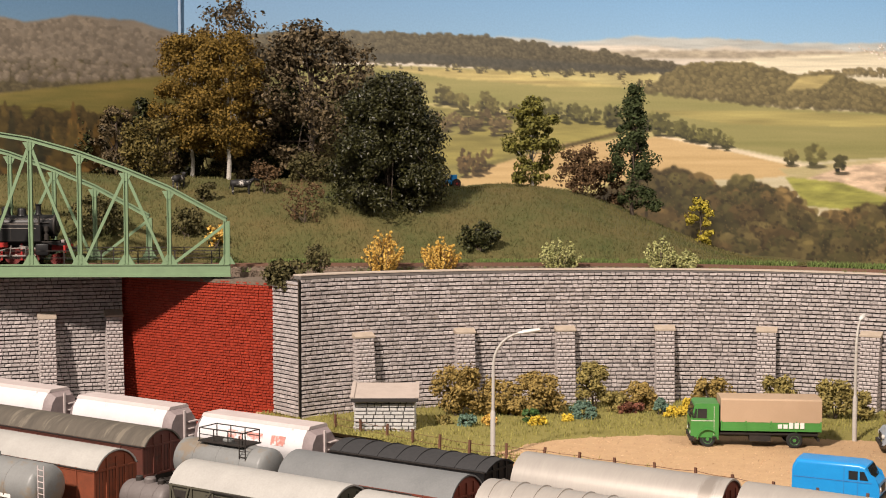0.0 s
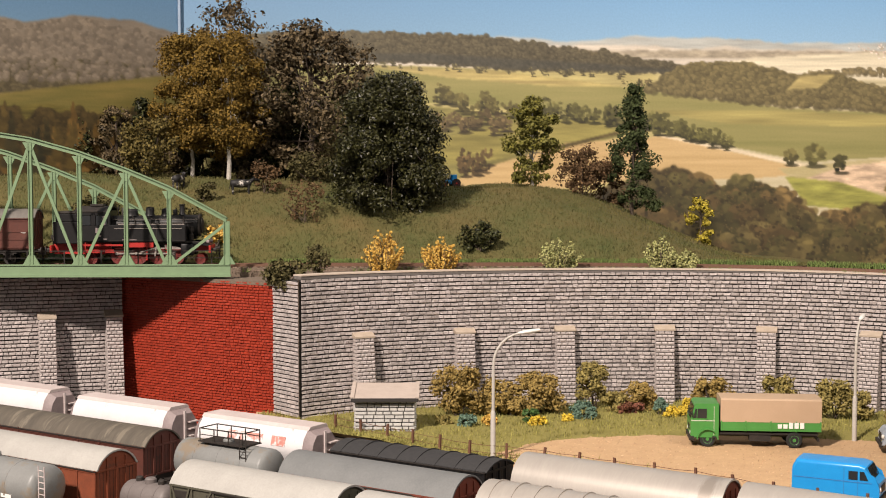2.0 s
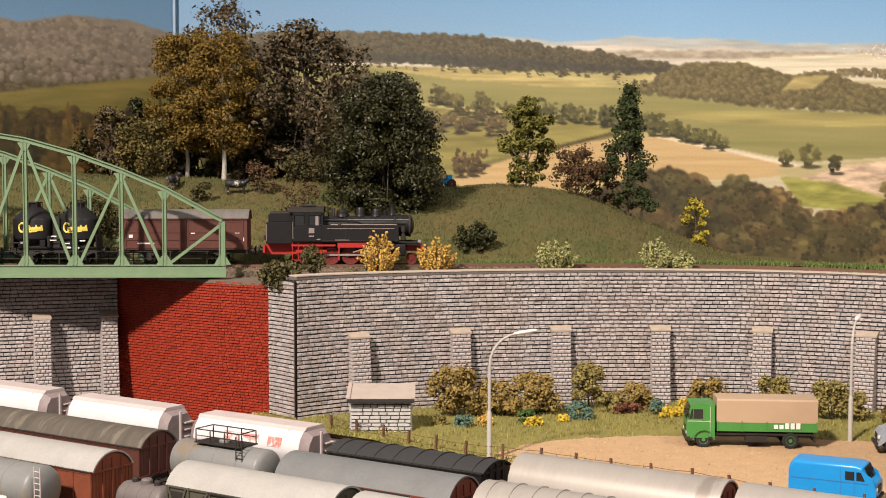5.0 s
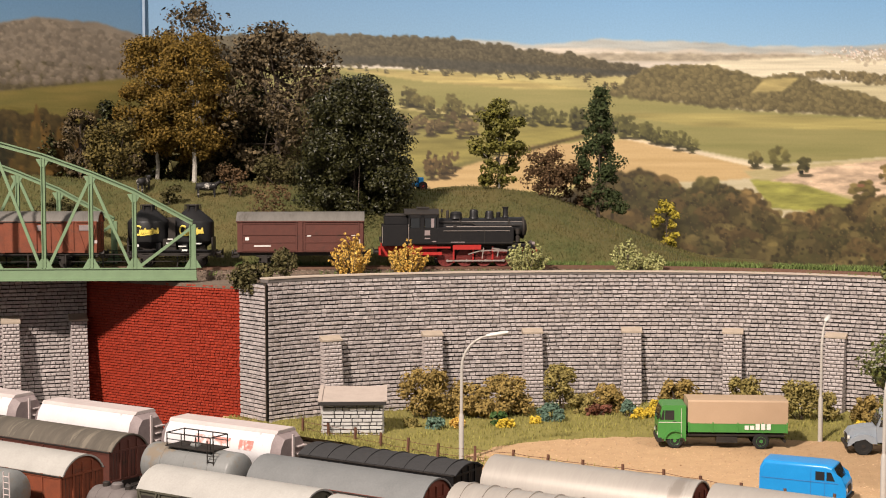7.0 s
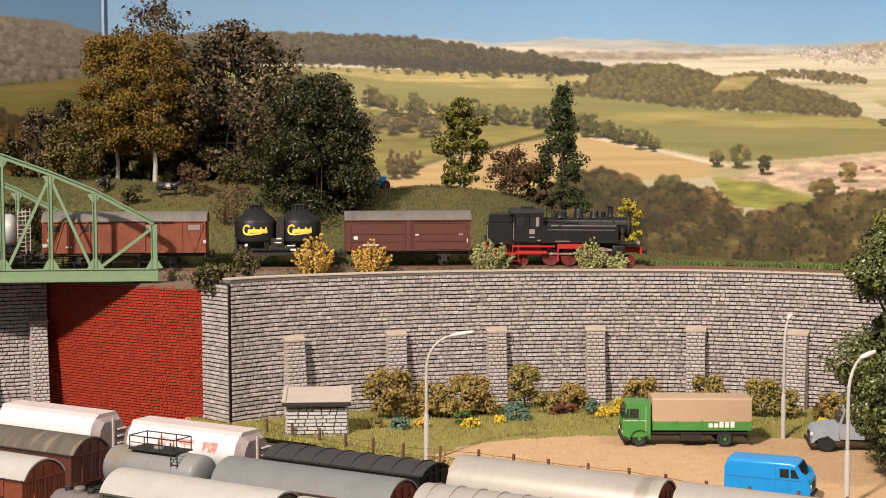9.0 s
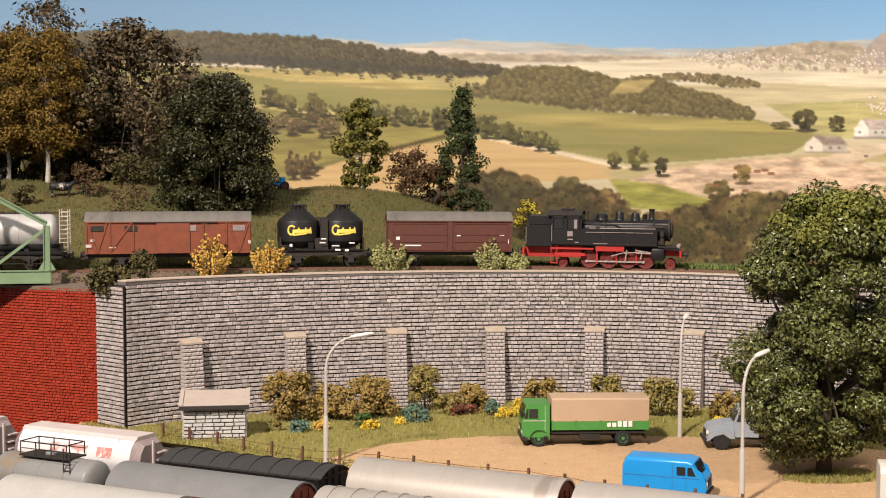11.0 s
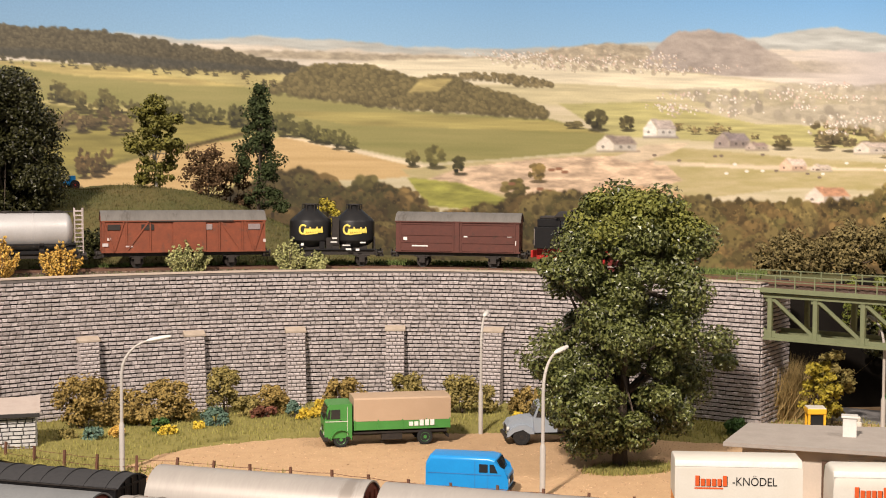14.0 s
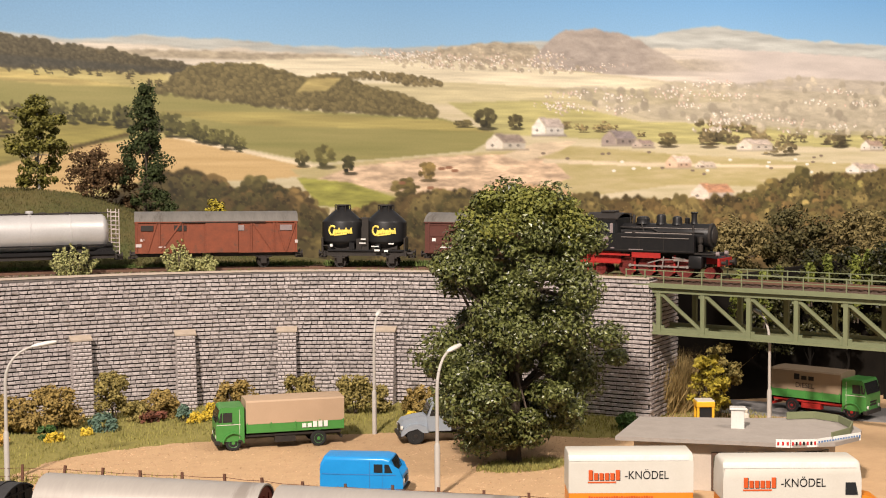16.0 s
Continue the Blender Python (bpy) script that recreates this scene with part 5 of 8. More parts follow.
def tank_wagon(name, label, L, r, zc, shell, dome_ends=0.5, wheels=None, group=""):
    t = thing(name, label, "tank wagon", group=group)
    sets = underframe(t, L, wheels or (-L * 0.3, L * 0.3))
    e = L / 2 - 0.5
    pr = [(0.02, -e)] + [(r * math.sin(k * math.pi / 12), -e + dome_ends * (1 - math.cos(k * math.pi / 12))) for k in range(1, 7)]
    pr = pr + [(a, -h) for a, h in pr[::-1]]
    bm = lathe(bmesh.new(), pr, 28, "x", (0, 0, zc))
    part("tank", bm, shell, t, smooth=True)
    for x in (-e * 0.5, 0, e * 0.5):
        part("tank_band", lathe(bmesh.new(), [(r + 0.005, x - 0.06), (r + 0.03, x - 0.04), (r + 0.03, x + 0.04), (r + 0.005, x + 0.06)], 28, "x", (0, 0, zc)), shell, t)
    for x in (-e * 0.6, e * 0.6):
        part("saddle", boxes((x - 0.2, x + 0.2, -r * 0.8, r * 0.8, 1.2, zc - r * 0.55)), M_SOOT, t)
    part("dome", lathe(bmesh.new(), [(0.35, zc + r - 0.1), (0.35, zc + r + 0.2), (0.28, zc + r + 0.28), (0.02, zc + r + 0.3)], 14, "z"), shell, t)
    return t, sets


def ladder(owner, x, y, z0, z1, material, w=0.5, along="x"):
    bm = bmesh.new()
    for s in (-w / 2, w / 2):
        p = (x + s, y) if along == "x" else (x, y + s)
        bar(bm, (*p, z0), (*p, z1), 0.04, 6)
    k = z0 + 0.2
    while k < z1:
        a, b = ((x - w / 2, y), (x + w / 2, y)) if along == "x" else ((x, y - w / 2), (x, y + w / 2))
        bar(bm, (*a, k), (*b, k), 0.03, 6)
        k += 0.35
    return part("ladder", bm, material, owner)


def locomotive():
    t = thing("steam_locomotive", "black tank steam locomotive with red frame and wheels", "locomotive")
    part("boiler", lathe(bmesh.new(), [(0.3, -6.5), (0.82, -6.5), (0.84, -0.9), (0.89, -0.88), (0.89, 1.6), (0.82, 1.72), (0.55, 1.8), (0.1, 1.85)], 28, "x", (0, 0, 3.22)), M_BLACK, t, smooth=False)
    part("smokebox_door", lathe(bmesh.new(), [(0.66, 1.76), (0.64, 1.86), (0.3, 1.98), (0.02, 2.0)], 20, "x", (0, 0, 3.22)), M_SOOT, t)
    for y in (-1, 1):
        tk = boxes((-6.5, 0.6, min(y * 1.0, y * 1.62), max(y * 1.0, y * 1.62), 1.9, 3.3), bevel=0.05)
        part("side_tank", tk, M_BLACK, t)
        part("handrail", bar(bmesh.new(), (-5.9, y * 1.66, 3.02), (0.2, y * 1.66, 3.02), 0.025, 6), M_STEEL, t)
        part("tank_seam", boxes((-4.3, -4.26, y * 1.625 - 0.01, y * 1.625 + 0.01, 1.95, 3.25), (-2.1, -2.06, y * 1.625 - 0.01, y * 1.625 + 0.01, 1.95, 3.25), (-6.4, 0.5, y * 1.625 - 0.012, y * 1.625 + 0.012, 2.02, 2.06)), M_SOOT, t)
        part("tank_lid", lathe(bmesh.new(), [(0.28, 3.3), (0.28, 3.42), (0.2, 3.5), (0.02, 3.52)], 12, "z", (-4.8, y * 1.3, 0)), M_SOOT, t)
        part("air_pump", lathe(bmesh.new(), [(0.05, 2.0), (0.22, 2.05), (0.22, 2.5), (0.14, 2.55), (0.14, 2.7), (0.22, 2.75), (0.22, 3.15), (0.05, 3.2)], 12, "z", (1.0, y * 1.12, 0)), M_SOOT, t)
        part("boiler_handrail", bar(bmesh.new(), (-6.2, y * 0.72, 3.75), (1.5, y * 0.72, 3.75), 0.025, 6), M_STEEL, t)
        part("tank_rail", boxes((-5.6, 0.4, y * 1.5 - 0.03, y * 1.5 + 0.03, 3.34, 3.4)), M_STEEL, t)
    part("cab", boxes((-9.1, -6.3, -1.6, 1.6, 1.95, 3.25), (-9.1, -8.9, -1.6, 1.6, 3.25, 4.45), (-6.5, -6.3, -1.6, 1.6, 3.25, 4.45), (-8.0, -7.6, -1.6, -1.5, 3.25, 4.45), (-8.0, -7.6, 1.5, 1.6, 3.25, 4.45), (-9.1, -6.3, -1.6, -1.5, 4.1, 4.45), (-9.1, -6.3, 1.5, 1.6, 4.1, 4.45), bevel=0.02), M_BLACK, t)
    for y in (-1.54, 1.54):
        for x0, x1 in ((-8.85, -8.05), (-7.55, -6.55)):
            part("window", boxes((x0, x1, y - 0.02, y + 0.02, 3.28, 4.08)), M_GLASS, t)
        part("window_shutter", boxes((-7.0, -6.72, y * 1.02 - 0.02, y * 1.02 + 0.02, 3.3, 4.05)), M_HOPPEREND, t)
    part("cab_roof", arc_roof(2.95, 3.3, 4.42, 0.42), M_SOOT, t).matrix_basis = P(-7.85, 0, 0)
    part("roof_vent", boxes((-8.3, -7.1, -0.6, 0.6, 4.82, 4.98), bevel=0.04), M_SOOT, t)
    part("coal_bunker", boxes((-11.5, -9.1, -1.5, 1.5, 1.75, 3.55), (-11.3, -9.1, -1.25, 1.25, 3.55, 4.2), bevel=0.05), M_BLACK, t)
    part("coal", boxes((-11.2, -9.2, -1.05, 1.05, 4.15, 4.42), bevel=0.1), M_SOOT, t)
    part("chimney", lathe(bmesh.new(), [(0.32, 4.1), (0.24, 4.3), (0.24, 4.85), (0.3, 4.9), (0.3, 4.98), (0.2, 4.98)], 16, "z"), M_BLACK, t)
    for x, r, h in ((-1.5, 0.40, 4.62), (-2.95, 0.40, 4.74), (-4.6, 0.56, 4.56)):
        part("dome", lathe(bmesh.new(), [(r + 0.08, 4.0), (r, 4.2), (r, h - 0.15), (r * 0.8, h), (0.02, h + 0.05)], 18, "z", (x, 0, 0)), M_BLACK, t)
    part("feed_pump", lathe(bmesh.new(), [(0.2, 4.1), (0.22, 4.5), (0.1, 4.55)], 12, "z", (-0.65, 0.1, 0)), M_BLACK, t)
    pipes = bmesh.new()
    for y in (-1, 1):
        bar(pipes, (-6.3, y * 0.9, 3.75), (-3.4, y * 0.95, 3.7), 0.05)
        bar(pipes, (-3.4, y * 0.95, 3.7), (-2.8, y * 0.97, 3.45), 0.05)
        bar(pipes, (-2.8, y * 0.97, 3.45), (1.2, y * 0.97, 3.45), 0.04)
        bar(pipes, (0.2, y * 0.8, 4.0), (0.5, y * 1.1, 2.0), 0.08)
    part("pipe", pipes, M_SOOT, t)
    part("frame", boxes((-11.6, -6.4, -0.6, 0.6, 0.85, 1.95), (1.3, 2.6, -0.5, 0.5, 1.1, 1.7), (-5.0, -2.4, -1.5, -1.38, 1.45, 1.85), (-9.2, -5.2, -1.45, -1.35, 1.55, 1.7), (-8.8, -6.0, -1.45, -1.25, 1.0, 1.25), (-8.8, -6.0, 1.25, 1.45, 1.0, 1.25)), M_LOCORED, t)
    part("running_board", boxes((-11.4, 2.3, -1.42, 1.42, 1.84, 1.95), (-6.4, 1.3, -0.5, 0.5, 0.9, 1.84)), M_SOOT, t)
    for x0, x1 in ((2.6, 2.8), (-11.8, -11.6)):
        part("buffer_beam", boxes((x0, x1, -1.5, 1.5, 1.0, 1.6), bevel=0.02), M_LOCORED, t)
        for y in (-1.0, 1.0):
            bm = bmesh.new()
            e = 1 if x0 > 0 else -1
            xx = x1 if e > 0 else x0
            bar(bm, (xx, y, 1.25), (xx + e * 0.4, y, 1.25), 0.13)
            bar(bm, (xx + e * 0.4, y, 1.25), (xx + e * 0.48, y, 1.25), 0.28, 14)
            part("buffer", bm, M_SOOT, t)
    part("front_apron", extrude(bmesh.new(), [(1.2, 1.95), (1.9, 1.95), (2.75, 1.62), (2.6, 1.55), (1.2, 1.7)], "y", -1.35, 1.35), M_BLACK, t)
    for y in (-1.05, 1.05):
        part("headlight", lathe(bmesh.new(), [(0.05, 2.3), (0.17, 2.35), (0.17, 2.6), (0.14, 2.62)], 12, "x", (0, y, 1.9)), M_HOPPEREND, t)
        part("cylinder", boxes((0.05, 1.25, y * 1.1 - 0.35, y * 1.1 + 0.35, 0.75, 1.75), bevel=0.15, seg=2), M_BLACK, t)
        part("crosshead_guide", boxes((-1.3, 0.05, y * 1.25 - 0.05, y * 1.25 + 0.05, 1.28, 1.36)), M_STEEL, t)
        part("cab_step", boxes((-9.2, -8.5, y * 1.35 - 0.08, y * 1.35 + 0.08, 0.35, 0.45), (-9.15, -9.08, y * 1.35 - 0.05, y * 1.35 + 0.05, 0.35, 1.9), (-8.62, -8.55, y * 1.35 - 0.05, y * 1.35 + 0.05, 0.35, 1.9), (-9.2, -8.5, y * 1.35 - 0.08, y * 1.35 + 0.08, 1.0, 1.08)), M_LOCORED, t)
    for y in (-1, 1):
        for x0, z0, x1, z1 in ((-2.4, 1.45, -0.3, 1.6), (-2.3, 0.75, -2.15, 1.75), (-0.9, 0.9, -0.75, 1.7), (-3.6, 1.15, -2.2, 1.55), (-1.4, 1.72, 0.1, 1.5)):
            part("valve_rod", flat_bar(bmesh.new(), (x0, y * 1.34, z0), (x1, y * 1.34, z1), 0.09, 0.06), M_STEEL, t)
        for x in (-4.9, -3.1, -1.3):
            part("brake_hanger", boxes((x - 0.08, x + 0.08, y * 1.0 - 0.06, y * 1.0 + 0.06, 0.35, 1.7)), M_LOCORED, t)
        part("sand_pipe", bar(bmesh.new(), (-4.4, y * 0.86, 4.1), (-4.1, y * 1.02, 3.4), 0.045, 6), M_SOOT, t)
        part("lamp_bracket", boxes((-11.72, -11.5, y * 1.2 - 0.12, y * 1.2 + 0.12, 2.1, 2.45), bevel=0.03), M_SOOT, t)
        part("bunker_rail", bar(bmesh.new(), (-11.45, y * 1.53, 2.0), (-11.45, y * 1.53, 3.4), 0.03, 6), M_STEEL, t)
        part("cab_handrail", bar(bmesh.new(), (-9.05, y * 1.65, 2.2), (-9.05, y * 1.65, 3.6), 0.03, 6), M_STEEL, t)
    part("smokebox_ring", lathe(bmesh.new(), [(0.90, 1.5), (0.95, 1.54), (0.95, 1.66), (0.88, 1.72)], 28, "x", (0, 0, 3.22)), M_SOOT, t)
    part("whistle", lathe(bmesh.new(), [(0.05, 4.0), (0.05, 4.5), (0.1, 4.55), (0.1, 4.75), (0.03, 4.8)], 8, "z", (-5.9, 0.3, 0)), M_SOOT, t)
    part("safety_valve", lathe(bmesh.new(), [(0.14, 4.0), (0.14, 4.6), (0.08, 4.7)], 10, "z", (-5.4, -0.1, 0)), M_SOOT, t)
    marks(t, [(-7.6, 2.65, 0.5, 0.42), (-7.6, 2.35, 0.5, 0.1), (-6.9, 2.1, 0.35, 0.08), (-5.2, 2.05, 1.3, 0.06)], M_HOPPEREND, -1.635)
    sets = [(wheelset(t, x, 0.80, M_WHEELRED, "driving_wheelset"), x, 0.80) for x in (-5.6, -3.85, -2.1, -0.45)]
    sets += [(wheelset(t, x, 0.48, M_WHEELRED, "carrying_wheelset"), x, 0.48) for x in (1.75, -8.1)]
    part("brake_gear", boxes((-6.6, 0.3, -0.5, 0.5, 0.3, 0.7)), M_SOOT, t)
    rods = []
    for y in (-1.02, 1.02):
        bm = boxes((-5.75, -0.3, y - 0.04, y + 0.04, -0.07, 0.07))
        for x in (-5.6, -3.85, -2.1, -0.45):
            bar(bm, (x, y - 0.06, 0), (x, y + 0.06, 0), 0.13, 12)
        rods.append((part("coupling_rod", bm, M_STEEL, t), 0.30))
        bm = boxes((-3.9, -0.5, y * 1.12 - 0.03, y * 1.12 + 0.03, -0.06, 0.06))
        rods.append((part("connecting_rod", bm, M_STEEL, t), 0.30))
    return t, sets, rods


loco, loco_sets, loco_rods = locomotive()
wagon_a, sets_a = covered_wagon("covered_wagon", "dark brown sliding-wall goods wagon with grey roof", 11.4, 3.1, 3.75, 0.72, M_BROWN, M_ROOFGREY, "sliding")
marks(wagon_a, [(-5.0, 2.2, 0.35, 0.25), (-4.2, 1.7, 1.5, 0.1), (0.6, 2.5, 0.35, 0.15), (4.6, 2.55, 0.4, 0.12), (5.3, 1.9, 0.12, 0.35)], M_WHITE, -1.63)
wagon_b, sets_b = covered_wagon("covered_wagon", "weathered rust-red braced goods wagon with grey roof", 14.4, 3.1, 3.75, 0.78, M_ORANGEBROWN, M_ROOFGREY, "braced")
marks(wagon_b, [(-7.2, 1.75, 0.5, 0.25), (-6.8, 2.2, 0.35, 0.2), (1.1, 2.75, 0.5, 0.3), (7.0, 2.0, 0.25, 0.25), (-5.2, 1.7, 0.6, 0.1)], M_HOPPERTOP, -1.69)
silo, sets_c = silo_wagon()
tank, sets_d = tank_wagon("tank_wagon", "silver grey bulk tank wagon with end ladder", 14.6, 1.5, 3.05, M_TANKSILVER, 0.7)
part("side_rail", boxes((-6.9, 6.9, -1.52, -1.36, 2.0, 2.12), (-7.1, 7.1, -1.4, 1.4, 1.3, 1.55)), M_BLACK, tank)
part("roof_walk", boxes((-6.8, 6.8, -0.35, 0.35, 4.56, 4.64), bevel=0.02), M_SOOT, tank)
for k_t in range(6):
    part("hatch", lathe(bmesh.new(), [(0.38, 4.45), (0.38, 4.62), (0.3, 4.7), (0.02, 4.72)], 12, "z", (-5.5 + 2.2 * k_t, 0, 0)), M_SOOT, tank)
part("hopper_end", extrude(bmesh.new(), [(6.95, 1.5), (6.95, 2.2), (5.2, 1.5)], "y", -1.3, 1.3), M_BLACK, tank)
ladder(tank, 7.25, -0.9, 1.3, 4.9, M_HOPPERTOP, 0.7)
ladder(tank, 7.25, 0.9, 1.3, 4.9, M_HOPPERTOP, 0.7)


def taller(owner, k):
    """Stretch a vehicle's body upwards, leaving its wheels and rods as they are."""
    for ob in owner.children:
        if ob.data and not any(w in ob.name for w in ("wheelset", "rod")):
            ob.data.transform(Matrix.Diagonal((1, 1, k, 1)))


taller(loco, 1.1), taller(wagon_a, 1.14), taller(wagon_b, 1.14), taller(silo, 1.15), taller(tank, 1.1)


# ---- plants ----
def leaf_mesh(name, clumps, leaf, material, rng, flat=0.68):
    """Small leaves in clumps of (x, y, z, rx, rz, count); each leaf is a bent diamond."""
    cs, ns = [], []
    for x, y, z, rx, rz, n in clumps:
        d = rng.normal(size=(n, 3))
        d /= np.linalg.norm(d, axis=1)[:, None] + 1e-9
        d *= (rng.random((n, 1)) ** 0.42)
        cs.append(np.array((x, y, z)) + d * np.array((rx, rx, rz)))
        ns.append(d + np.array((0, 0, 0.3)) + 0.45 * rng.normal(size=(n, 3)))
    c, face = np.concatenate(cs), np.concatenate(ns)
    n = len(c)
    a = np.cross(face, rng.normal(size=(n, 3)))
    a /= np.linalg.norm(a, axis=1)[:, None] + 1e-9
    b = np.cross(a, face)
    b /= np.linalg.norm(b, axis=1)[:, None] + 1e-9
    s = leaf * (0.6 + 0.8 * rng.random((n, 1)))
    up = np.cross(a, b) * s * 0.25
    v = np.stack([c - a * s, c - b * s * flat + up, c + a * s, c + b * s * flat + up], 1).reshape(-1, 3) * CM
    i = np.arange(n)[:, None] * 4
    f = np.concatenate([i + np.array([[0, 1, 2]]), i + np.array([[0, 2, 3]])], 1).reshape(-1, 3)
    me = bpy.data.meshes.new(name)
    me.vertices.add(len(v))
    me.vertices.foreach_set("co", v.reshape(-1))
    me.loops.add(f.size)
    me.loops.foreach_set("vertex_index", f.reshape(-1))
    me.polygons.add(len(f))
    me.polygons.foreach_set("loop_start", np.arange(0, f.size, 3))
    me.update(calc_edges=True)
    me.materials.append(material)
    return me


def leaf_mat(name, c1, c2, rnd=0.4, rough=0.6, scale=60, spec=0.2):
    m = mat(name, c1, c2, scale, rough, 0.0, 500, rnd=rnd, spec=spec)
    return m


# oak, dark and evergreen: the wide tone spread also paints in lit specks
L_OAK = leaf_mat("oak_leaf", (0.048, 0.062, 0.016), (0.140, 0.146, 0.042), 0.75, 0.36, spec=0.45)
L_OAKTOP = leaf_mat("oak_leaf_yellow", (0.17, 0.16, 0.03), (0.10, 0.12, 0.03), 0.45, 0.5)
L_DARK = leaf_mat("dark_leaf", (0.009, 0.011, 0.004), (0.058, 0.060, 0.018), 0.95, 0.5, spec=0.22)
L_EVERGREEN = leaf_mat("evergreen_leaf", (0.016, 0.017, 0.005), (0.044, 0.043, 0.013), 0.75, 0.42, spec=0.3)
L_THICKET = leaf_mat("thicket_leaf", (0.20, 0.155, 0.062), (0.11, 0.09, 0.035), 0.5, 0.7)
L_TWIG = leaf_mat("sparse_leaf", (0.115, 0.083, 0.043), (0.052, 0.040, 0.021), 0.7, 0.6)
L_AUTUMN = leaf_mat("autumn_leaf", (0.185, 0.112, 0.018), (0.085, 0.056, 0.012), 0.5, 0.7)
L_GOLDOLIVE = leaf_mat("gold_olive_leaf", (0.135, 0.100, 0.026), (0.060, 0.050, 0.016), 0.6, 0.7)
L_BIRCH = leaf_mat("birch_leaf", (0.15, 0.135, 0.025), (0.085, 0.085, 0.02), 0.45, 0.6)
L_CONIFER = leaf_mat("conifer_needle", (0.028, 0.040, 0.013), (0.046, 0.058, 0.019), 0.45, 0.7)
L_RUST = leaf_mat("rust_leaf", (0.13, 0.075, 0.035), (0.075, 0.048, 0.024), 0.45, 0.8)
L_YELLOWGREEN = leaf_mat("yellow_leaf", (0.38, 0.30, 0.03), (0.24, 0.20, 0.03), 0.4, 0.6)
L_FORSYTHIA = leaf_mat("yellow_blossom", (0.66, 0.43, 0.10), (0.46, 0.28, 0.06), 0.35, 0.6)
L_PALE = leaf_mat("pale_blossom", (0.46, 0.44, 0.20), (0.20, 0.22, 0.07), 0.55, 0.6)
L_OLIVE = leaf_mat("olive_leaf", (0.10, 0.085, 0.032), (0.055, 0.05, 0.02), 0.5, 0.7)
L_BROWN = leaf_mat("brown_leaf", (0.31, 0.215, 0.068), (0.20, 0.145, 0.045), 0.35, 0.8)
L_BROWNGREEN = leaf_mat("brown_green_leaf", (0.27, 0.215, 0.07), (0.17, 0.14, 0.045), 0.4, 0.8)
L_TEAL = leaf_mat("blue_green_leaf", (0.13, 0.20, 0.15), (0.08, 0.13, 0.09), 0.35, 0.7)
L_RED = leaf_mat("reddish_leaf", (0.20, 0.07, 0.05), (0.12, 0.06, 0.03), 0.4, 0.8)
L_BLOOM = leaf_mat("yellow_flower", (0.62, 0.46, 0.05), (0.48, 0.34, 0.04), 0.3, 0.6)
L_GREEN = leaf_mat("green_leaf", (0.06, 0.12, 0.03), (0.04, 0.08, 0.025), 0.4, 0.6)
L_REED = leaf_mat("dry_reed", (0.33, 0.24, 0.10), (0.25, 0.18, 0.07), 0.35, 0.8)
L_IVY = leaf_mat("ivy_leaf", (0.16, 0.18, 0.03), (0.09, 0.11, 0.025), 0.4, 0.6)


def limbs(bm, base, top, r, tips, rng, n=8):
    """A bent tapered trunk and limbs that reach for the tips."""
    p = [Vector(base)]
    k = 6
    for i in range(1, k + 1):
        q = Vector(base).lerp(Vector(top), i / k)
        q += Vector((rng.normal(), rng.normal(), 0)) * r * 0.45
        p.append(q)
    for i in range(k):
        bar(bm, p[i], p[i + 1], r * (1 - 0.13 * i), n, r * (1 - 0.13 * (i + 1)))
    for t in tips:
        i = int(rng.integers(2, k))
        a = p[i]
        mid = a.lerp(Vector(t), 0.5) + Vector((rng.normal(), rng.normal(), rng.normal())) * r * 0.5
        bar(bm, a, mid, r * 0.38, 6, r * 0.25)
        bar(bm, mid, t, r * 0.25, 5, r * 0.08)
    return bm


def tree(label, x, y, z, h, w, leafs, seed, trunk=0.35, low=0.25, n=6000, clumps=70, leaf=0.22, shape="round", bark=None, name="tree", lean=0.0, second=None, cat="tree", pad=0.16):
    """A tree: trunk and limbs, and a crown of leaf clumps with gaps."""
    rng = np.random.default_rng(seed)
    t = thing(name, label, cat, P(x, y, z))
    cl, tips = [], []
    for k in range(clumps):
        f = rng.random()
        if shape == "cone":
            prof = 1.05 - f * 0.98
        elif shape == "column":
            prof = min(1, 0.5 + 1.4 * f, 3.2 * (1.02 - f))
        elif shape == "bell":
            prof = float(np.interp(f, [0, 0.25, 0.5, 0.75, 0.9, 1], [0.88, 1.0, 0.93, 0.72, 0.5, 0.2]))
        elif shape == "oak":
            prof = float(np.interp(f, [0, 0.12, 0.35, 0.6, 0.82, 1], [0.45, 0.84, 1.0, 0.97, 0.78, 0.3]))
        else:
            prof = max(0.12, math.sqrt(max(0, 1 - (2 * f - 1) ** 2)))
        a, d = rng.random() * 6.283, rng.random() ** 0.4
        r = w / 2 * prof * d * (0.86 + 0.2 * rng.random())
        cz = h * (low + (1 - low) * f)
        size = w * pad * (0.55 + 0.8 * rng.random())
        cx = r * math.cos(a) + lean * f
        cl.append((cx, r * math.sin(a) * 0.9, cz, size, size * 0.75, max(8, int(n / clumps * (0.5 + rng.random())))))
        if k % 4 == 0:
            tips.append((cx, r * math.sin(a) * 0.9, cz))
    part("trunk", limbs(bmesh.new(), (0, 0, -0.25), (lean * 0.6, 0, h * 0.8), trunk, tips, rng), bark or M_BARK, t)
    # most of the highest clumps take the lighter, yellower second material
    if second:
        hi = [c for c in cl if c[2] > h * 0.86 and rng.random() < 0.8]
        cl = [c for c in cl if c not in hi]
        part("crown_top", leaf_mesh("crown_top", hi, leaf, second, rng), second, t, "yellow-green leaves of the top")
    part("crown", leaf_mesh("crown", cl, leaf, leafs, rng), leafs, t)
    return t


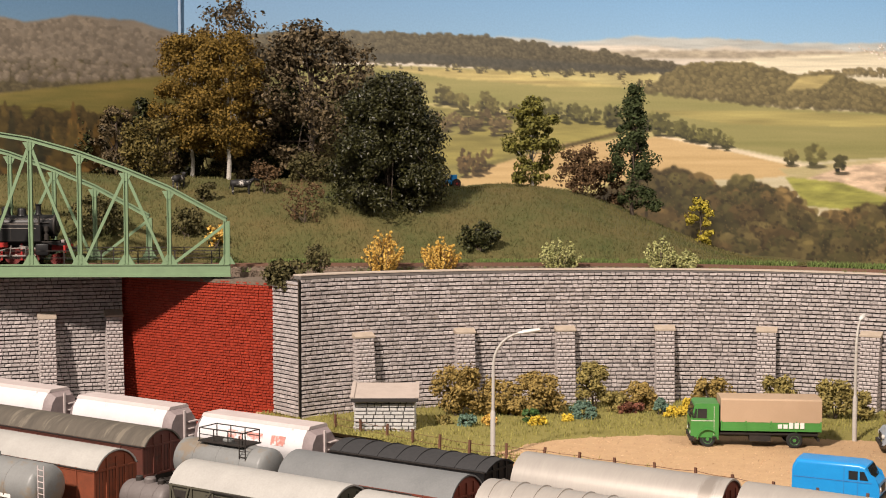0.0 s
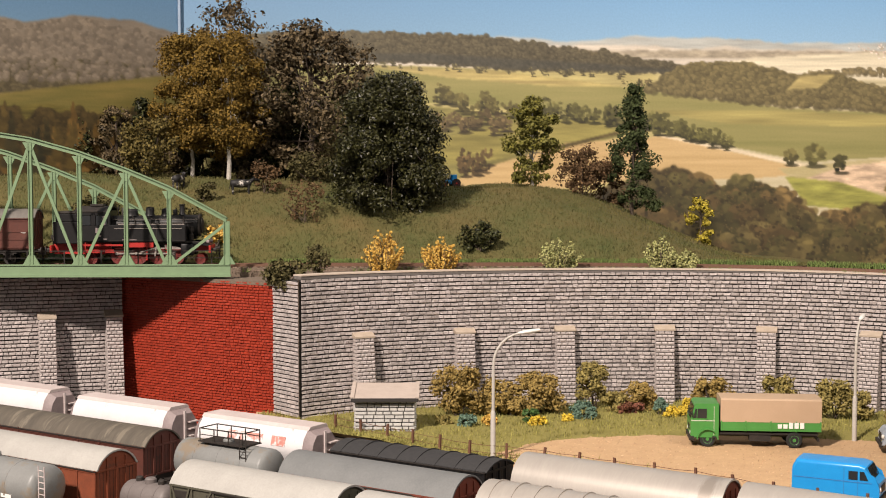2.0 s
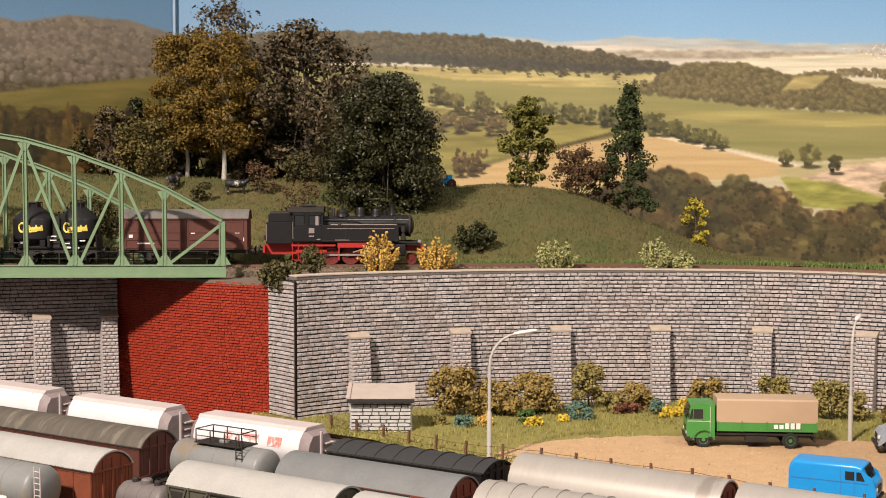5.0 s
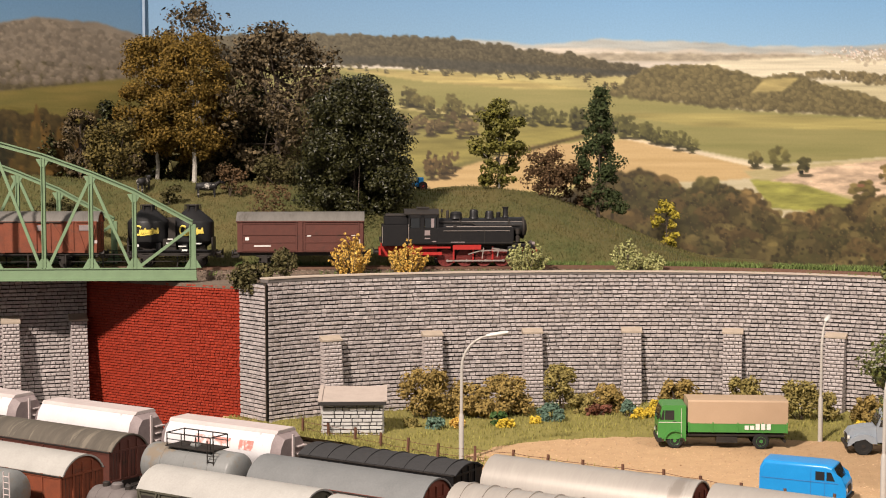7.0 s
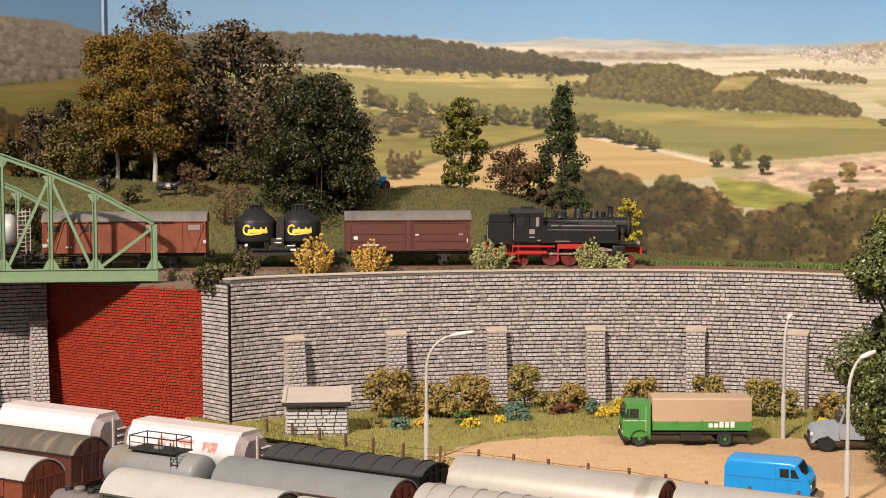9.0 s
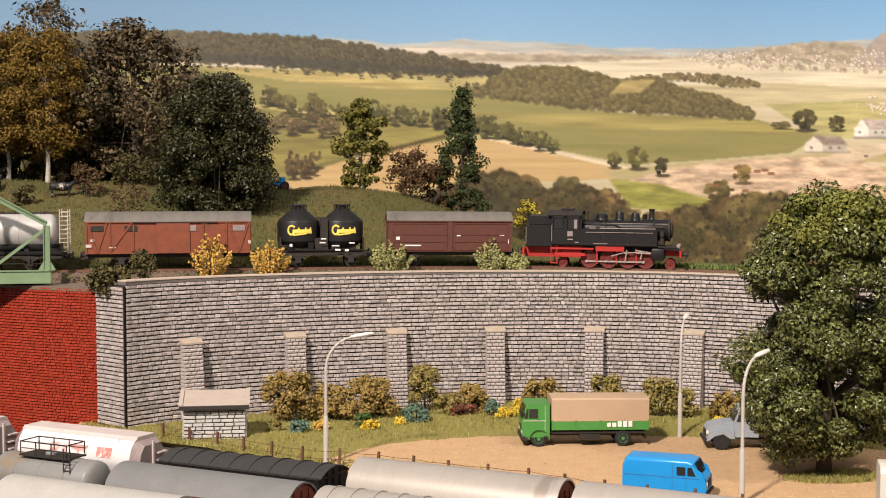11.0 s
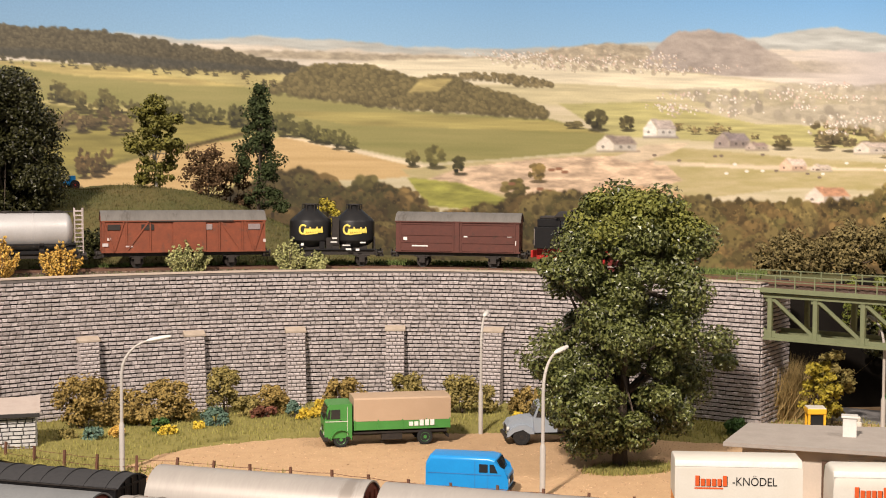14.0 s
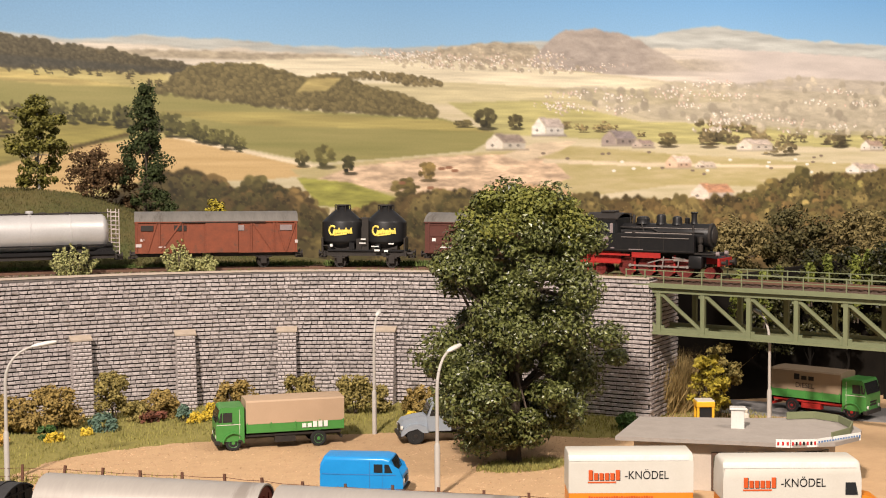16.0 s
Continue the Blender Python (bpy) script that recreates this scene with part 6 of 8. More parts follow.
def bush(label, x, y, z, w, h, leafs, seed, n=1100, leaf=0.16, clumps=22, name="bush", depth=0.7, stems=5, group=""):
    rng = np.random.default_rng(seed)
    t = thing(name, label, "bush", P(x, y, z), group=group)
    cl = []
    for k in range(clumps):
        f, a = rng.random() ** 0.8, rng.random() * 6.283
        r = w / 2 * (rng.random() ** 0.5) * math.sqrt(max(0.05, 1 - (1.7 * f - 0.8) ** 2 * 0.8)) * 0.85
        s = (w + h) * 0.075 * (0.6 + 0.8 * rng.random())
        cl.append((r * math.cos(a), r * math.sin(a) * depth, 0.12 * h + 0.8 * h * f, s, s, max(6, int(n / clumps))))
    for k in range(stems):
        c = cl[int(rng.integers(0, len(cl)))]
        part("stem", bar(bmesh.new(), (rng.normal() * 0.15, rng.normal() * 0.15, -0.15), (c[0], c[1], c[2]), 0.06, 5, 0.03), M_BARK, t)
    part("foliage", leaf_mesh("foliage", cl, leaf, leafs, rng), leafs, t)
    return t


def spray_bush(label, x, y, z, w, h, leafs, seed, sprays=48, leaf=0.11):
    """A flowering bush: thin shoots that fan out from the foot, set with small blossoms."""
    rng = np.random.default_rng(seed)
    t = thing("bush", label, "bush", P(x, y, z))
    cl, tw = [], bmesh.new()
    for k in range(sprays):
        a, tip = rng.random() * 6.283, rng.random() ** 0.6
        end = np.array((w * 0.52 * tip * math.cos(a), w * 0.36 * tip * math.sin(a), h * (1.02 - 0.55 * tip * tip) * rng.uniform(0.75, 1.08)))
        foot = np.array((end[0] * 0.25, end[1] * 0.25, -0.15))
        bend = (foot + end) / 2 + rng.normal(size=3) * 0.06 * w
        bar(tw, foot, bend, 0.035, 4, 0.028)
        bar(tw, bend, end, 0.028, 4, 0.012)
        for q in np.linspace(0.2, 1.0, 9):
            p = foot * (1 - q) ** 2 + 2 * bend * q * (1 - q) + end * q * q + rng.normal(size=3) * 0.05
            r = 0.2 * (1.25 - 0.6 * q)
            cl.append((*p, r, r, 9))
    part("twig", tw, M_BARK, t)
    part("blossom", leaf_mesh("blossom", cl, leaf, leafs, rng), leafs, t)
    return t


def plants():
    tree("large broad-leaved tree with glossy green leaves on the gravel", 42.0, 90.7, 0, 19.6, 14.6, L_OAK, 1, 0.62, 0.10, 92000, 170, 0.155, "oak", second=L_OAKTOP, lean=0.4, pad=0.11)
    # on the hill
    hz = hill_height
    tree("dense dark evergreen tree on the meadow slope", -0.3, 140, hz(-0.3, 140) - 0.3, 13.0, 11.7, L_EVERGREEN, 2, 0.22, 0.03, 56000, 230, 0.165, "bell", pad=0.14)
    tree("tall birch with rust-gold autumn leaves beside grazing cows", -17.9, 150, hz(-17.9, 150), 15.8, 9.2, L_AUTUMN, 3, 0.28, 0.2, 30000, 110, 0.15, "oak", M_BIRCHBARK)
    tree("birch with rust-gold autumn leaves", -22.0, 151, hz(-22, 151), 15.6, 8.0, L_AUTUMN, 4, 0.24, 0.2, 24000, 100, 0.15, "oak", M_BIRCHBARK)
    tree("tall sparse dark tree behind the birches", -19.0, 157, hz(-19, 157), 20.6, 8.5, L_TWIG, 5, 0.25, 0.45, 2600, 70, 0.24, "round", pad=0.2)
    tree("large dark sparse-leaved tree on the hilltop", -8.9, 154, hz(-8.9, 154), 17.2, 15.0, L_TWIG, 6, 0.3, 0.04, 12500, 150, 0.25, "round", pad=0.13)
    tree("dark sparse-leaved tree on the hilltop", -12.5, 157, hz(-12, 157), 11.0, 9.0, L_DARK, 7, 0.3, 0.05, 5000, 60, 0.22, "round")
    tree("slender pale-green birch on the hill crest", 15.2, 148, hz(15.2, 148), 9.3, 5.6, L_BIRCH, 8, 0.16, 0.06, 8000, 70, 0.19, "column", M_BIRCHBARK)
    tree("dark green slender conifer at the hill foot", 26.0, 147, hz(26, 147) - 0.2, 13.9, 7.2, L_CONIFER, 9, 0.22, 0.08, 8500, 60, 0.17, "cone", pad=0.14)
    bush("rust-brown bush on the hill crest", 20.6, 147.5, hz(20.6, 147.5) - 0.4, 6.6, 5.6, L_RUST, 10, 2600, 0.18, 40)
    bush("rust-brown bush beside the conifer", 23.6, 150, hz(23.6, 150) - 1.0, 5.6, 5.6, L_RUST, 11, 1800, 0.18, 30)
    tree("bright yellow-green shrub at the hill foot", 33.0, 145, hz(33, 145) - 0.6, 5.6, 3.1, L_YELLOWGREEN, 12, 0.1, 0.05, 2200, 34, 0.17, "column", name="shrub", cat="bush")
    bush("bushy brown-gold tree below the birches", -26.2, 148, hz(-26, 148) - 0.5, 7.2, 6.8, L_GOLDOLIVE, 13, 3200, 0.18, 44)
    # the last two are added to stand for deep shade between the birch trunks
    for i, (x, y, h, w) in enumerate(((-31, 155, 8, 5), (-35.5, 156, 7, 5), (-40.5, 156, 8.5, 5.5), (-45, 155, 7.5, 5), (-49, 154, 8, 6), (-28.3, 156, 9, 4.6), (-24.5, 157, 7.5, 6), (-14, 158, 7, 7), (-4, 158, 7.5, 6), (-17.5, 155.5, 6, 7), (-21.5, 155.5, 6, 6))):
        tree("dark conifer filling the shady tree line", x, y, hz(x, y) - 0.5, h, w, L_DARK if i % 3 else L_TWIG, 20 + i, 0.2, 0.08, 3000, 46, 0.2, "cone" if i % 2 else "round")
    bush("bare reddish twiggy bush on the meadow", -8.6, 136, hz(-8.6, 136) - 0.1, 4.8, 4.2, L_RUST, 31, 700, 0.14, 30)
    bush("reddish-brown shrub on the meadow", -13.3, 143, hz(-13.3, 143) - 0.1, 3.8, 3.3, L_RUST, 32, 800, 0.15, 26)
    bush("olive bush at the edge of the trees", -8.6, 147, hz(-8.6, 147) - 0.1, 6.0, 3.2, L_OLIVE, 33, 1400, 0.17, 30)
    bush("dark rounded bush below the evergreen tree", 8.4, 131.8, hz(8.4, 131.8) - 0.1, 4.2, 2.8, L_DARK, 34, 1500, 0.16, 30)
    bush("green bush beyond the arched bridge", -28.6, 133.5, hz(-28.6, 133.5) - 0.2, 6.5, 4.2, L_OLIVE, 35, 1500, 0.17, 30)
    bush("green bush beyond the arched bridge", -20.0, 133.5, hz(-20, 133.5) - 0.2, 5.0, 3.0, L_OLIVE, 36, 1100, 0.17, 26)
    bush("yellow flowering bush beyond the arched bridge", -17.0, 132.0, hz(-17, 132) - 0.1, 2.4, 2.4, L_FORSYTHIA, 37, 600, 0.15, 18)
    bush("green bush by the grazing cows", -19.0, 140, hz(-19, 140) - 0.2, 3.0, 2.2, L_OLIVE, 38, 600, 0.16, 18)
    # along the coping of the wall
    spray_bush("yellow flowering bush on the wall top", -0.75, 123.4, 12.0, 3.9, 3.6, L_FORSYTHIA, 41)
    spray_bush("yellow flowering bush on the wall top", 4.4, 123.6, 12.0, 4.2, 2.9, L_FORSYTHIA, 42)
    spray_bush("pale flowering green bush on the wall top", 15.3, 124.0, 12.0, 4.4, 2.9, L_PALE, 43)
    spray_bush("pale flowering green bush on the wall top", 24.6, 124.0, 12.0, 3.2, 3.0, L_PALE, 44)
    spray_bush("pale low green bush on the wall top", 27.0, 123.9, 12.0, 2.6, 1.8, L_PALE, 45)
    bush("olive bush hanging over the wall corner", -9.3, 118.3, 11.1, 4.7, 2.3, L_OLIVE, 46, 1500, 0.17, 30)
    bush("tall olive bush at the wall corner", -6.6, 119.6, 11.5, 2.3, 3.2, L_OLIVE, 47, 800, 0.16, 22)
    rng = np.random.default_rng(77)
    tuft = []
    for k in range(15000):
        s = 133 + 86 * rng.random()
        o = rng.uniform(1.9, 3.4) if rng.random() < 0.93 else rng.uniform(-2.3, -1.8)
        x, y, h = TRACK.at(s, o)
        if noise.noise((x * 0.35, y * 0.35, 4)) < -0.12:
            continue
        tuft.append((x, y, TOP + (0.05 if o > 0 else -0.3)))
    g = thing("grass_verge", "fresh green grass verge beside the track", "grass", kind="stuff")
    part("verge_blades", blades(tuft, 0.5, 0.06, rng, M_VERGE), M_VERGE, g, kind="stuff")
    # at the foot of the wall
    for i, (x, y, w, h, m, what) in enumerate(WALL_BUSHES):
        bush(what + " at the foot of the wall", x, y, 0.1, w, h, m, 60 + i, int(420 * w * h ** 0.5), 0.15, int(12 + 6 * w), group="bushes along the wall")
    # below and beyond the plate bridge
    tree("small golden-green tree below the plate bridge", 63.6, 98.2, 0, 5.6, 3.3, L_YELLOWGREEN, 91, 0.12, 0.1, 2400, 34, 0.17, "round")
    tree("small olive tree below the plate bridge", 66.4, 100.5, 0, 6.0, 3.2, L_BROWNGREEN, 92, 0.12, 0.1, 2200, 34, 0.17, "round")
    rd = [(61.8 + 3.4 * rng.random(), 102.5 + 2.2 * rng.random() , 0) for k in range(1500)]
    g = thing("dry_reeds", "tall dry yellow reeds beside the bridge pier", "reeds", kind="stuff")
    part("reed_blades", blades(rd, 4.6, 0.05, rng, L_REED), L_REED, g, kind="stuff")
    for i, (x, y, h, w) in enumerate(((78, 112, 7.5, 5), (83, 109, 9.0, 5), (88, 106, 8.5, 5), (93.5, 103, 10.5, 6), (100, 99, 10, 6), (107, 95, 11, 6), (74, 117, 6, 5))):
        tree("brown-olive tree behind the plate bridge", x, y + 2.5, 10.0, h * 0.78, w * 1.5, L_OLIVE if i % 3 == 1 else L_THICKET, 100 + i, 0.2, 0.02, 5200, 60, 0.19, "round")
    # ivy and dark growth over the boards
    ivy = Line([(70, 106.2), (76, 104.9), (96, 98.9), (116, 91.5)])
    rng = np.random.default_rng(33)
    for i in range(17):
        x, y, h = ivy.at(1.5 + i * 2.1 + rng.normal() * 0.5, -2.4 if i % 2 else -0.3)
        top = float(np.interp(x, [70, 78, 87, 96], [11.4, 12.6, 14.2, 15.4]))
        long = rng.uniform(2.5, 6.5)
        bush("yellow-green ivy trailing over dark boards", x, y, top - long, rng.uniform(0.9, 1.7), long + 0.5, L_IVY, 120 + i, 620, 0.15, 30, name="ivy", depth=0.4)
    for i in range(10):
        x, y, h = ivy.at(5 + i * 3.6, -0.9)
        top = float(np.interp(x, [70, 78, 87, 96], [11.8, 13.2, 15.2, 16.8]))
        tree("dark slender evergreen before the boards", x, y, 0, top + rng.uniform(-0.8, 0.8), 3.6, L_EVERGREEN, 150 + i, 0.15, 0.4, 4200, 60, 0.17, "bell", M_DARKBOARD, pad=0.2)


M_VERGE = mat("verge_grass", (0.15, 0.19, 0.05), (0.09, 0.135, 0.035), 40, 0.9, 0.0, 300, rnd=0.35)
WALL_BUSHES = [
    (5.6, 115.5, 4.6, 4.4, L_BROWN, "golden-brown bush"), (8.6, 116.4, 4.4, 3.0, L_BROWN, "golden-brown bush"), (12.6, 116.6, 5.0, 3.6, L_BROWN, "golden-brown bush"),
    (10.2, 115.4, 3.2, 1.8, L_BROWN, "low golden-brown bush"), (17.6, 118.6, 2.8, 4.4, L_BROWNGREEN, "upright olive bush"), (19.4, 117.2, 2.6, 1.8, L_BROWNGREEN, "low olive bush"),
    (21.4, 117.8, 3.6, 2.6, L_BROWN, "golden-brown bush"), (20.6, 116.4, 2.6, 1.1, L_RED, "low reddish plant"), (23.2, 115.9, 1.4, 1.6, L_TEAL, "blue-green plant"),
    (16.2, 114.0, 2.6, 1.6, L_TEAL, "blue-green leafy plant"), (25.6, 115.4, 2.8, 1.5, L_BLOOM, "yellow flowering plant"), (23.9, 114.8, 1.6, 0.9, L_BLOOM, "yellow flowering plant"),
    (28.0, 117.5, 3.8, 3.0, L_BROWN, "golden-brown bush"), (33.4, 117.0, 4.0, 3.2, L_BROWNGREEN, "olive bush"), (37.4, 113.0, 3.6, 3.4, L_BROWNGREEN, "olive bush"),
    (39.2, 112.4, 2.8, 2.6, L_BROWNGREEN, "olive bush"), (12.0, 111.4, 1.7, 0.8, L_BLOOM, "low yellow flowering plant"), (6.2, 111.0, 2.0, 1.1, L_TEAL, "grey-green plant"),
    (8.0, 111.4, 1.3, 1.0, L_FORSYTHIA, "orange flowering plant"), (11.6, 112.8, 1.5, 1.2, L_GREEN, "dark green plant"), (42.6, 111.2, 3.4, 2.4, L_BROWN, "golden-brown bush"),
    (4.2, 111.6, 1.6, 0.9, L_BROWNGREEN, "low olive plant"), (45.5, 108.0, 3.0, 2.2, L_BROWNGREEN, "olive bush"), (14.6, 112.6, 1.2, 0.8, L_BLOOM, "yellow flowering plant"),
    (52.0, 100.8, 2.4, 1.6, L_GREEN, "low green bush"), (55.5, 97.6, 2.4, 1.4, L_GREEN, "low green bush"), (40.8, 108.4, 1.3, 0.9, L_BLOOM, "yellow flowering plant")]
plants()


# ---- road vehicles; x runs along them with the front at +x, z from the ground ----
def wheel(owner, x, y, r, rim, w=0.28):
    side = 1 if y > 0 else -1
    ob = part("wheel", lathe(bmesh.new(), [(r * 0.5, -w / 2), (r * 0.92, -w / 2), (r, -w / 2 + 0.05), (r, w / 2 - 0.05), (r * 0.92, w / 2), (r * 0.5, w / 2)], 18, "y"), M_TYRE, owner, "black rubber tyre")
    ob.matrix_basis = P(x, y, r)
    part("rim", lathe(bmesh.new(), [(0.02, side * (w / 2 + 0.03)), (r * 0.2, side * (w / 2 + 0.03)), (r * 0.25, side * (w / 2 - 0.04)), (r * 0.5, side * (w / 2 - 0.02)), (r * 0.58, side * (w / 2 + 0.015)), (r * 0.6, side * (w / 2 - 0.05))], 16, "y"), rim, ob)
    return ob


def pane(owner, x0, x1, y, z0, z1, name="window"):
    return part(name, boxes((x0, x1, y - 0.015, y + 0.015, z0, z1), bevel=0.01), M_GLASS, owner)


def emblem_bars(owner, x0, x1, y, z, h, material, n, seed, name="emblem"):
    """A word mark that is not spelled out: a row of upright blocks of its size and colour."""
    rng = np.random.default_rng(seed)
    w = (x1 - x0) / n
    for k in range(n):
        hh = h * (1.0 if k == 0 or rng.random() < 0.25 else 0.7)
        part(name, boxes((x0 + k * w, x0 + (k + 0.74) * w, y - 0.012, y + 0.012, z, z + hh)), material, owner)


def cab_over(owner, x0, x1, w, z0, z1, paint, slope=0.3):
    """A cab-over driver's cab with windscreen and side windows."""
    prof = [(x0, z0), (x1 - 0.02, z0), (x1, z0 + 0.5), (x1, z0 + (z1 - z0) * 0.5), (x1 - slope, z1 - 0.12), (x1 - slope - 0.15, z1), (x0, z1)]
    c = part("cab", extrude(bmesh.new(), prof, "y", -w / 2, w / 2), paint, owner)
    zc = z0 + (z1 - z0) * 0.53
    for y in (-w / 2 - 0.012, w / 2 + 0.012):
        part("window", extrude(bmesh.new(), [(x0 + 0.92, zc + 0.1), (x1 - 0.5, zc + 0.1), (x1 - slope - 0.24, z1 - 0.4), (x0 + 0.92, z1 - 0.4)], "y", y - 0.012, y + 0.012), M_GLASS, c)
        part("quarter_window", extrude(bmesh.new(), [(x1 - 0.44, zc + 0.1), (x1 - 0.2, zc + 0.1), (x1 - slope - 0.06, z1 - 0.4), (x1 - slope - 0.18, z1 - 0.4)], "y", y - 0.012, y + 0.012), M_GLASS, c)
        part("door_handle", boxes((x0 + 0.8, x0 + 1.0, y - 0.03, y + 0.03, zc - 0.05, zc)), M_SOOT, c)
        part("cab_step", boxes((x0 + 0.2, x0 + 0.5, y - 0.05, y + 0.05, z0 - 0.05, z0 + 0.1)), M_SOOT, c)
        part("mirror", boxes((x1 - 0.15, x1 - 0.08, y * 1.07 - 0.06, y * 1.07 + 0.06, zc + 0.2, zc + 0.62), bevel=0.02), M_SOOT, c)
        part("door_line", boxes((x0 + 0.35, x0 + 0.38, y - 0.008, y + 0.008, z0 + 0.2, z1 - 0.2), (x0 + 0.3, x1 - 0.05, y - 0.012, y + 0.012, zc - 0.12, zc - 0.07)), M_CREAM, c)
    s = bmesh.new()
    d = Vector((-slope, 0, (z1 - 0.12) - zc))
    flat_bar(s, Vector((x1 + 0.01, 0, zc + 0.1)), Vector((x1 + 0.01, 0, zc)) + d * 0.92, w - 0.3, 0.03, up=Vector((d.z, 0, slope)).normalized())
    part("windscreen", s, M_GLASS, c)
    part("bumper", boxes((x1 - 0.3, x1 + 0.1, -w / 2 - 0.02, w / 2 + 0.02, z0 - 0.25, z0 + 0.12), bevel=0.04), M_SOOT, c)
    for y in (-w / 2 + 0.35, w / 2 - 0.35):
        part("headlight", lathe(bmesh.new(), [(0.15, x1 - 0.02), (0.15, x1 + 0.03), (0.02, x1 + 0.05)], 12, "x", (0, y, z0 + 0.35)), M_LAMPGLASS, c)
    part("grille", boxes((x1 - 0.01, x1 + 0.025, -0.6, 0.6, z0 + 0.45, z0 + 0.62), (x1 - 0.01, x1 + 0.025, -0.6, 0.6, z0 + 0.7, z0 + 0.85)), M_SOOT, c)
    return c


def tilt_truck(label, m, paint, tarp, frame_mat, rim, L=9.8, cab_red=False):
    """A two-axle lorry with a canvas tilt over a drop-side bed."""
    t = thing("truck", label, "truck", m)
    w = 2.85
    part("chassis", boxes((-L / 2 + 0.2, L / 2 - 0.5, -0.55, 0.55, 0.75, 1.05), (-1.6, 0.2, -1.3, -0.7, 0.5, 0.95), (-1.2, 0.4, 0.7, 1.3, 0.5, 0.95), (-L / 2, -L / 2 + 0.15, -1.3, 1.3, 0.55, 0.75), (-L / 2 + 0.1, L / 2 - 2.3, -1.25, 1.25, 1.0, 1.15)), frame_mat, t)
    cab_over(t, L / 2 - 2.15, L / 2, w - 0.05, 0.75, 3.38, paint)
    bx0, bx1 = -L / 2 - 0.1, L / 2 - 2.3
    bed = boxes((bx0, bx1, -w / 2, w / 2, 1.3, 2.1), bevel=0.02)
    for k in range(5):
        x = bx0 + (bx1 - bx0) * (k + 0.0) / 4
        x = min(max(x, bx0 + 0.05), bx1 - 0.05)
        box(bed, x - 0.05, x + 0.05, -w / 2 - 0.04, w / 2 + 0.04, 1.3, 2.1)
    part("bed", bed, paint, t)
    prof = [(-w / 2 - 0.02, 2.0), (-w / 2 - 0.02, 3.68), (-w / 2 + 0.1, 3.8), (0, 3.86), (w / 2 - 0.1, 3.8), (w / 2 + 0.02, 3.68), (w / 2 + 0.02, 2.0)]
    part("tilt", extrude(bmesh.new(), prof, "x", bx0 - 0.02, bx1 + 0.02), tarp, t)
    for x in (L / 2 - 1.3, -L / 2 + 1.9):
        for y in (-1.22, 1.22):
            wheel(t, x, y, 0.62, rim)
    for y in (-w / 2, w / 2):
        arch = bmesh.new()
        n = 8
        for k in range(n):
            a, b = math.pi * k / n, math.pi * (k + 1) / n
            flat_bar(arch, (L / 2 - 1.3 + 0.8 * math.cos(a), y, 0.62 + 0.8 * math.sin(a)), (L / 2 - 1.3 + 0.8 * math.cos(b), y, 0.62 + 0.8 * math.sin(b)), 0.08, 0.3, up=(0, 1, 0))
        part("mudguard", arch, paint, t)
    return t


def panel_van():
    t = thing("van", "bright blue panel van parked on the gravel", "van", P(28.85, 86.2, 0, -30))
    L, w = 5.5, 2.35
    side = [(-L / 2, 0.45), (-L / 2 + 0.02, 2.3), (-L / 2 + 0.25, 2.72), (1.5, 2.74), (1.95, 2.62), (2.32, 1.85), (L / 2, 1.62), (L / 2 + 0.03, 0.9), (L / 2 - 0.05, 0.45)]
    bm = extrude(bmesh.new(), side, "y", -w / 2, w / 2)
    bmesh.ops.bevel(bm, geom=[e for e in bm.edges if abs(e.verts[0].co.y - e.verts[1].co.y) < 0.01 and min(e.verts[0].co.z, e.verts[1].co.z) > 1.2], offset=0.24, segments=5, affect="EDGES", profile=0.5)
    body = part("body", bm, M_VANBLUE, t)
    for y in (-w / 2 - 0.008, w / 2 + 0.008):
        part("window", extrude(bmesh.new(), [(0.85, 1.75), (1.42, 1.75), (1.42, 2.3), (0.85, 2.3)], "y", y - 0.015, y + 0.015), M_GLASS, body)
        part("window", extrude(bmesh.new(), [(1.55, 1.75), (2.08, 1.75), (1.82, 2.3), (1.55, 2.3)], "y", y - 0.015, y + 0.015), M_GLASS, body)
        part("seam", boxes((0.55, 0.58, y - 0.01, y + 0.01, 0.6, 2.5), (-2.6, 2.3, y - 0.012, y + 0.012, 1.58, 1.62), (1.42, 1.44, y - 0.01, y + 0.01, 0.7, 1.7)), M_SIGNBLUE, body)
    s = bmesh.new()
    a, b = Vector((2.35, 0, 1.86)), Vector((2.0, 0, 2.56))
    d = (b - a).normalized()
    for y in (-0.52, 0.52):
        flat_bar(s, a + Vector((0, y, 0)), b + Vector((0, y, 0)), 0.92, 0.04, up=(d.z, 0, -d.x))
    part("windscreen", s, M_GLASS, body)
    part("bumper", boxes((L / 2 - 0.1, L / 2 + 0.14, -w / 2 - 0.02, w / 2 + 0.02, 0.5, 0.72), bevel=0.04), M_SOOT, body)
    part("grille", boxes((L / 2 + 0.0, L / 2 + 0.06, -0.55, 0.55, 0.95, 1.4)), M_SOOT, body)
    for y in (-0.85, 0.85):
        part("headlight", lathe(bmesh.new(), [(0.16, L / 2), (0.16, L / 2 + 0.06), (0.02, L / 2 + 0.09)], 12, "x", (0, y, 1.2)), M_LAMPGLASS, body)
    for x in (1.75, -1.65):
        for y in (-1.0, 1.0):
            wheel(t, x, y, 0.42, M_SOOT, 0.25)


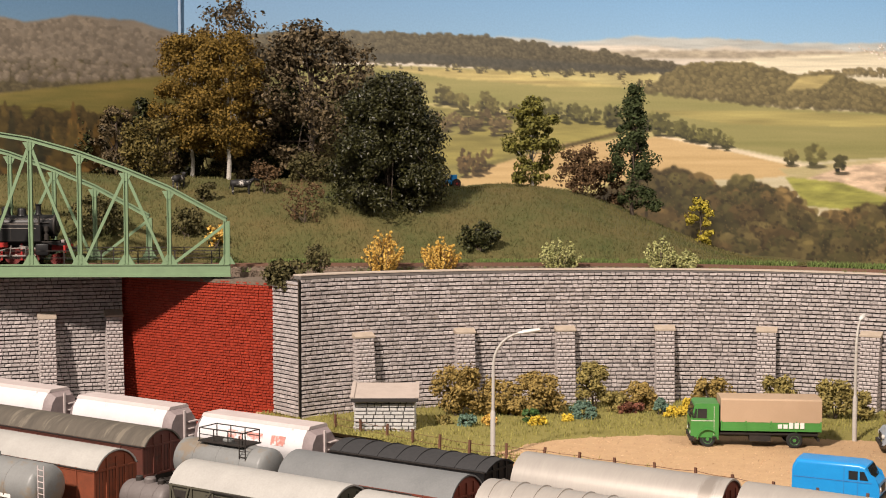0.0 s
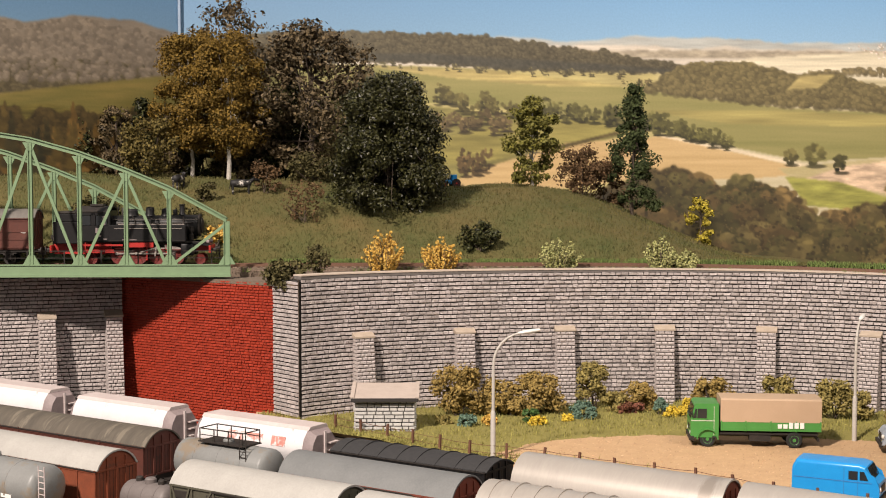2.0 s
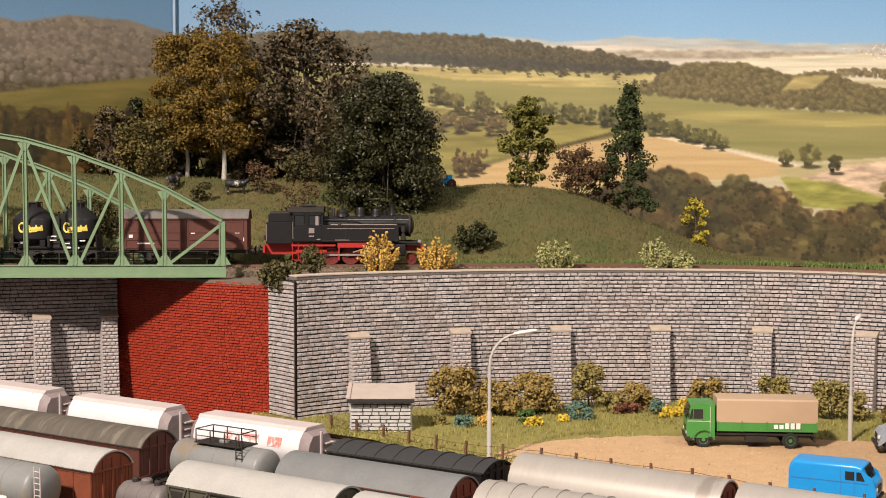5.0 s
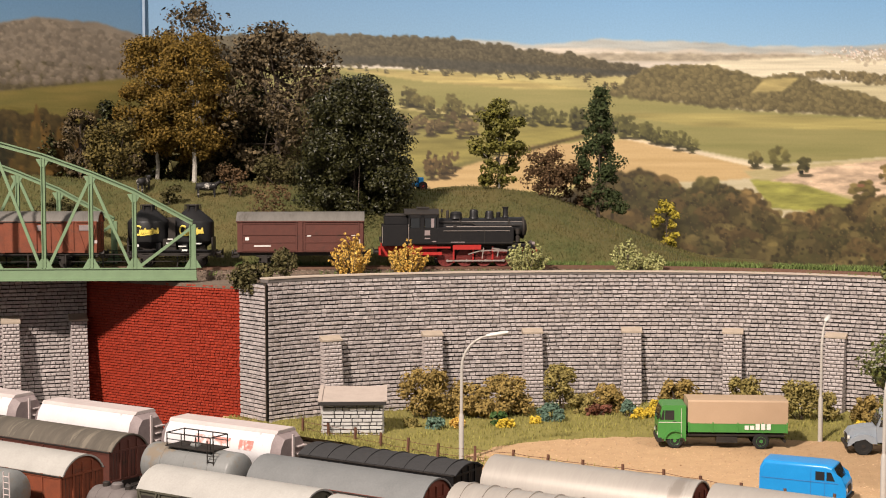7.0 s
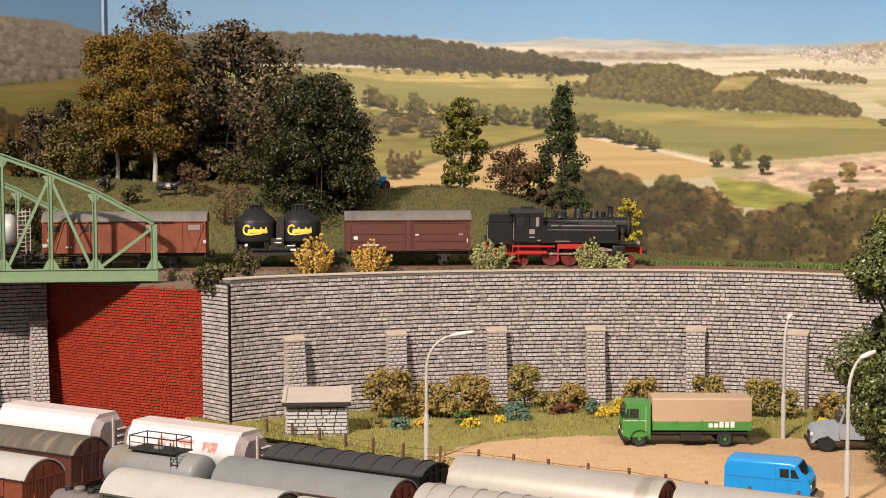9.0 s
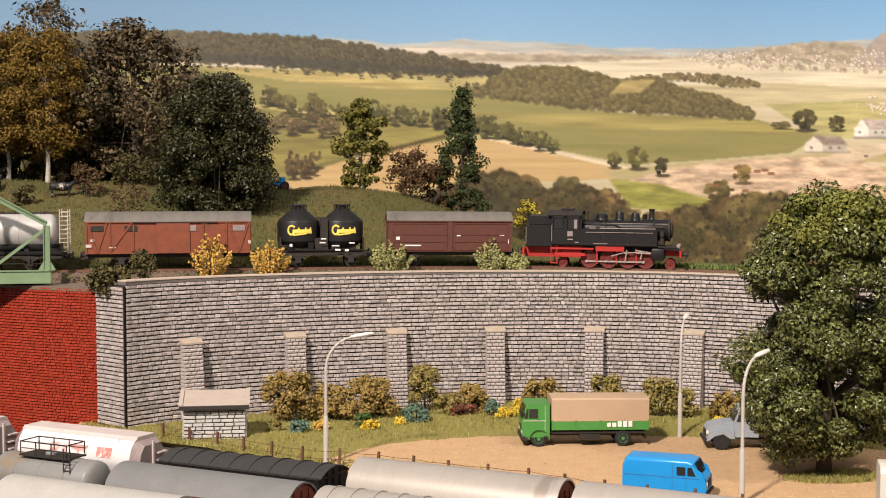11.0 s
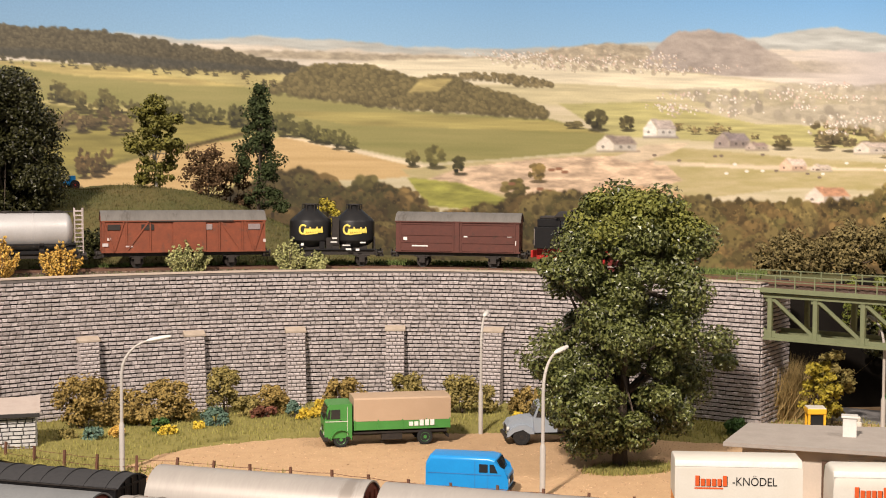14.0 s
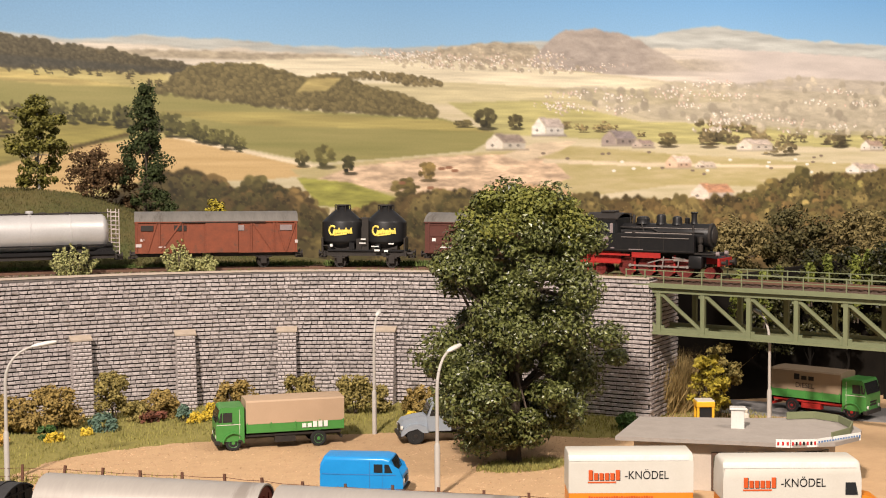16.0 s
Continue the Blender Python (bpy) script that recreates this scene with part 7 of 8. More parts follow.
def bonnet_truck():
    t = thing("truck", "grey-blue bonneted lorry with a box body beneath the tree", "truck", P(41.4, 100.35, 0, 167))
    L, w = 9.0, 2.7
    part("chassis", boxes((-L / 2, L / 2 - 0.2, -0.5, 0.5, 0.75, 1.05), (-3.2, 0.5, -1.2, 1.2, 1.05, 1.3), (-0.6, 0.9, -1.25, -0.6, 0.5, 0.95)), M_SOOT, t)
    bonnet = extrude(bmesh.new(), [(1.8, 0.9), (4.4, 0.9), (4.45, 1.5), (4.2, 1.85), (3.2, 2.1), (1.8, 2.2)], "y", -0.85, 0.85)
    part("bonnet", bonnet, M_GREYTRUCK, t)
    cab = part("cab", extrude(bmesh.new(), [(0.5, 1.0), (2.3, 1.0), (2.4, 2.15), (2.0, 3.1), (1.8, 3.25), (0.5, 3.25)], "y", -w / 2 + 0.1, w / 2 - 0.1), M_GREYTRUCK, t)
    for y in (-w / 2 + 0.09, w / 2 - 0.09):
        part("window", extrude(bmesh.new(), [(0.95, 2.2), (1.5, 2.2), (1.5, 2.95), (0.95, 2.95)], "y", y - 0.02, y + 0.02), M_GLASS, cab)
        part("quarter_window", extrude(bmesh.new(), [(1.58, 2.2), (2.2, 2.2), (1.95, 2.95), (1.58, 2.95)], "y", y - 0.02, y + 0.02), M_GLASS, cab)
    s = bmesh.new()
    d = (Vector((2.0, 0, 3.05)) - Vector((2.4, 0, 2.2))).normalized()
    flat_bar(s, (2.42, 0, 2.25), (2.06, 0, 3.02), 2.1, 0.05, up=(d.z, 0, -d.x))
    part("windscreen", s, M_GLASS, cab)
    for y in (-1.05, 1.05):
        part("mudguard", extrude(bmesh.new(), [(2.3, 0.9), (2.5, 1.35), (3.0, 1.6), (3.7, 1.55), (4.3, 1.2), (4.5, 0.7), (4.3, 0.7), (3.9, 1.05), (3.2, 1.25), (2.7, 0.9)], "y", y - 0.3, y + 0.3), M_GREYTRUCK, t)
        part("headlight", lathe(bmesh.new(), [(0.17, 4.3), (0.17, 4.46), (0.02, 4.5)], 12, "x", (0, y, 1.3)), M_LAMPGLASS, t)
    part("bumper", boxes((4.4, 4.65, -w / 2, w / 2, 0.55, 0.85), bevel=0.05), M_SOOT, t)
    part("grille", boxes((4.42, 4.5, -0.6, 0.6, 1.0, 1.5)), M_SOOT, t)
    part("box_body", boxes((-L / 2, -0.6, -w / 2, w / 2, 1.4, 3.3), bevel=0.05), M_GREYTRUCK, t)
    for x in (3.3, -2.6):
        for y in (-1.12, 1.12):
            wheel(t, x, y, 0.68, M_SOOT, 0.36)
    tr = thing("trailer", "grey-blue box trailer on props by the wall", "trailer", P(49.3, 101.0, 0, 166))
    part("box_body", boxes((-3.0, 3.0, -1.3, 1.3, 1.1, 3.3), bevel=0.06), M_GREYTRUCK, tr)
    part("chassis", boxes((-2.9, 3.3, -0.5, 0.5, 0.8, 1.1)), M_SOOT, tr)
    for x in (-2.6, 2.6):
        for y in (-1.1, 1.1):
            part("prop", boxes((x - 0.07, x + 0.07, y - 0.07, y + 0.07, 0, 1.1)), M_SOOT, tr)
    for y in (-1.05, 1.05):
        wheel(tr, 0, y, 0.6, M_SOOT, 0.32)


def box_lorry(m, cabbed):
    """A cream and orange furniture-type van body; with a bonneted cab, or as a trailer."""
    t = thing("box_truck" if cabbed else "box_trailer", "cream and orange " + ("box truck with a short orange bonnet" if cabbed else "box trailer with rounded roof edges"), "truck" if cabbed else "trailer", m, group="cream and orange vehicles")
    L, w = 7.6, 2.85
    prof = [(-w / 2, 1.75), (-w / 2, 3.75), (-w / 2 + 0.12, 4.02), (-w / 2 + 0.45, 4.15), (w / 2 - 0.45, 4.15), (w / 2 - 0.12, 4.02), (w / 2, 3.75), (w / 2, 1.75)]
    x1 = L / 2 + (0.6 if cabbed else 0)
    bm = extrude(bmesh.new(), prof, "x", -L / 2, x1)
    bmesh.ops.bevel(bm, geom=[e for e in bm.edges if abs(e.verts[0].co.x - e.verts[1].co.x) < 0.01 and min(e.verts[0].co.z, e.verts[1].co.z) > 3.0], offset=0.3 if cabbed else 0.08, segments=3, affect="EDGES", profile=0.5)
    part("body", bm, M_CREAM, t)
    part("lower_body", boxes((-L / 2 + 0.02, x1 + 0.0, -w / 2 + 0.005, w / 2 - 0.005, 0.75, 1.78), bevel=0.03), M_ORANGE, t)
    part("roof_edge", extrude(bmesh.new(), [(-w / 2 - 0.02, 3.72), (-w / 2 - 0.02, 3.8), (-w / 2 + 0.1, 4.06), (-w / 2 + 0.14, 4.03)], "x", -L / 2, x1 - 0.3), M_LAMPGLASS, t)
    part("chassis", boxes((-L / 2 + 0.2, L / 2, -0.5, 0.5, 0.5, 0.8)), M_SOOT, t)
    yy = -w / 2 - 0.014
    emblem_bars(t, -L * 0.335, -L * 0.075, yy + 0.004, 2.52, 0.62, M_BLACK, 6, 5, "emblem_outline")
    emblem_bars(t, -L * 0.34, -L * 0.08, yy, 2.55, 0.62, M_REDPRINT, 6, 5)
    part("emblem_shadow", boxes((-L * 0.345, -L * 0.12, yy - 0.005, yy + 0.008, 2.36, 2.46)), M_REDPRINT, t)
    letters("-KNÖDEL", 0.72, M_BLACK, t, P(L * 0.125, yy - 0.004, 2.82), squeeze=0.86)
    emblem_bars(t, -L * 0.34, L * 0.18, yy, 1.45, 0.12, M_REDPRINT, 26, 6, "small_print")
    for x in (-L / 2 + 1.4, L / 2 - 0.9):
        for y in (-1.2, 1.2):
            wheel(t, x, y, 0.6, M_SOOT)
    if cabbed:
        part("bonnet", extrude(bmesh.new(), [(x1, 0.75), (x1 + 1.5, 0.75), (x1 + 1.55, 1.35), (x1 + 1.2, 1.7), (x1, 2.0)], "y", -1.0, 1.0), M_ORANGE, t)
        part("window", extrude(bmesh.new(), [(x1 - 0.95, 2.1), (x1 - 0.2, 2.1), (x1 - 0.35, 2.85), (x1 - 0.95, 2.85)], "y", yy - 0.01, yy + 0.02), M_GLASS, t)
        part("windscreen", boxes((x1 - 0.03, x1 + 0.02, -1.1, 1.1, 2.15, 2.9)), M_GLASS, t)
    return t


green = tilt_truck("green lorry with a tan canvas tilt and white emblem", P(28.0, 104.2, 0, 173), M_TRUCKGREEN, M_TARP, M_SOOT, M_TRUCKGREEN)
emblem_bars(green, -0.5 - 3.2, -0.5 - 1.1, 1.48, 1.55, 0.46, M_WHITE, 5, 3)
man = tilt_truck("green lorry with olive tilt and red chassis below the bridge", P(75.1, 97.4, 0.08, -64), M_TRUCKGREEN, M_TARPDARK, M_LOCORED, M_LOCORED, 8.7)
letters("DIESEL", 0.6, M_BLACK, man, P(-1.2, -1.47, 2.45))
emblem_bars(man, -2.2, -0.2, -1.47, 2.95, 0.5, M_BLACK, 3, 4)
panel_van()
bonnet_truck()
box_lorry(P(42.0, 74.5, 0, -22.5), False)
box_lorry(P(49.4, 69.0, 0, -22.5), True)


# ---- street lamps, fence, hut ----
def street_lamp(x, y, towards, h=9.6, arm=3.6):
    """A tapered mast on a thicker foot that bends over into a slim lantern."""
    t = thing("street_lamp", "pale grey curved street lamp with slim lantern", "street lamp", P(x, y, 0, towards), group="street lamps")
    part("foot", lathe(bmesh.new(), [(0.19, -0.1), (0.19, 3.4), (0.14, 3.55), (0.12, 3.6)], 12), M_CONCRETE, t)
    mast = bmesh.new()
    pts = [(0, 3.5), (0.02, h - 2.6)] + [(0.02 + (arm * 0.62) * (1 - math.cos(a)), h - 2.6 + 2.35 * math.sin(a)) for a in (0.25, 0.5, 0.75, 1.0, 1.25, 1.45)]
    for i in range(len(pts) - 1):
        bar(mast, (pts[i][0], 0, pts[i][1]), (pts[i + 1][0], 0, pts[i + 1][1]), 0.12 - 0.006 * i, 10, 0.114 - 0.006 * i)
    part("mast", mast, M_CONCRETE, t)
    ex, ez = pts[-1]
    lan = lathe(bmesh.new(), [(0.04, 0.0), (0.13, 0.1), (0.21, 0.5), (0.22, 1.2), (0.16, 1.7), (0.03, 1.8)], 14, "x")
    bmesh.ops.scale(lan, vec=(1, 1, 0.75), verts=lan.verts)
    ob = part("lantern", lan, M_LAMPGLASS, t, "white glass lantern")
    ob.matrix_basis = P(ex - 0.2, 0, ez, 0, 0, -8)
    return t


street_lamp(7.4, 99.6, 3)
street_lamp(36.4, 105.2, 62, 9.7)
street_lamp(33.0, 83.6, 38, 9.7, 3.0)
street_lamp(65.6, 92.4, 75, 9.7)


def fence():
    t = thing("fence", "rusty post and wire fence along the yard", "fence")
    line = Line([(-5.0, 111.2), (-1, 107.3), (5.5, 100.4), (9.9, 98.2), (15.9, 93.4), (20.5, 90.4), (25, 85.8), (29.3, 83), (36.9, 77.3), (48, 69.5), (62, 59)])
    s, prev = 0.4, None
    rng = np.random.default_rng(4)
    base = [mesh_of("post", [(-0.09, -0.09, -0.2), (0.09, -0.09, -0.2), (0.09, 0.09, -0.2), (-0.09, 0.09, -0.2), (-0.08, -0.08, 1.32), (0.08, -0.08, 1.32), (0.08, 0.08, 1.28), (-0.08, 0.08, 1.28)], [(0, 1, 5, 4), (1, 2, 6, 5), (2, 3, 7, 6), (3, 0, 4, 7), (4, 5, 6, 7)], M_POST)]
    while s < line.length:
        x, y, h = line.at(s)
        ob = new("post", base[0])
        ob.parent = t
        ob.matrix_basis = P(x, y, 0, math.degrees(h), rng.normal() * 2.5, rng.normal() * 2.5)
        if prev:
            w = bmesh.new()
            for z in (0.5, 1.05):
                m = ((prev[0] + x) / 2, (prev[1] + y) / 2, z - 0.06)
                bar(w, (prev[0], prev[1], z), m, 0.02, 4)
                bar(w, m, (x, y, z), 0.02, 4)
            part("wire", w, M_POST, t)
        prev = (x, y)
        s += 2.98


def hut():
    t = thing("stone_hut", "small pale stone hut with a flat slab roof", "hut", P(-0.6, 110.9, 0, -1.5))
    part("core", boxes((-2.35, 2.35, -1.55, 1.5, 0, 2.75)), M_MORTAR, t)
    rng = np.random.default_rng(6)
    for side in (0, 1, 2):
        span = 2.45 if side == 0 else 1.6
        for r in range(9):
            z0, z1 = 2.75 * r / 9 + 0.012 + 0.02 * rng.random(), 2.75 * (r + 1) / 9 - 0.012
            x = -span
            while x < span - 0.15:
                w = min(rng.uniform(0.45, 1.1), span - x)
                p = 0.08 + abs(rng.normal()) * 0.04
                a = [(x + 0.01, 0.1, z0), (x + w - 0.01, 0.1, z0), (x + w - 0.01, 0.1, z1), (x + 0.01, 0.1, z1), (x + 0.06, -p, z0 + 0.05), (x + w - 0.06, -p, z0 + 0.05), (x + w - 0.06, -p, z1 - 0.04), (x + 0.06, -p, z1 - 0.04)]
                if side == 0:
                    a = [(u, v - 1.6, q) for u, v, q in a]
                else:
                    e = -1 if side == 1 else 1
                    a = [(e * (2.4 - v), (u * -e) * 0.95, q) for u, v, q in a]
                part("stone", mesh_of("stone", a, [(4, 5, 6, 7), (0, 1, 5, 4), (1, 2, 6, 5), (2, 3, 7, 6), (3, 0, 4, 7)], M_HUTSTONE), M_HUTSTONE, t)
                x += w
    slab = extrude(bmesh.new(), [(-2.1, 2.75), (-2.1, 3.0), (2.0, 3.6), (2.0, 3.3)], "x", -2.7, 2.7)
    part("roof_slab", slab, M_HUTROOF, t, "weathered flat roof slab")
    part("roof_edge", boxes((-2.72, 2.72, -2.16, -2.08, 2.66, 2.98), bevel=0.03), M_MORTAR, t)
    for x in (-2.62, 2.62):
        part("roof_kerb", extrude(bmesh.new(), [(-2.12, 2.98), (-2.12, 3.1), (2.0, 3.7), (2.0, 3.58)], "x", x - 0.16, x + 0.16), M_HUTROOF, t)


fence(), hut()


# ---- filling station with its flat roof ----
def station():
    t = thing("filling_station", "low filling station with flat grey roof and rounded end", "building", P(44.6, 80.6, 0, -34.0))
    roof = [(0.0, 0.0), (8.5, -0.3), (11.5, -0.5), (14.2, 0.4), (15.9, 2.6), (16.3, 5.0), (15.6, 7.8), (13.5, 9.2), (9.0, 8.2), (1.2, 7.5)]
    body = [(1.2, 0.9), (11.5, 0.8), (13.4, 1.6), (14.4, 2.8), (14.6, 5.6), (12.6, 7.6), (9.0, 7.0), (2.0, 6.6)]
    part("wall", extrude(bmesh.new(), body, "z", 0, 3.35), M_PLASTER, t)
    part("roof", extrude(bmesh.new(), roof, "z", 3.35, 3.62), M_FLATROOF, t)
    part("door", boxes((6.3, 7.3, 0.66, 0.9, 0.05, 2.6), bevel=0.03), M_WOODDARK, t)
    part("door_panel", boxes((6.45, 7.15, 0.64, 0.7, 0.3, 2.3)), mat("door_green", (0.05, 0.07, 0.04)), t)
    for x0, x1 in ((8.0, 8.9), (9.4, 11.1)):
        part("window", boxes((x0, x1, 0.66, 0.86, 1.5, 2.7), bevel=0.02), M_GLASS, t)
        part("window_frame", boxes((x0 - 0.08, x1 + 0.08, 0.68, 0.8, 1.42, 1.5), (x0 - 0.08, x1 + 0.08, 0.68, 0.8, 2.7, 2.78), ((x0 + x1) / 2 - 0.04, (x0 + x1) / 2 + 0.04, 0.63, 0.8, 1.5, 2.7)), M_CREAM, t)
    part("shop_window", extrude(bmesh.new(), [(11.3, 0.74), (13.45, 1.5), (14.3, 2.8), (13.9, 2.8), (13.2, 1.7), (11.3, 0.95)], "z", 0.9, 2.8), M_GLASS, t)
    part("chimney", boxes((7.6, 8.5, 4.0, 4.8, 3.6, 4.9), (7.5, 8.6, 3.9, 4.9, 4.9, 5.05), bevel=0.03), M_LAMPGLASS, t)
    # boards round the front corner of the roof, with unreadable marks
    for (xa, ya), (xb, yb), tints in (((10.4, -0.55), (11.3, -0.5), (M_SIGNRED,)), ((11.35, -0.5), (13.0, 0.02), (M_SIGNRED, M_BLACK)), ((13.05, 0.03), (16.0, 2.75), (M_SIGNBLUE,))):
        a, b = Vector((xa, ya, 3.62)), Vector((xb, yb, 3.62))
        d = (b - a).normalized()
        out = Vector((d.y, -d.x, 0))
        part("sign_board", flat_bar(bmesh.new(), a, b, 0.52, 0.06, up=out), M_WHITE, t, "white sign board along the roof edge")
        n = max(2, int((b - a).length / 0.24))
        for k in range(n):
            p = a.lerp(b, (k + 0.5) / n) + out * 0.04
            part("sign_mark", flat_bar(bmesh.new(), p + Vector((0, 0, -0.11)), p + Vector((0, 0, 0.11)), 0.13, 0.03, up=out), tints[k % len(tints)], t)
    ring = [(11.5, 8.0), (13.4, 8.6), (15.0, 7.4), (15.7, 5.0), (15.3, 2.8), (14.0, 0.9)]
    for a, b in zip(ring, ring[1:]):
        part("parapet_panel", flat_bar(bmesh.new(), (*a, 3.92), (*b, 3.92), 0.5, 0.08, up=Vector((b[1] - a[1], a[0] - b[0], 0)).normalized()), M_OLIVE, t, "olive parapet panel")
    # beside it
    k = thing("phone_booth", "yellow phone booth with glass sides", "phone booth", P(60.6, 94.2, 0, -22))
    part("floor", boxes((-0.62, 0.62, -0.62, 0.62, 0, 0.15)), M_CONCRETE, k)
    for x in (-0.6, 0.6):
        for y in (-0.6, 0.6):
            part("post", boxes((x - 0.09, x + 0.09, y - 0.09, y + 0.09, 0.1, 2.6)), M_YELLOW, k)
    part("roof", boxes((-0.75, 0.75, -0.75, 0.75, 2.3, 2.75), bevel=0.06), M_YELLOW, k)
    part("cap", boxes((-0.7, 0.7, -0.7, 0.7, 2.75, 2.82)), M_CREAM, k)
    part("lower_panel", boxes((-0.6, 0.6, -0.62, -0.56, 0.1, 0.9)), M_YELLOW, k)
    for y in (-0.58, 0.58):
        part("pane", boxes((-0.5, 0.5, y - 0.01, y + 0.01, 0.9, 2.3)), M_GLASS, k)
    f = thing("figurine", "tiny pale painted standing figurine", "figurine", P(63.8, 93.0, 0, 0))
    fb = lathe(bmesh.new(), [(0.22, 0), (0.2, 0.9), (0.28, 1.3), (0.24, 1.6), (0.1, 1.68), (0.15, 1.78), (0.16, 1.95), (0.05, 2.08)], 12)
    part("figure", fb, M_CREAM, f)
    sg = thing("road_sign", "small white road sign board below the bridge", "sign", P(88, 98.5, 0, -45))
    part("board", boxes((-0.9, 0.9, -0.05, 0.05, 6.9, 7.3)), M_WHITE, sg)
    part("post", boxes((-0.06, 0.06, 0.05, 0.15, 0, 7.2)), M_SOOT, sg)


station()


# ---- cows, and the tractor on the hill ----
M_COWBLACK, M_COWWHITE = mat("cow_black", (0.012, 0.011, 0.011), None, 60, 0.6), mat("cow_patch", (0.62, 0.58, 0.52), (0.55, 0.51, 0.46), 45, 0.6, 0.05, 300, stain=(0.012, 0.011, 0.011), stain_at=0.36)


def cow(x, y, rz):
    z = hill_height(x, y)
    t = thing("cow", "black and white cow standing on the meadow", "cow", P(x, y, z - 0.02, rz), group="grazing cows")
    b = lathe(bmesh.new(), [(0.1, -1.15), (0.36, -1.1), (0.42, -0.6), (0.46, 0), (0.42, 0.6), (0.33, 0.95), (0.1, 1.05)], 14, "x", (0, 0, 1.15))
    part("body", b, M_COWWHITE, t, smooth=True)
    part("neck", bar(bmesh.new(), (0.85, 0, 1.3), (1.35, 0, 1.6), 0.26, 10, 0.16), M_COWBLACK, t)
    hd = bar(bmesh.new(), (1.25, 0, 1.68), (1.85, 0, 1.42), 0.2, 10, 0.12)
    for s in (-1, 1):
        bar(hd, (1.3, s * 0.12, 1.75), (1.25, s * 0.35, 1.8), 0.05, 6, 0.02)
    part("head", hd, M_COWBLACK, t)
    for lx in (-0.9, 0.75):
        for ly in (-0.22, 0.22):
            part("leg", bar(bmesh.new(), (lx, ly, 0.0), (lx, ly, 0.95), 0.07, 8, 0.13), M_COWWHITE, t)
    part("tail", bar(bmesh.new(), (-1.1, 0, 1.35), (-1.22, 0, 0.6), 0.04, 6), M_COWBLACK, t)


cow(-15.7, 142.6, 12)
cow(-22.3, 143.5, 75)


def tractor():
    x, y = 6.5, 151.5
    t = thing("tractor", "small blue tractor half hidden beside the evergreen tree", "tractor", P(x, y, hill_height(x, y), 200) @ Matrix.Scale(0.75, 4))
    part("bonnet", boxes((0.1, 1.5, -0.35, 0.35, 0.7, 1.35), bevel=0.08), M_VANBLUE, t)
    part("seat_deck", boxes((-0.9, 0.2, -0.45, 0.45, 0.6, 1.0), bevel=0.05), M_VANBLUE, t)
    part("cabin", boxes((-0.8, 0.0, -0.5, 0.5, 1.0, 2.0), bevel=0.06), M_VANBLUE, t)
    for yy in (-0.65, 0.65):
        wheel(t, -0.6, yy, 0.7, M_LOCORED, 0.3)
        wheel(t, 1.15, yy, 0.42, M_LOCORED, 0.2)


tractor()


# ---- the yard: lines of stored wagons ----
YARD = -35.5
M_PEEL = mat("flaking_red", (0.42, 0.16, 0.13), (0.50, 0.24, 0.20), 60, 0.6, 0.1, stain=(0.62, 0.60, 0.60), stain_at=0.46)


def yard_track(x, y, back, ahead, name):
    c, s = math.cos(radians(YARD)), math.sin(radians(YARD))
    l = Line([(x - c * back, y - s * back), (x, y), (x + c * ahead, y + s * ahead)])
    track(l, 0, l.length, lambda q: 0.06, name, "dark sidings track in the goods yard")


def park(made, x0, y0, x1, y1):
    """Stand a wagon between two plan points on its track."""
    made[0].matrix_basis = P((x0 + x1) / 2, (y0 + y1) / 2, 0.06, YARD)
    return made[0]


def hopper_wagon(label):
    t = thing("hopper_wagon", label, "goods wagon", group="white hopper wagons")
    L = 11.2
    underframe(t, L, (-3.3, 3.3))
    prof = [(-1.1, 1.5), (-1.62, 2.3), (-1.66, 2.8), (-1.45, 3.5), (-1.0, 4.05), (1.0, 4.05), (1.45, 3.5), (1.66, 2.8), (1.62, 2.3), (1.1, 1.5)]
    part("hopper", extrude(bmesh.new(), prof, "x", -L / 2 + 0.9, L / 2 - 0.9), M_HOPPER, t, "white hopper body with peeling red emblem")
    part("roof", extrude(bmesh.new(), [(-1.06, 4.0), (-0.85, 4.22), (0.85, 4.22), (1.06, 4.0)], "x", -L / 2 + 0.8, L / 2 - 0.8), M_HOPPERTOP, t, "dusty pinkish roof strip")
    for e in (-1, 1):
        a, b = L / 2 - 0.92, L / 2 - 0.3
        bm = bmesh.new()
        r0 = [bm.verts.new((e * a, y, z)) for y, z in prof]
        r1 = [bm.verts.new((e * b, y * 0.8, 1.5 + (z - 1.5) * 0.85)) for y, z in prof]
        for k in range(len(prof)):
            bm.faces.new((r0[k], r0[(k + 1) % 10], r1[(k + 1) % 10], r1[k]))
        bm.faces.new(r1)
        part("end_panel", bm, M_HOPPEREND, t)
        part("end_post", boxes((min(e * b, e * (b + 0.12)), max(e * b, e * (b + 0.12)), -0.08, 0.08, 1.3, 3.9)), M_HOPPERTOP, t)
        for z in (2.0, 2.5, 3.0):
            part("end_rung", boxes((min(e * b, e * (b + 0.3)), max(e * b, e * (b + 0.3)), 0.3, 1.2, z, z + 0.08)), M_HOPPERTOP, t)
    return t, None


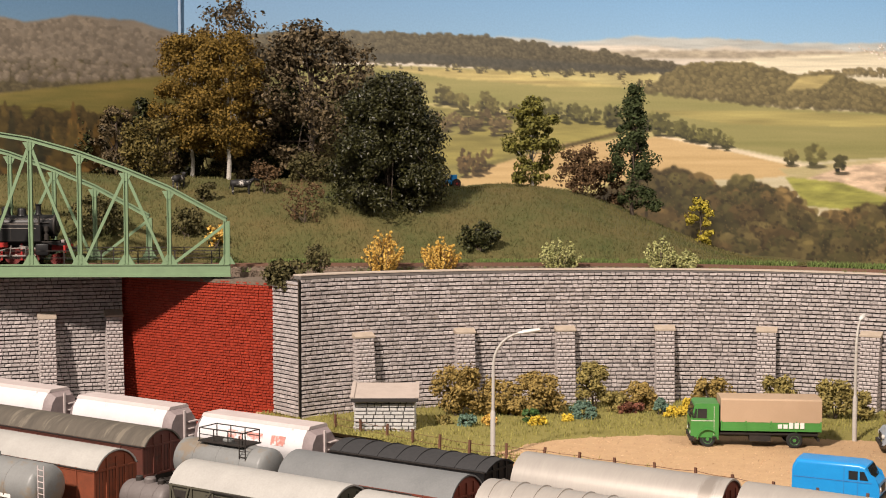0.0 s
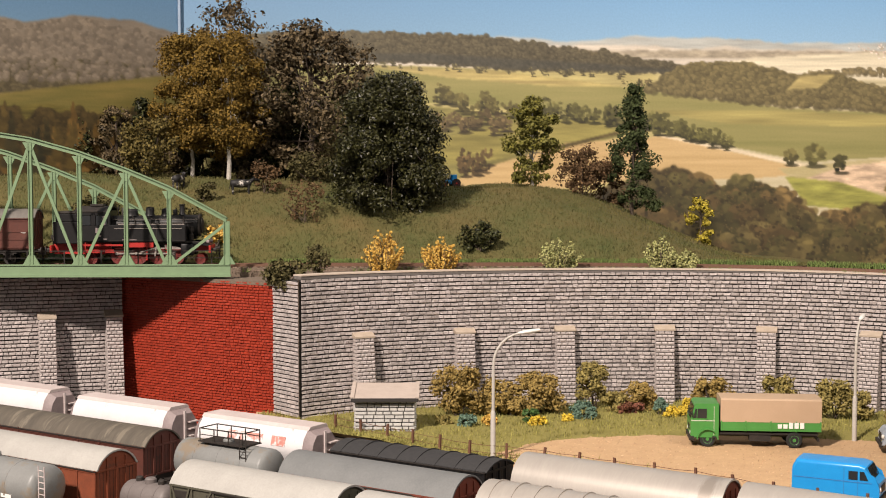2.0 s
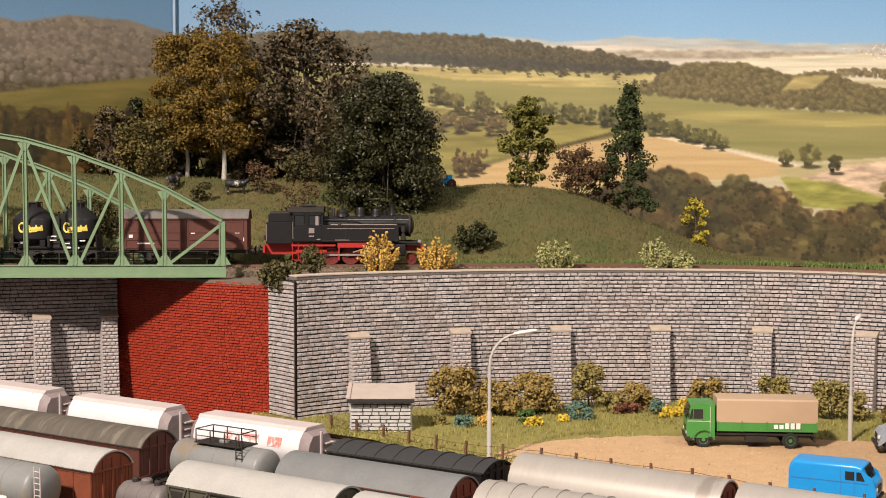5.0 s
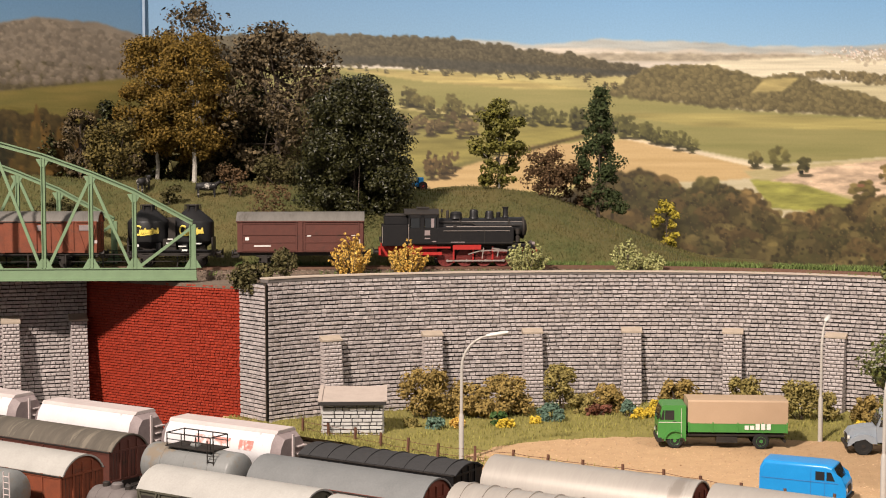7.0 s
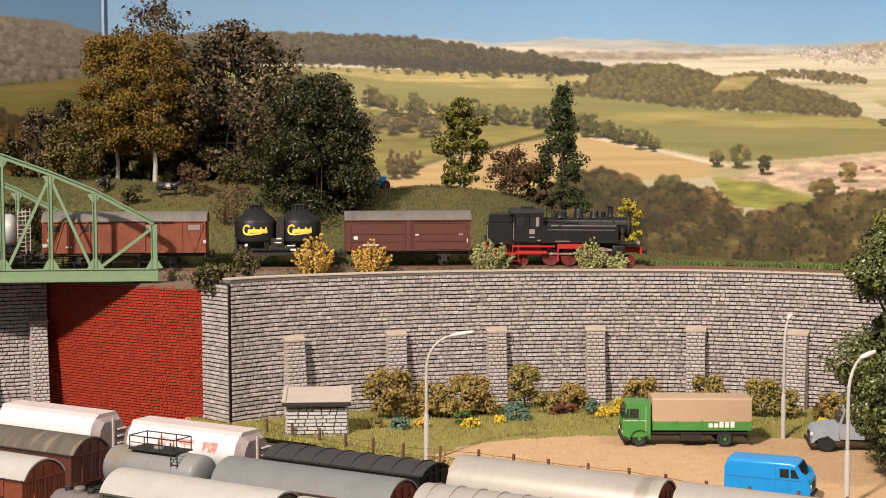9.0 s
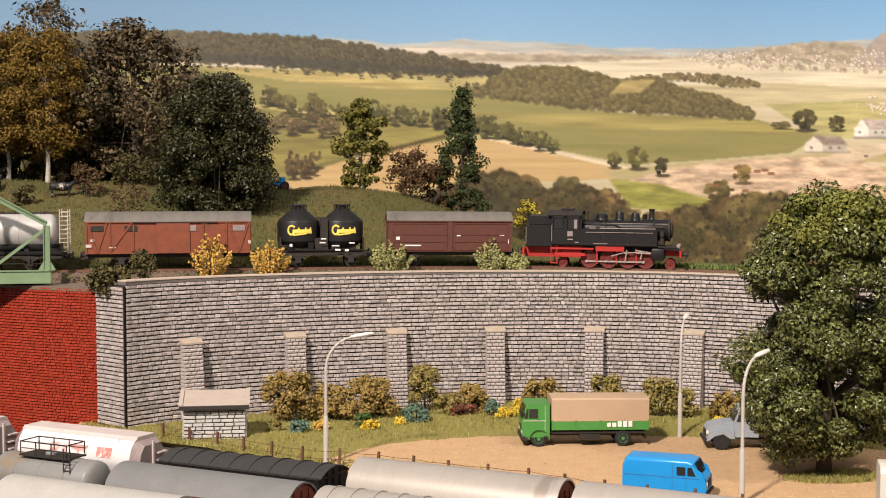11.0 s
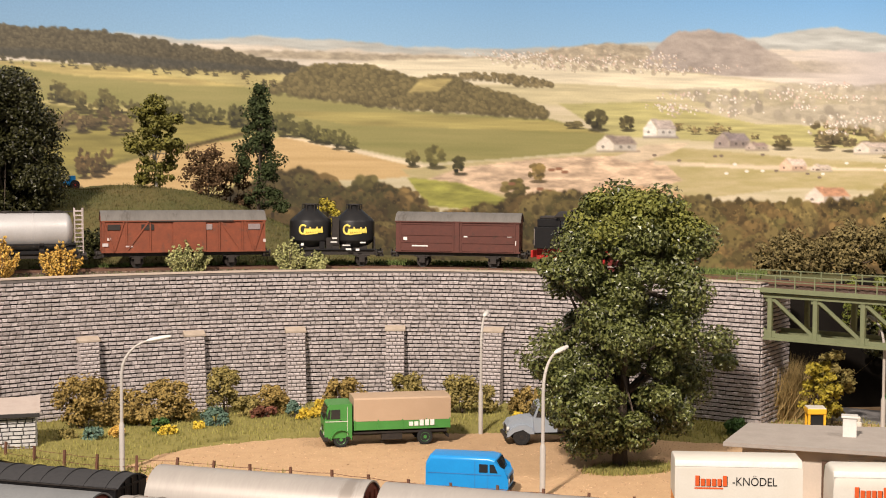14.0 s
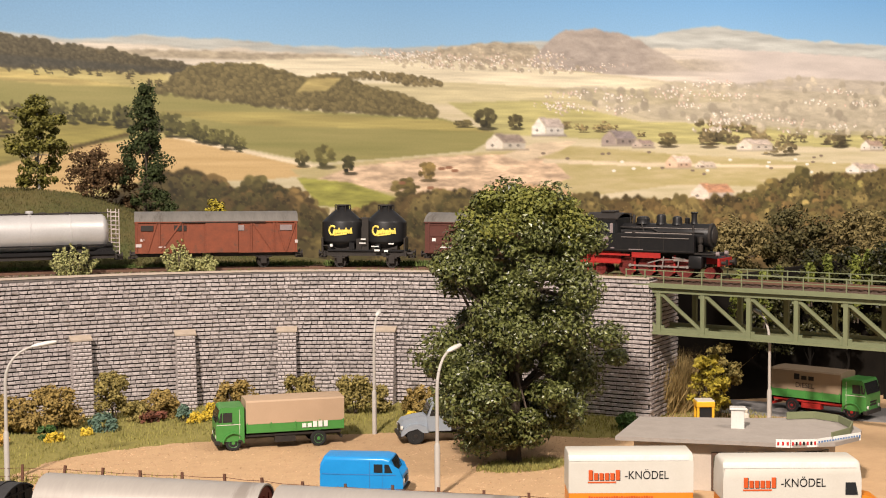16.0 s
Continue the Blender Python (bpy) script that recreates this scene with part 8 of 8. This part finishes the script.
def yard():
    yard_track(-14.0, 97.6, 45, 55, "track_yard_1")
    yard_track(-15.0, 89.4, 40, 50, "track_yard_2")
    yard_track(-16.5, 81.9, 35, 45, "track_yard_3")
    yard_track(-18.4, 74.5, 30, 40, "track_yard_4")
    park(hopper_wagon("white bulk hopper wagon with chalky sides"), -34.6, 112.8, -25.2, 106.0)
    park(hopper_wagon("clean white bulk hopper wagon"), -24.2, 105.0, -14.6, 97.8)
    hp = park(hopper_wagon("white bulk hopper wagon with flaking red emblem"), -13.6, 97.1, -4.2, 90.2)
    for x0, x1 in ((-1.9, 1.2), (2.0, 3.2)):
        up = Vector((0, -0.96, 0.29))
        part("emblem", flat_bar(bmesh.new(), (x0, -1.575, 3.15), (x1, -1.575, 3.15), 0.66, 0.03, up=up), M_PEEL, hp, "flaking red painted emblem")
    park(covered_wagon("covered_wagon", "black planked wagon with ribbed tarpaper roof", 11.6, 3.2, 3.35, 0.5, M_BLACK, M_ROOFBLACK, "plain", ribs=8, door=False, group="yard wagons"), -3.2, 88.4, 6.6, 81.4)
    park(covered_wagon("covered_wagon", "long wagon with a smooth silvery barrel roof", 12.8, 3.3, 3.1, 1.45, M_REDBROWN, M_ROOFSILVER, "plain", group="yard wagons"), 8.0, 80.4, 18.4, 72.8)
    park(covered_wagon("covered_wagon", "long wagon with a smooth silvery barrel roof", 12.8, 3.3, 3.1, 1.45, M_REDBROWN, M_ROOFSILVER, "plain", group="yard wagons"), 19.2, 72.2, 29.6, 64.6)
    park(covered_wagon("open_wagon", "brown high-sided wagon with a weathered dark barrel cover", 16.4, 3.2, 3.3, 0.95, M_BROWN, M_ROOFDARK, "plain", door=False, group="yard wagons"), -28.7, 99.4, -15.2, 89.8)
    tk = park(tank_wagon("tank_wagon", "grey tank wagon with railed platform and brown rust", 8.8, 1.35, 2.75, M_TANKGREY, 0.5, group="yard wagons"), -13.9, 88.3, -6.9, 83.3)
    pf = bmesh.new()
    for y in (-0.8, 0.8):
        for x in (-1.7, -0.5, 0.7, 1.9):
            bar(pf, (x, y, 4.2), (x, y, 5.0), 0.04, 5)
        bar(pf, (-1.7, y, 5.0), (1.9, y, 5.0), 0.04, 5)
        bar(pf, (-1.7, y, 4.6), (1.9, y, 4.6), 0.03, 5)
    for x in (-1.7, 1.9):
        bar(pf, (x, -0.8, 5.0), (x, 0.8, 5.0), 0.04, 5)
    part("railing", pf, M_SOOT, tk)
    part("platform", boxes((-1.8, 2.0, -0.85, 0.85, 4.12, 4.2)), M_SOOT, tk)
    ladder(tk, 2.2, -1.15, 1.3, 4.9, M_SOOT)
    park(covered_wagon("covered_wagon", "brown wagon with a smooth blue-grey barrel roof", 12.2, 3.3, 3.2, 1.1, M_REDBROWN, M_ROOFBLUE, "braced", group="yard wagons"), -5.9, 82.7, 4.2, 75.4)
    park(covered_wagon("covered_wagon", "wagon with a ribbed silvery barrel roof", 12.0, 3.3, 3.0, 1.3, M_REDBROWN, M_ROOFSILVER, "plain", ribs=9, group="yard wagons"), 5.4, 74.4, 15.2, 67.4)
    bg = park(covered_wagon("covered_wagon", "red-brown wagon with a cream barrel roof", 12.4, 3.2, 3.4, 1.05, M_ORANGEBROWN, M_ROOFCREAM, "plain", group="yard wagons"), -26.9, 89.7, -16.8, 82.5)
    lo = park(tank_wagon("tank_wagon", "low brown-grey tank wagon with filler caps", 5.0, 0.95, 2.0, M_TANKBROWN, 0.5, wheels=(-1.2, 1.2), group="yard wagons"), -16.2, 81.4, -12.4, 78.7)
    for x in (-0.9, 0.9):
        part("filler_cap", lathe(bmesh.new(), [(0.22, 2.8), (0.22, 3.15), (0.18, 3.2), (0.02, 3.2)], 12, "z", (x, 0, 0)), M_SOOT, lo)
    park(covered_wagon("covered_wagon", "olive vent wagon with a cream barrel roof", 11.6, 3.3, 3.3, 1.1, M_OLIVEBODY, M_ROOFCREAM, "braced", group="yard wagons"), -11.8, 79.6, -2.4, 72.8)
    park(covered_wagon("covered_wagon", "wagon with a light grey barrel roof", 11.4, 3.3, 3.1, 1.2, M_REDBROWN, M_ROOFCREAM, "plain", group="yard wagons"), -1.4, 72.0, 7.8, 65.4)
    tl = park(tank_wagon("tank_wagon", "grey tank wagon with a white label plate", 11.0, 1.45, 2.6, M_TANKGREY, 0.55, group="yard wagons"), -28.6, 85.9, -19.6, 79.5)
    ladder(tl, 5.3, -1.0, 1.3, 4.2, M_HOPPERTOP)
    part("label_plate", boxes((2.2, 3.1, -1.42, -1.34, 2.1, 2.5)), M_WHITE, tl, "white label plate")


yard()


# ---- what moves: the train along the line, its wheels and rods ----
def on_track(s, base):
    """The pose of a vehicle whose two wheel groups stand base apart, centred at s."""
    xa, ya, _ = TRACK.at(s - base / 2)
    xb, yb, _ = TRACK.at(s + base / 2)
    za, zb = rail_z(s - base / 2), rail_z(s + base / 2)
    return P((xa + xb) / 2, (ya + yb) / 2, (za + zb) / 2, math.degrees(math.atan2(yb - ya, xb - xa)), 0, -math.degrees(math.atan2(zb - za, base)))


SPEED, START = 6.58, 117.5      # cm a second; the chimney's place on the line at the start


def motions():
    times = [round(0.1 * k, 1) for k in range(161)]
    for ob, sets, off, base in ((loco, loco_sets, -3.2, 7.0), (wagon_a, sets_a, -18.9, 6.6), (silo, sets_c, -30.5, 4.8), (wagon_b, sets_b, -44.4, 8.35), (tank, sets_d, -60.8, 8.8)):
        shift = -3.2 if ob is loco else 0.0     # the engine's own zero is at its chimney
        rows = []
        for t in times[::5]:
            m = on_track(START + SPEED * t + off, base)
            rows.append((t, m @ P(-shift, 0, 0)))
        walk(ob, rows)
        for wheel, x, r in sets:
            walk(wheel, [(t, P(x, 0, r) @ Matrix.Rotation(SPEED * t / r, 4, "Y")) for t in times])
    for rod, throw in loco_rods:
        walk(rod, [(t, P(throw * math.cos(SPEED * t / 0.8), 0, 0.8 - throw * math.sin(SPEED * t / 0.8))) for t in times])


motions()
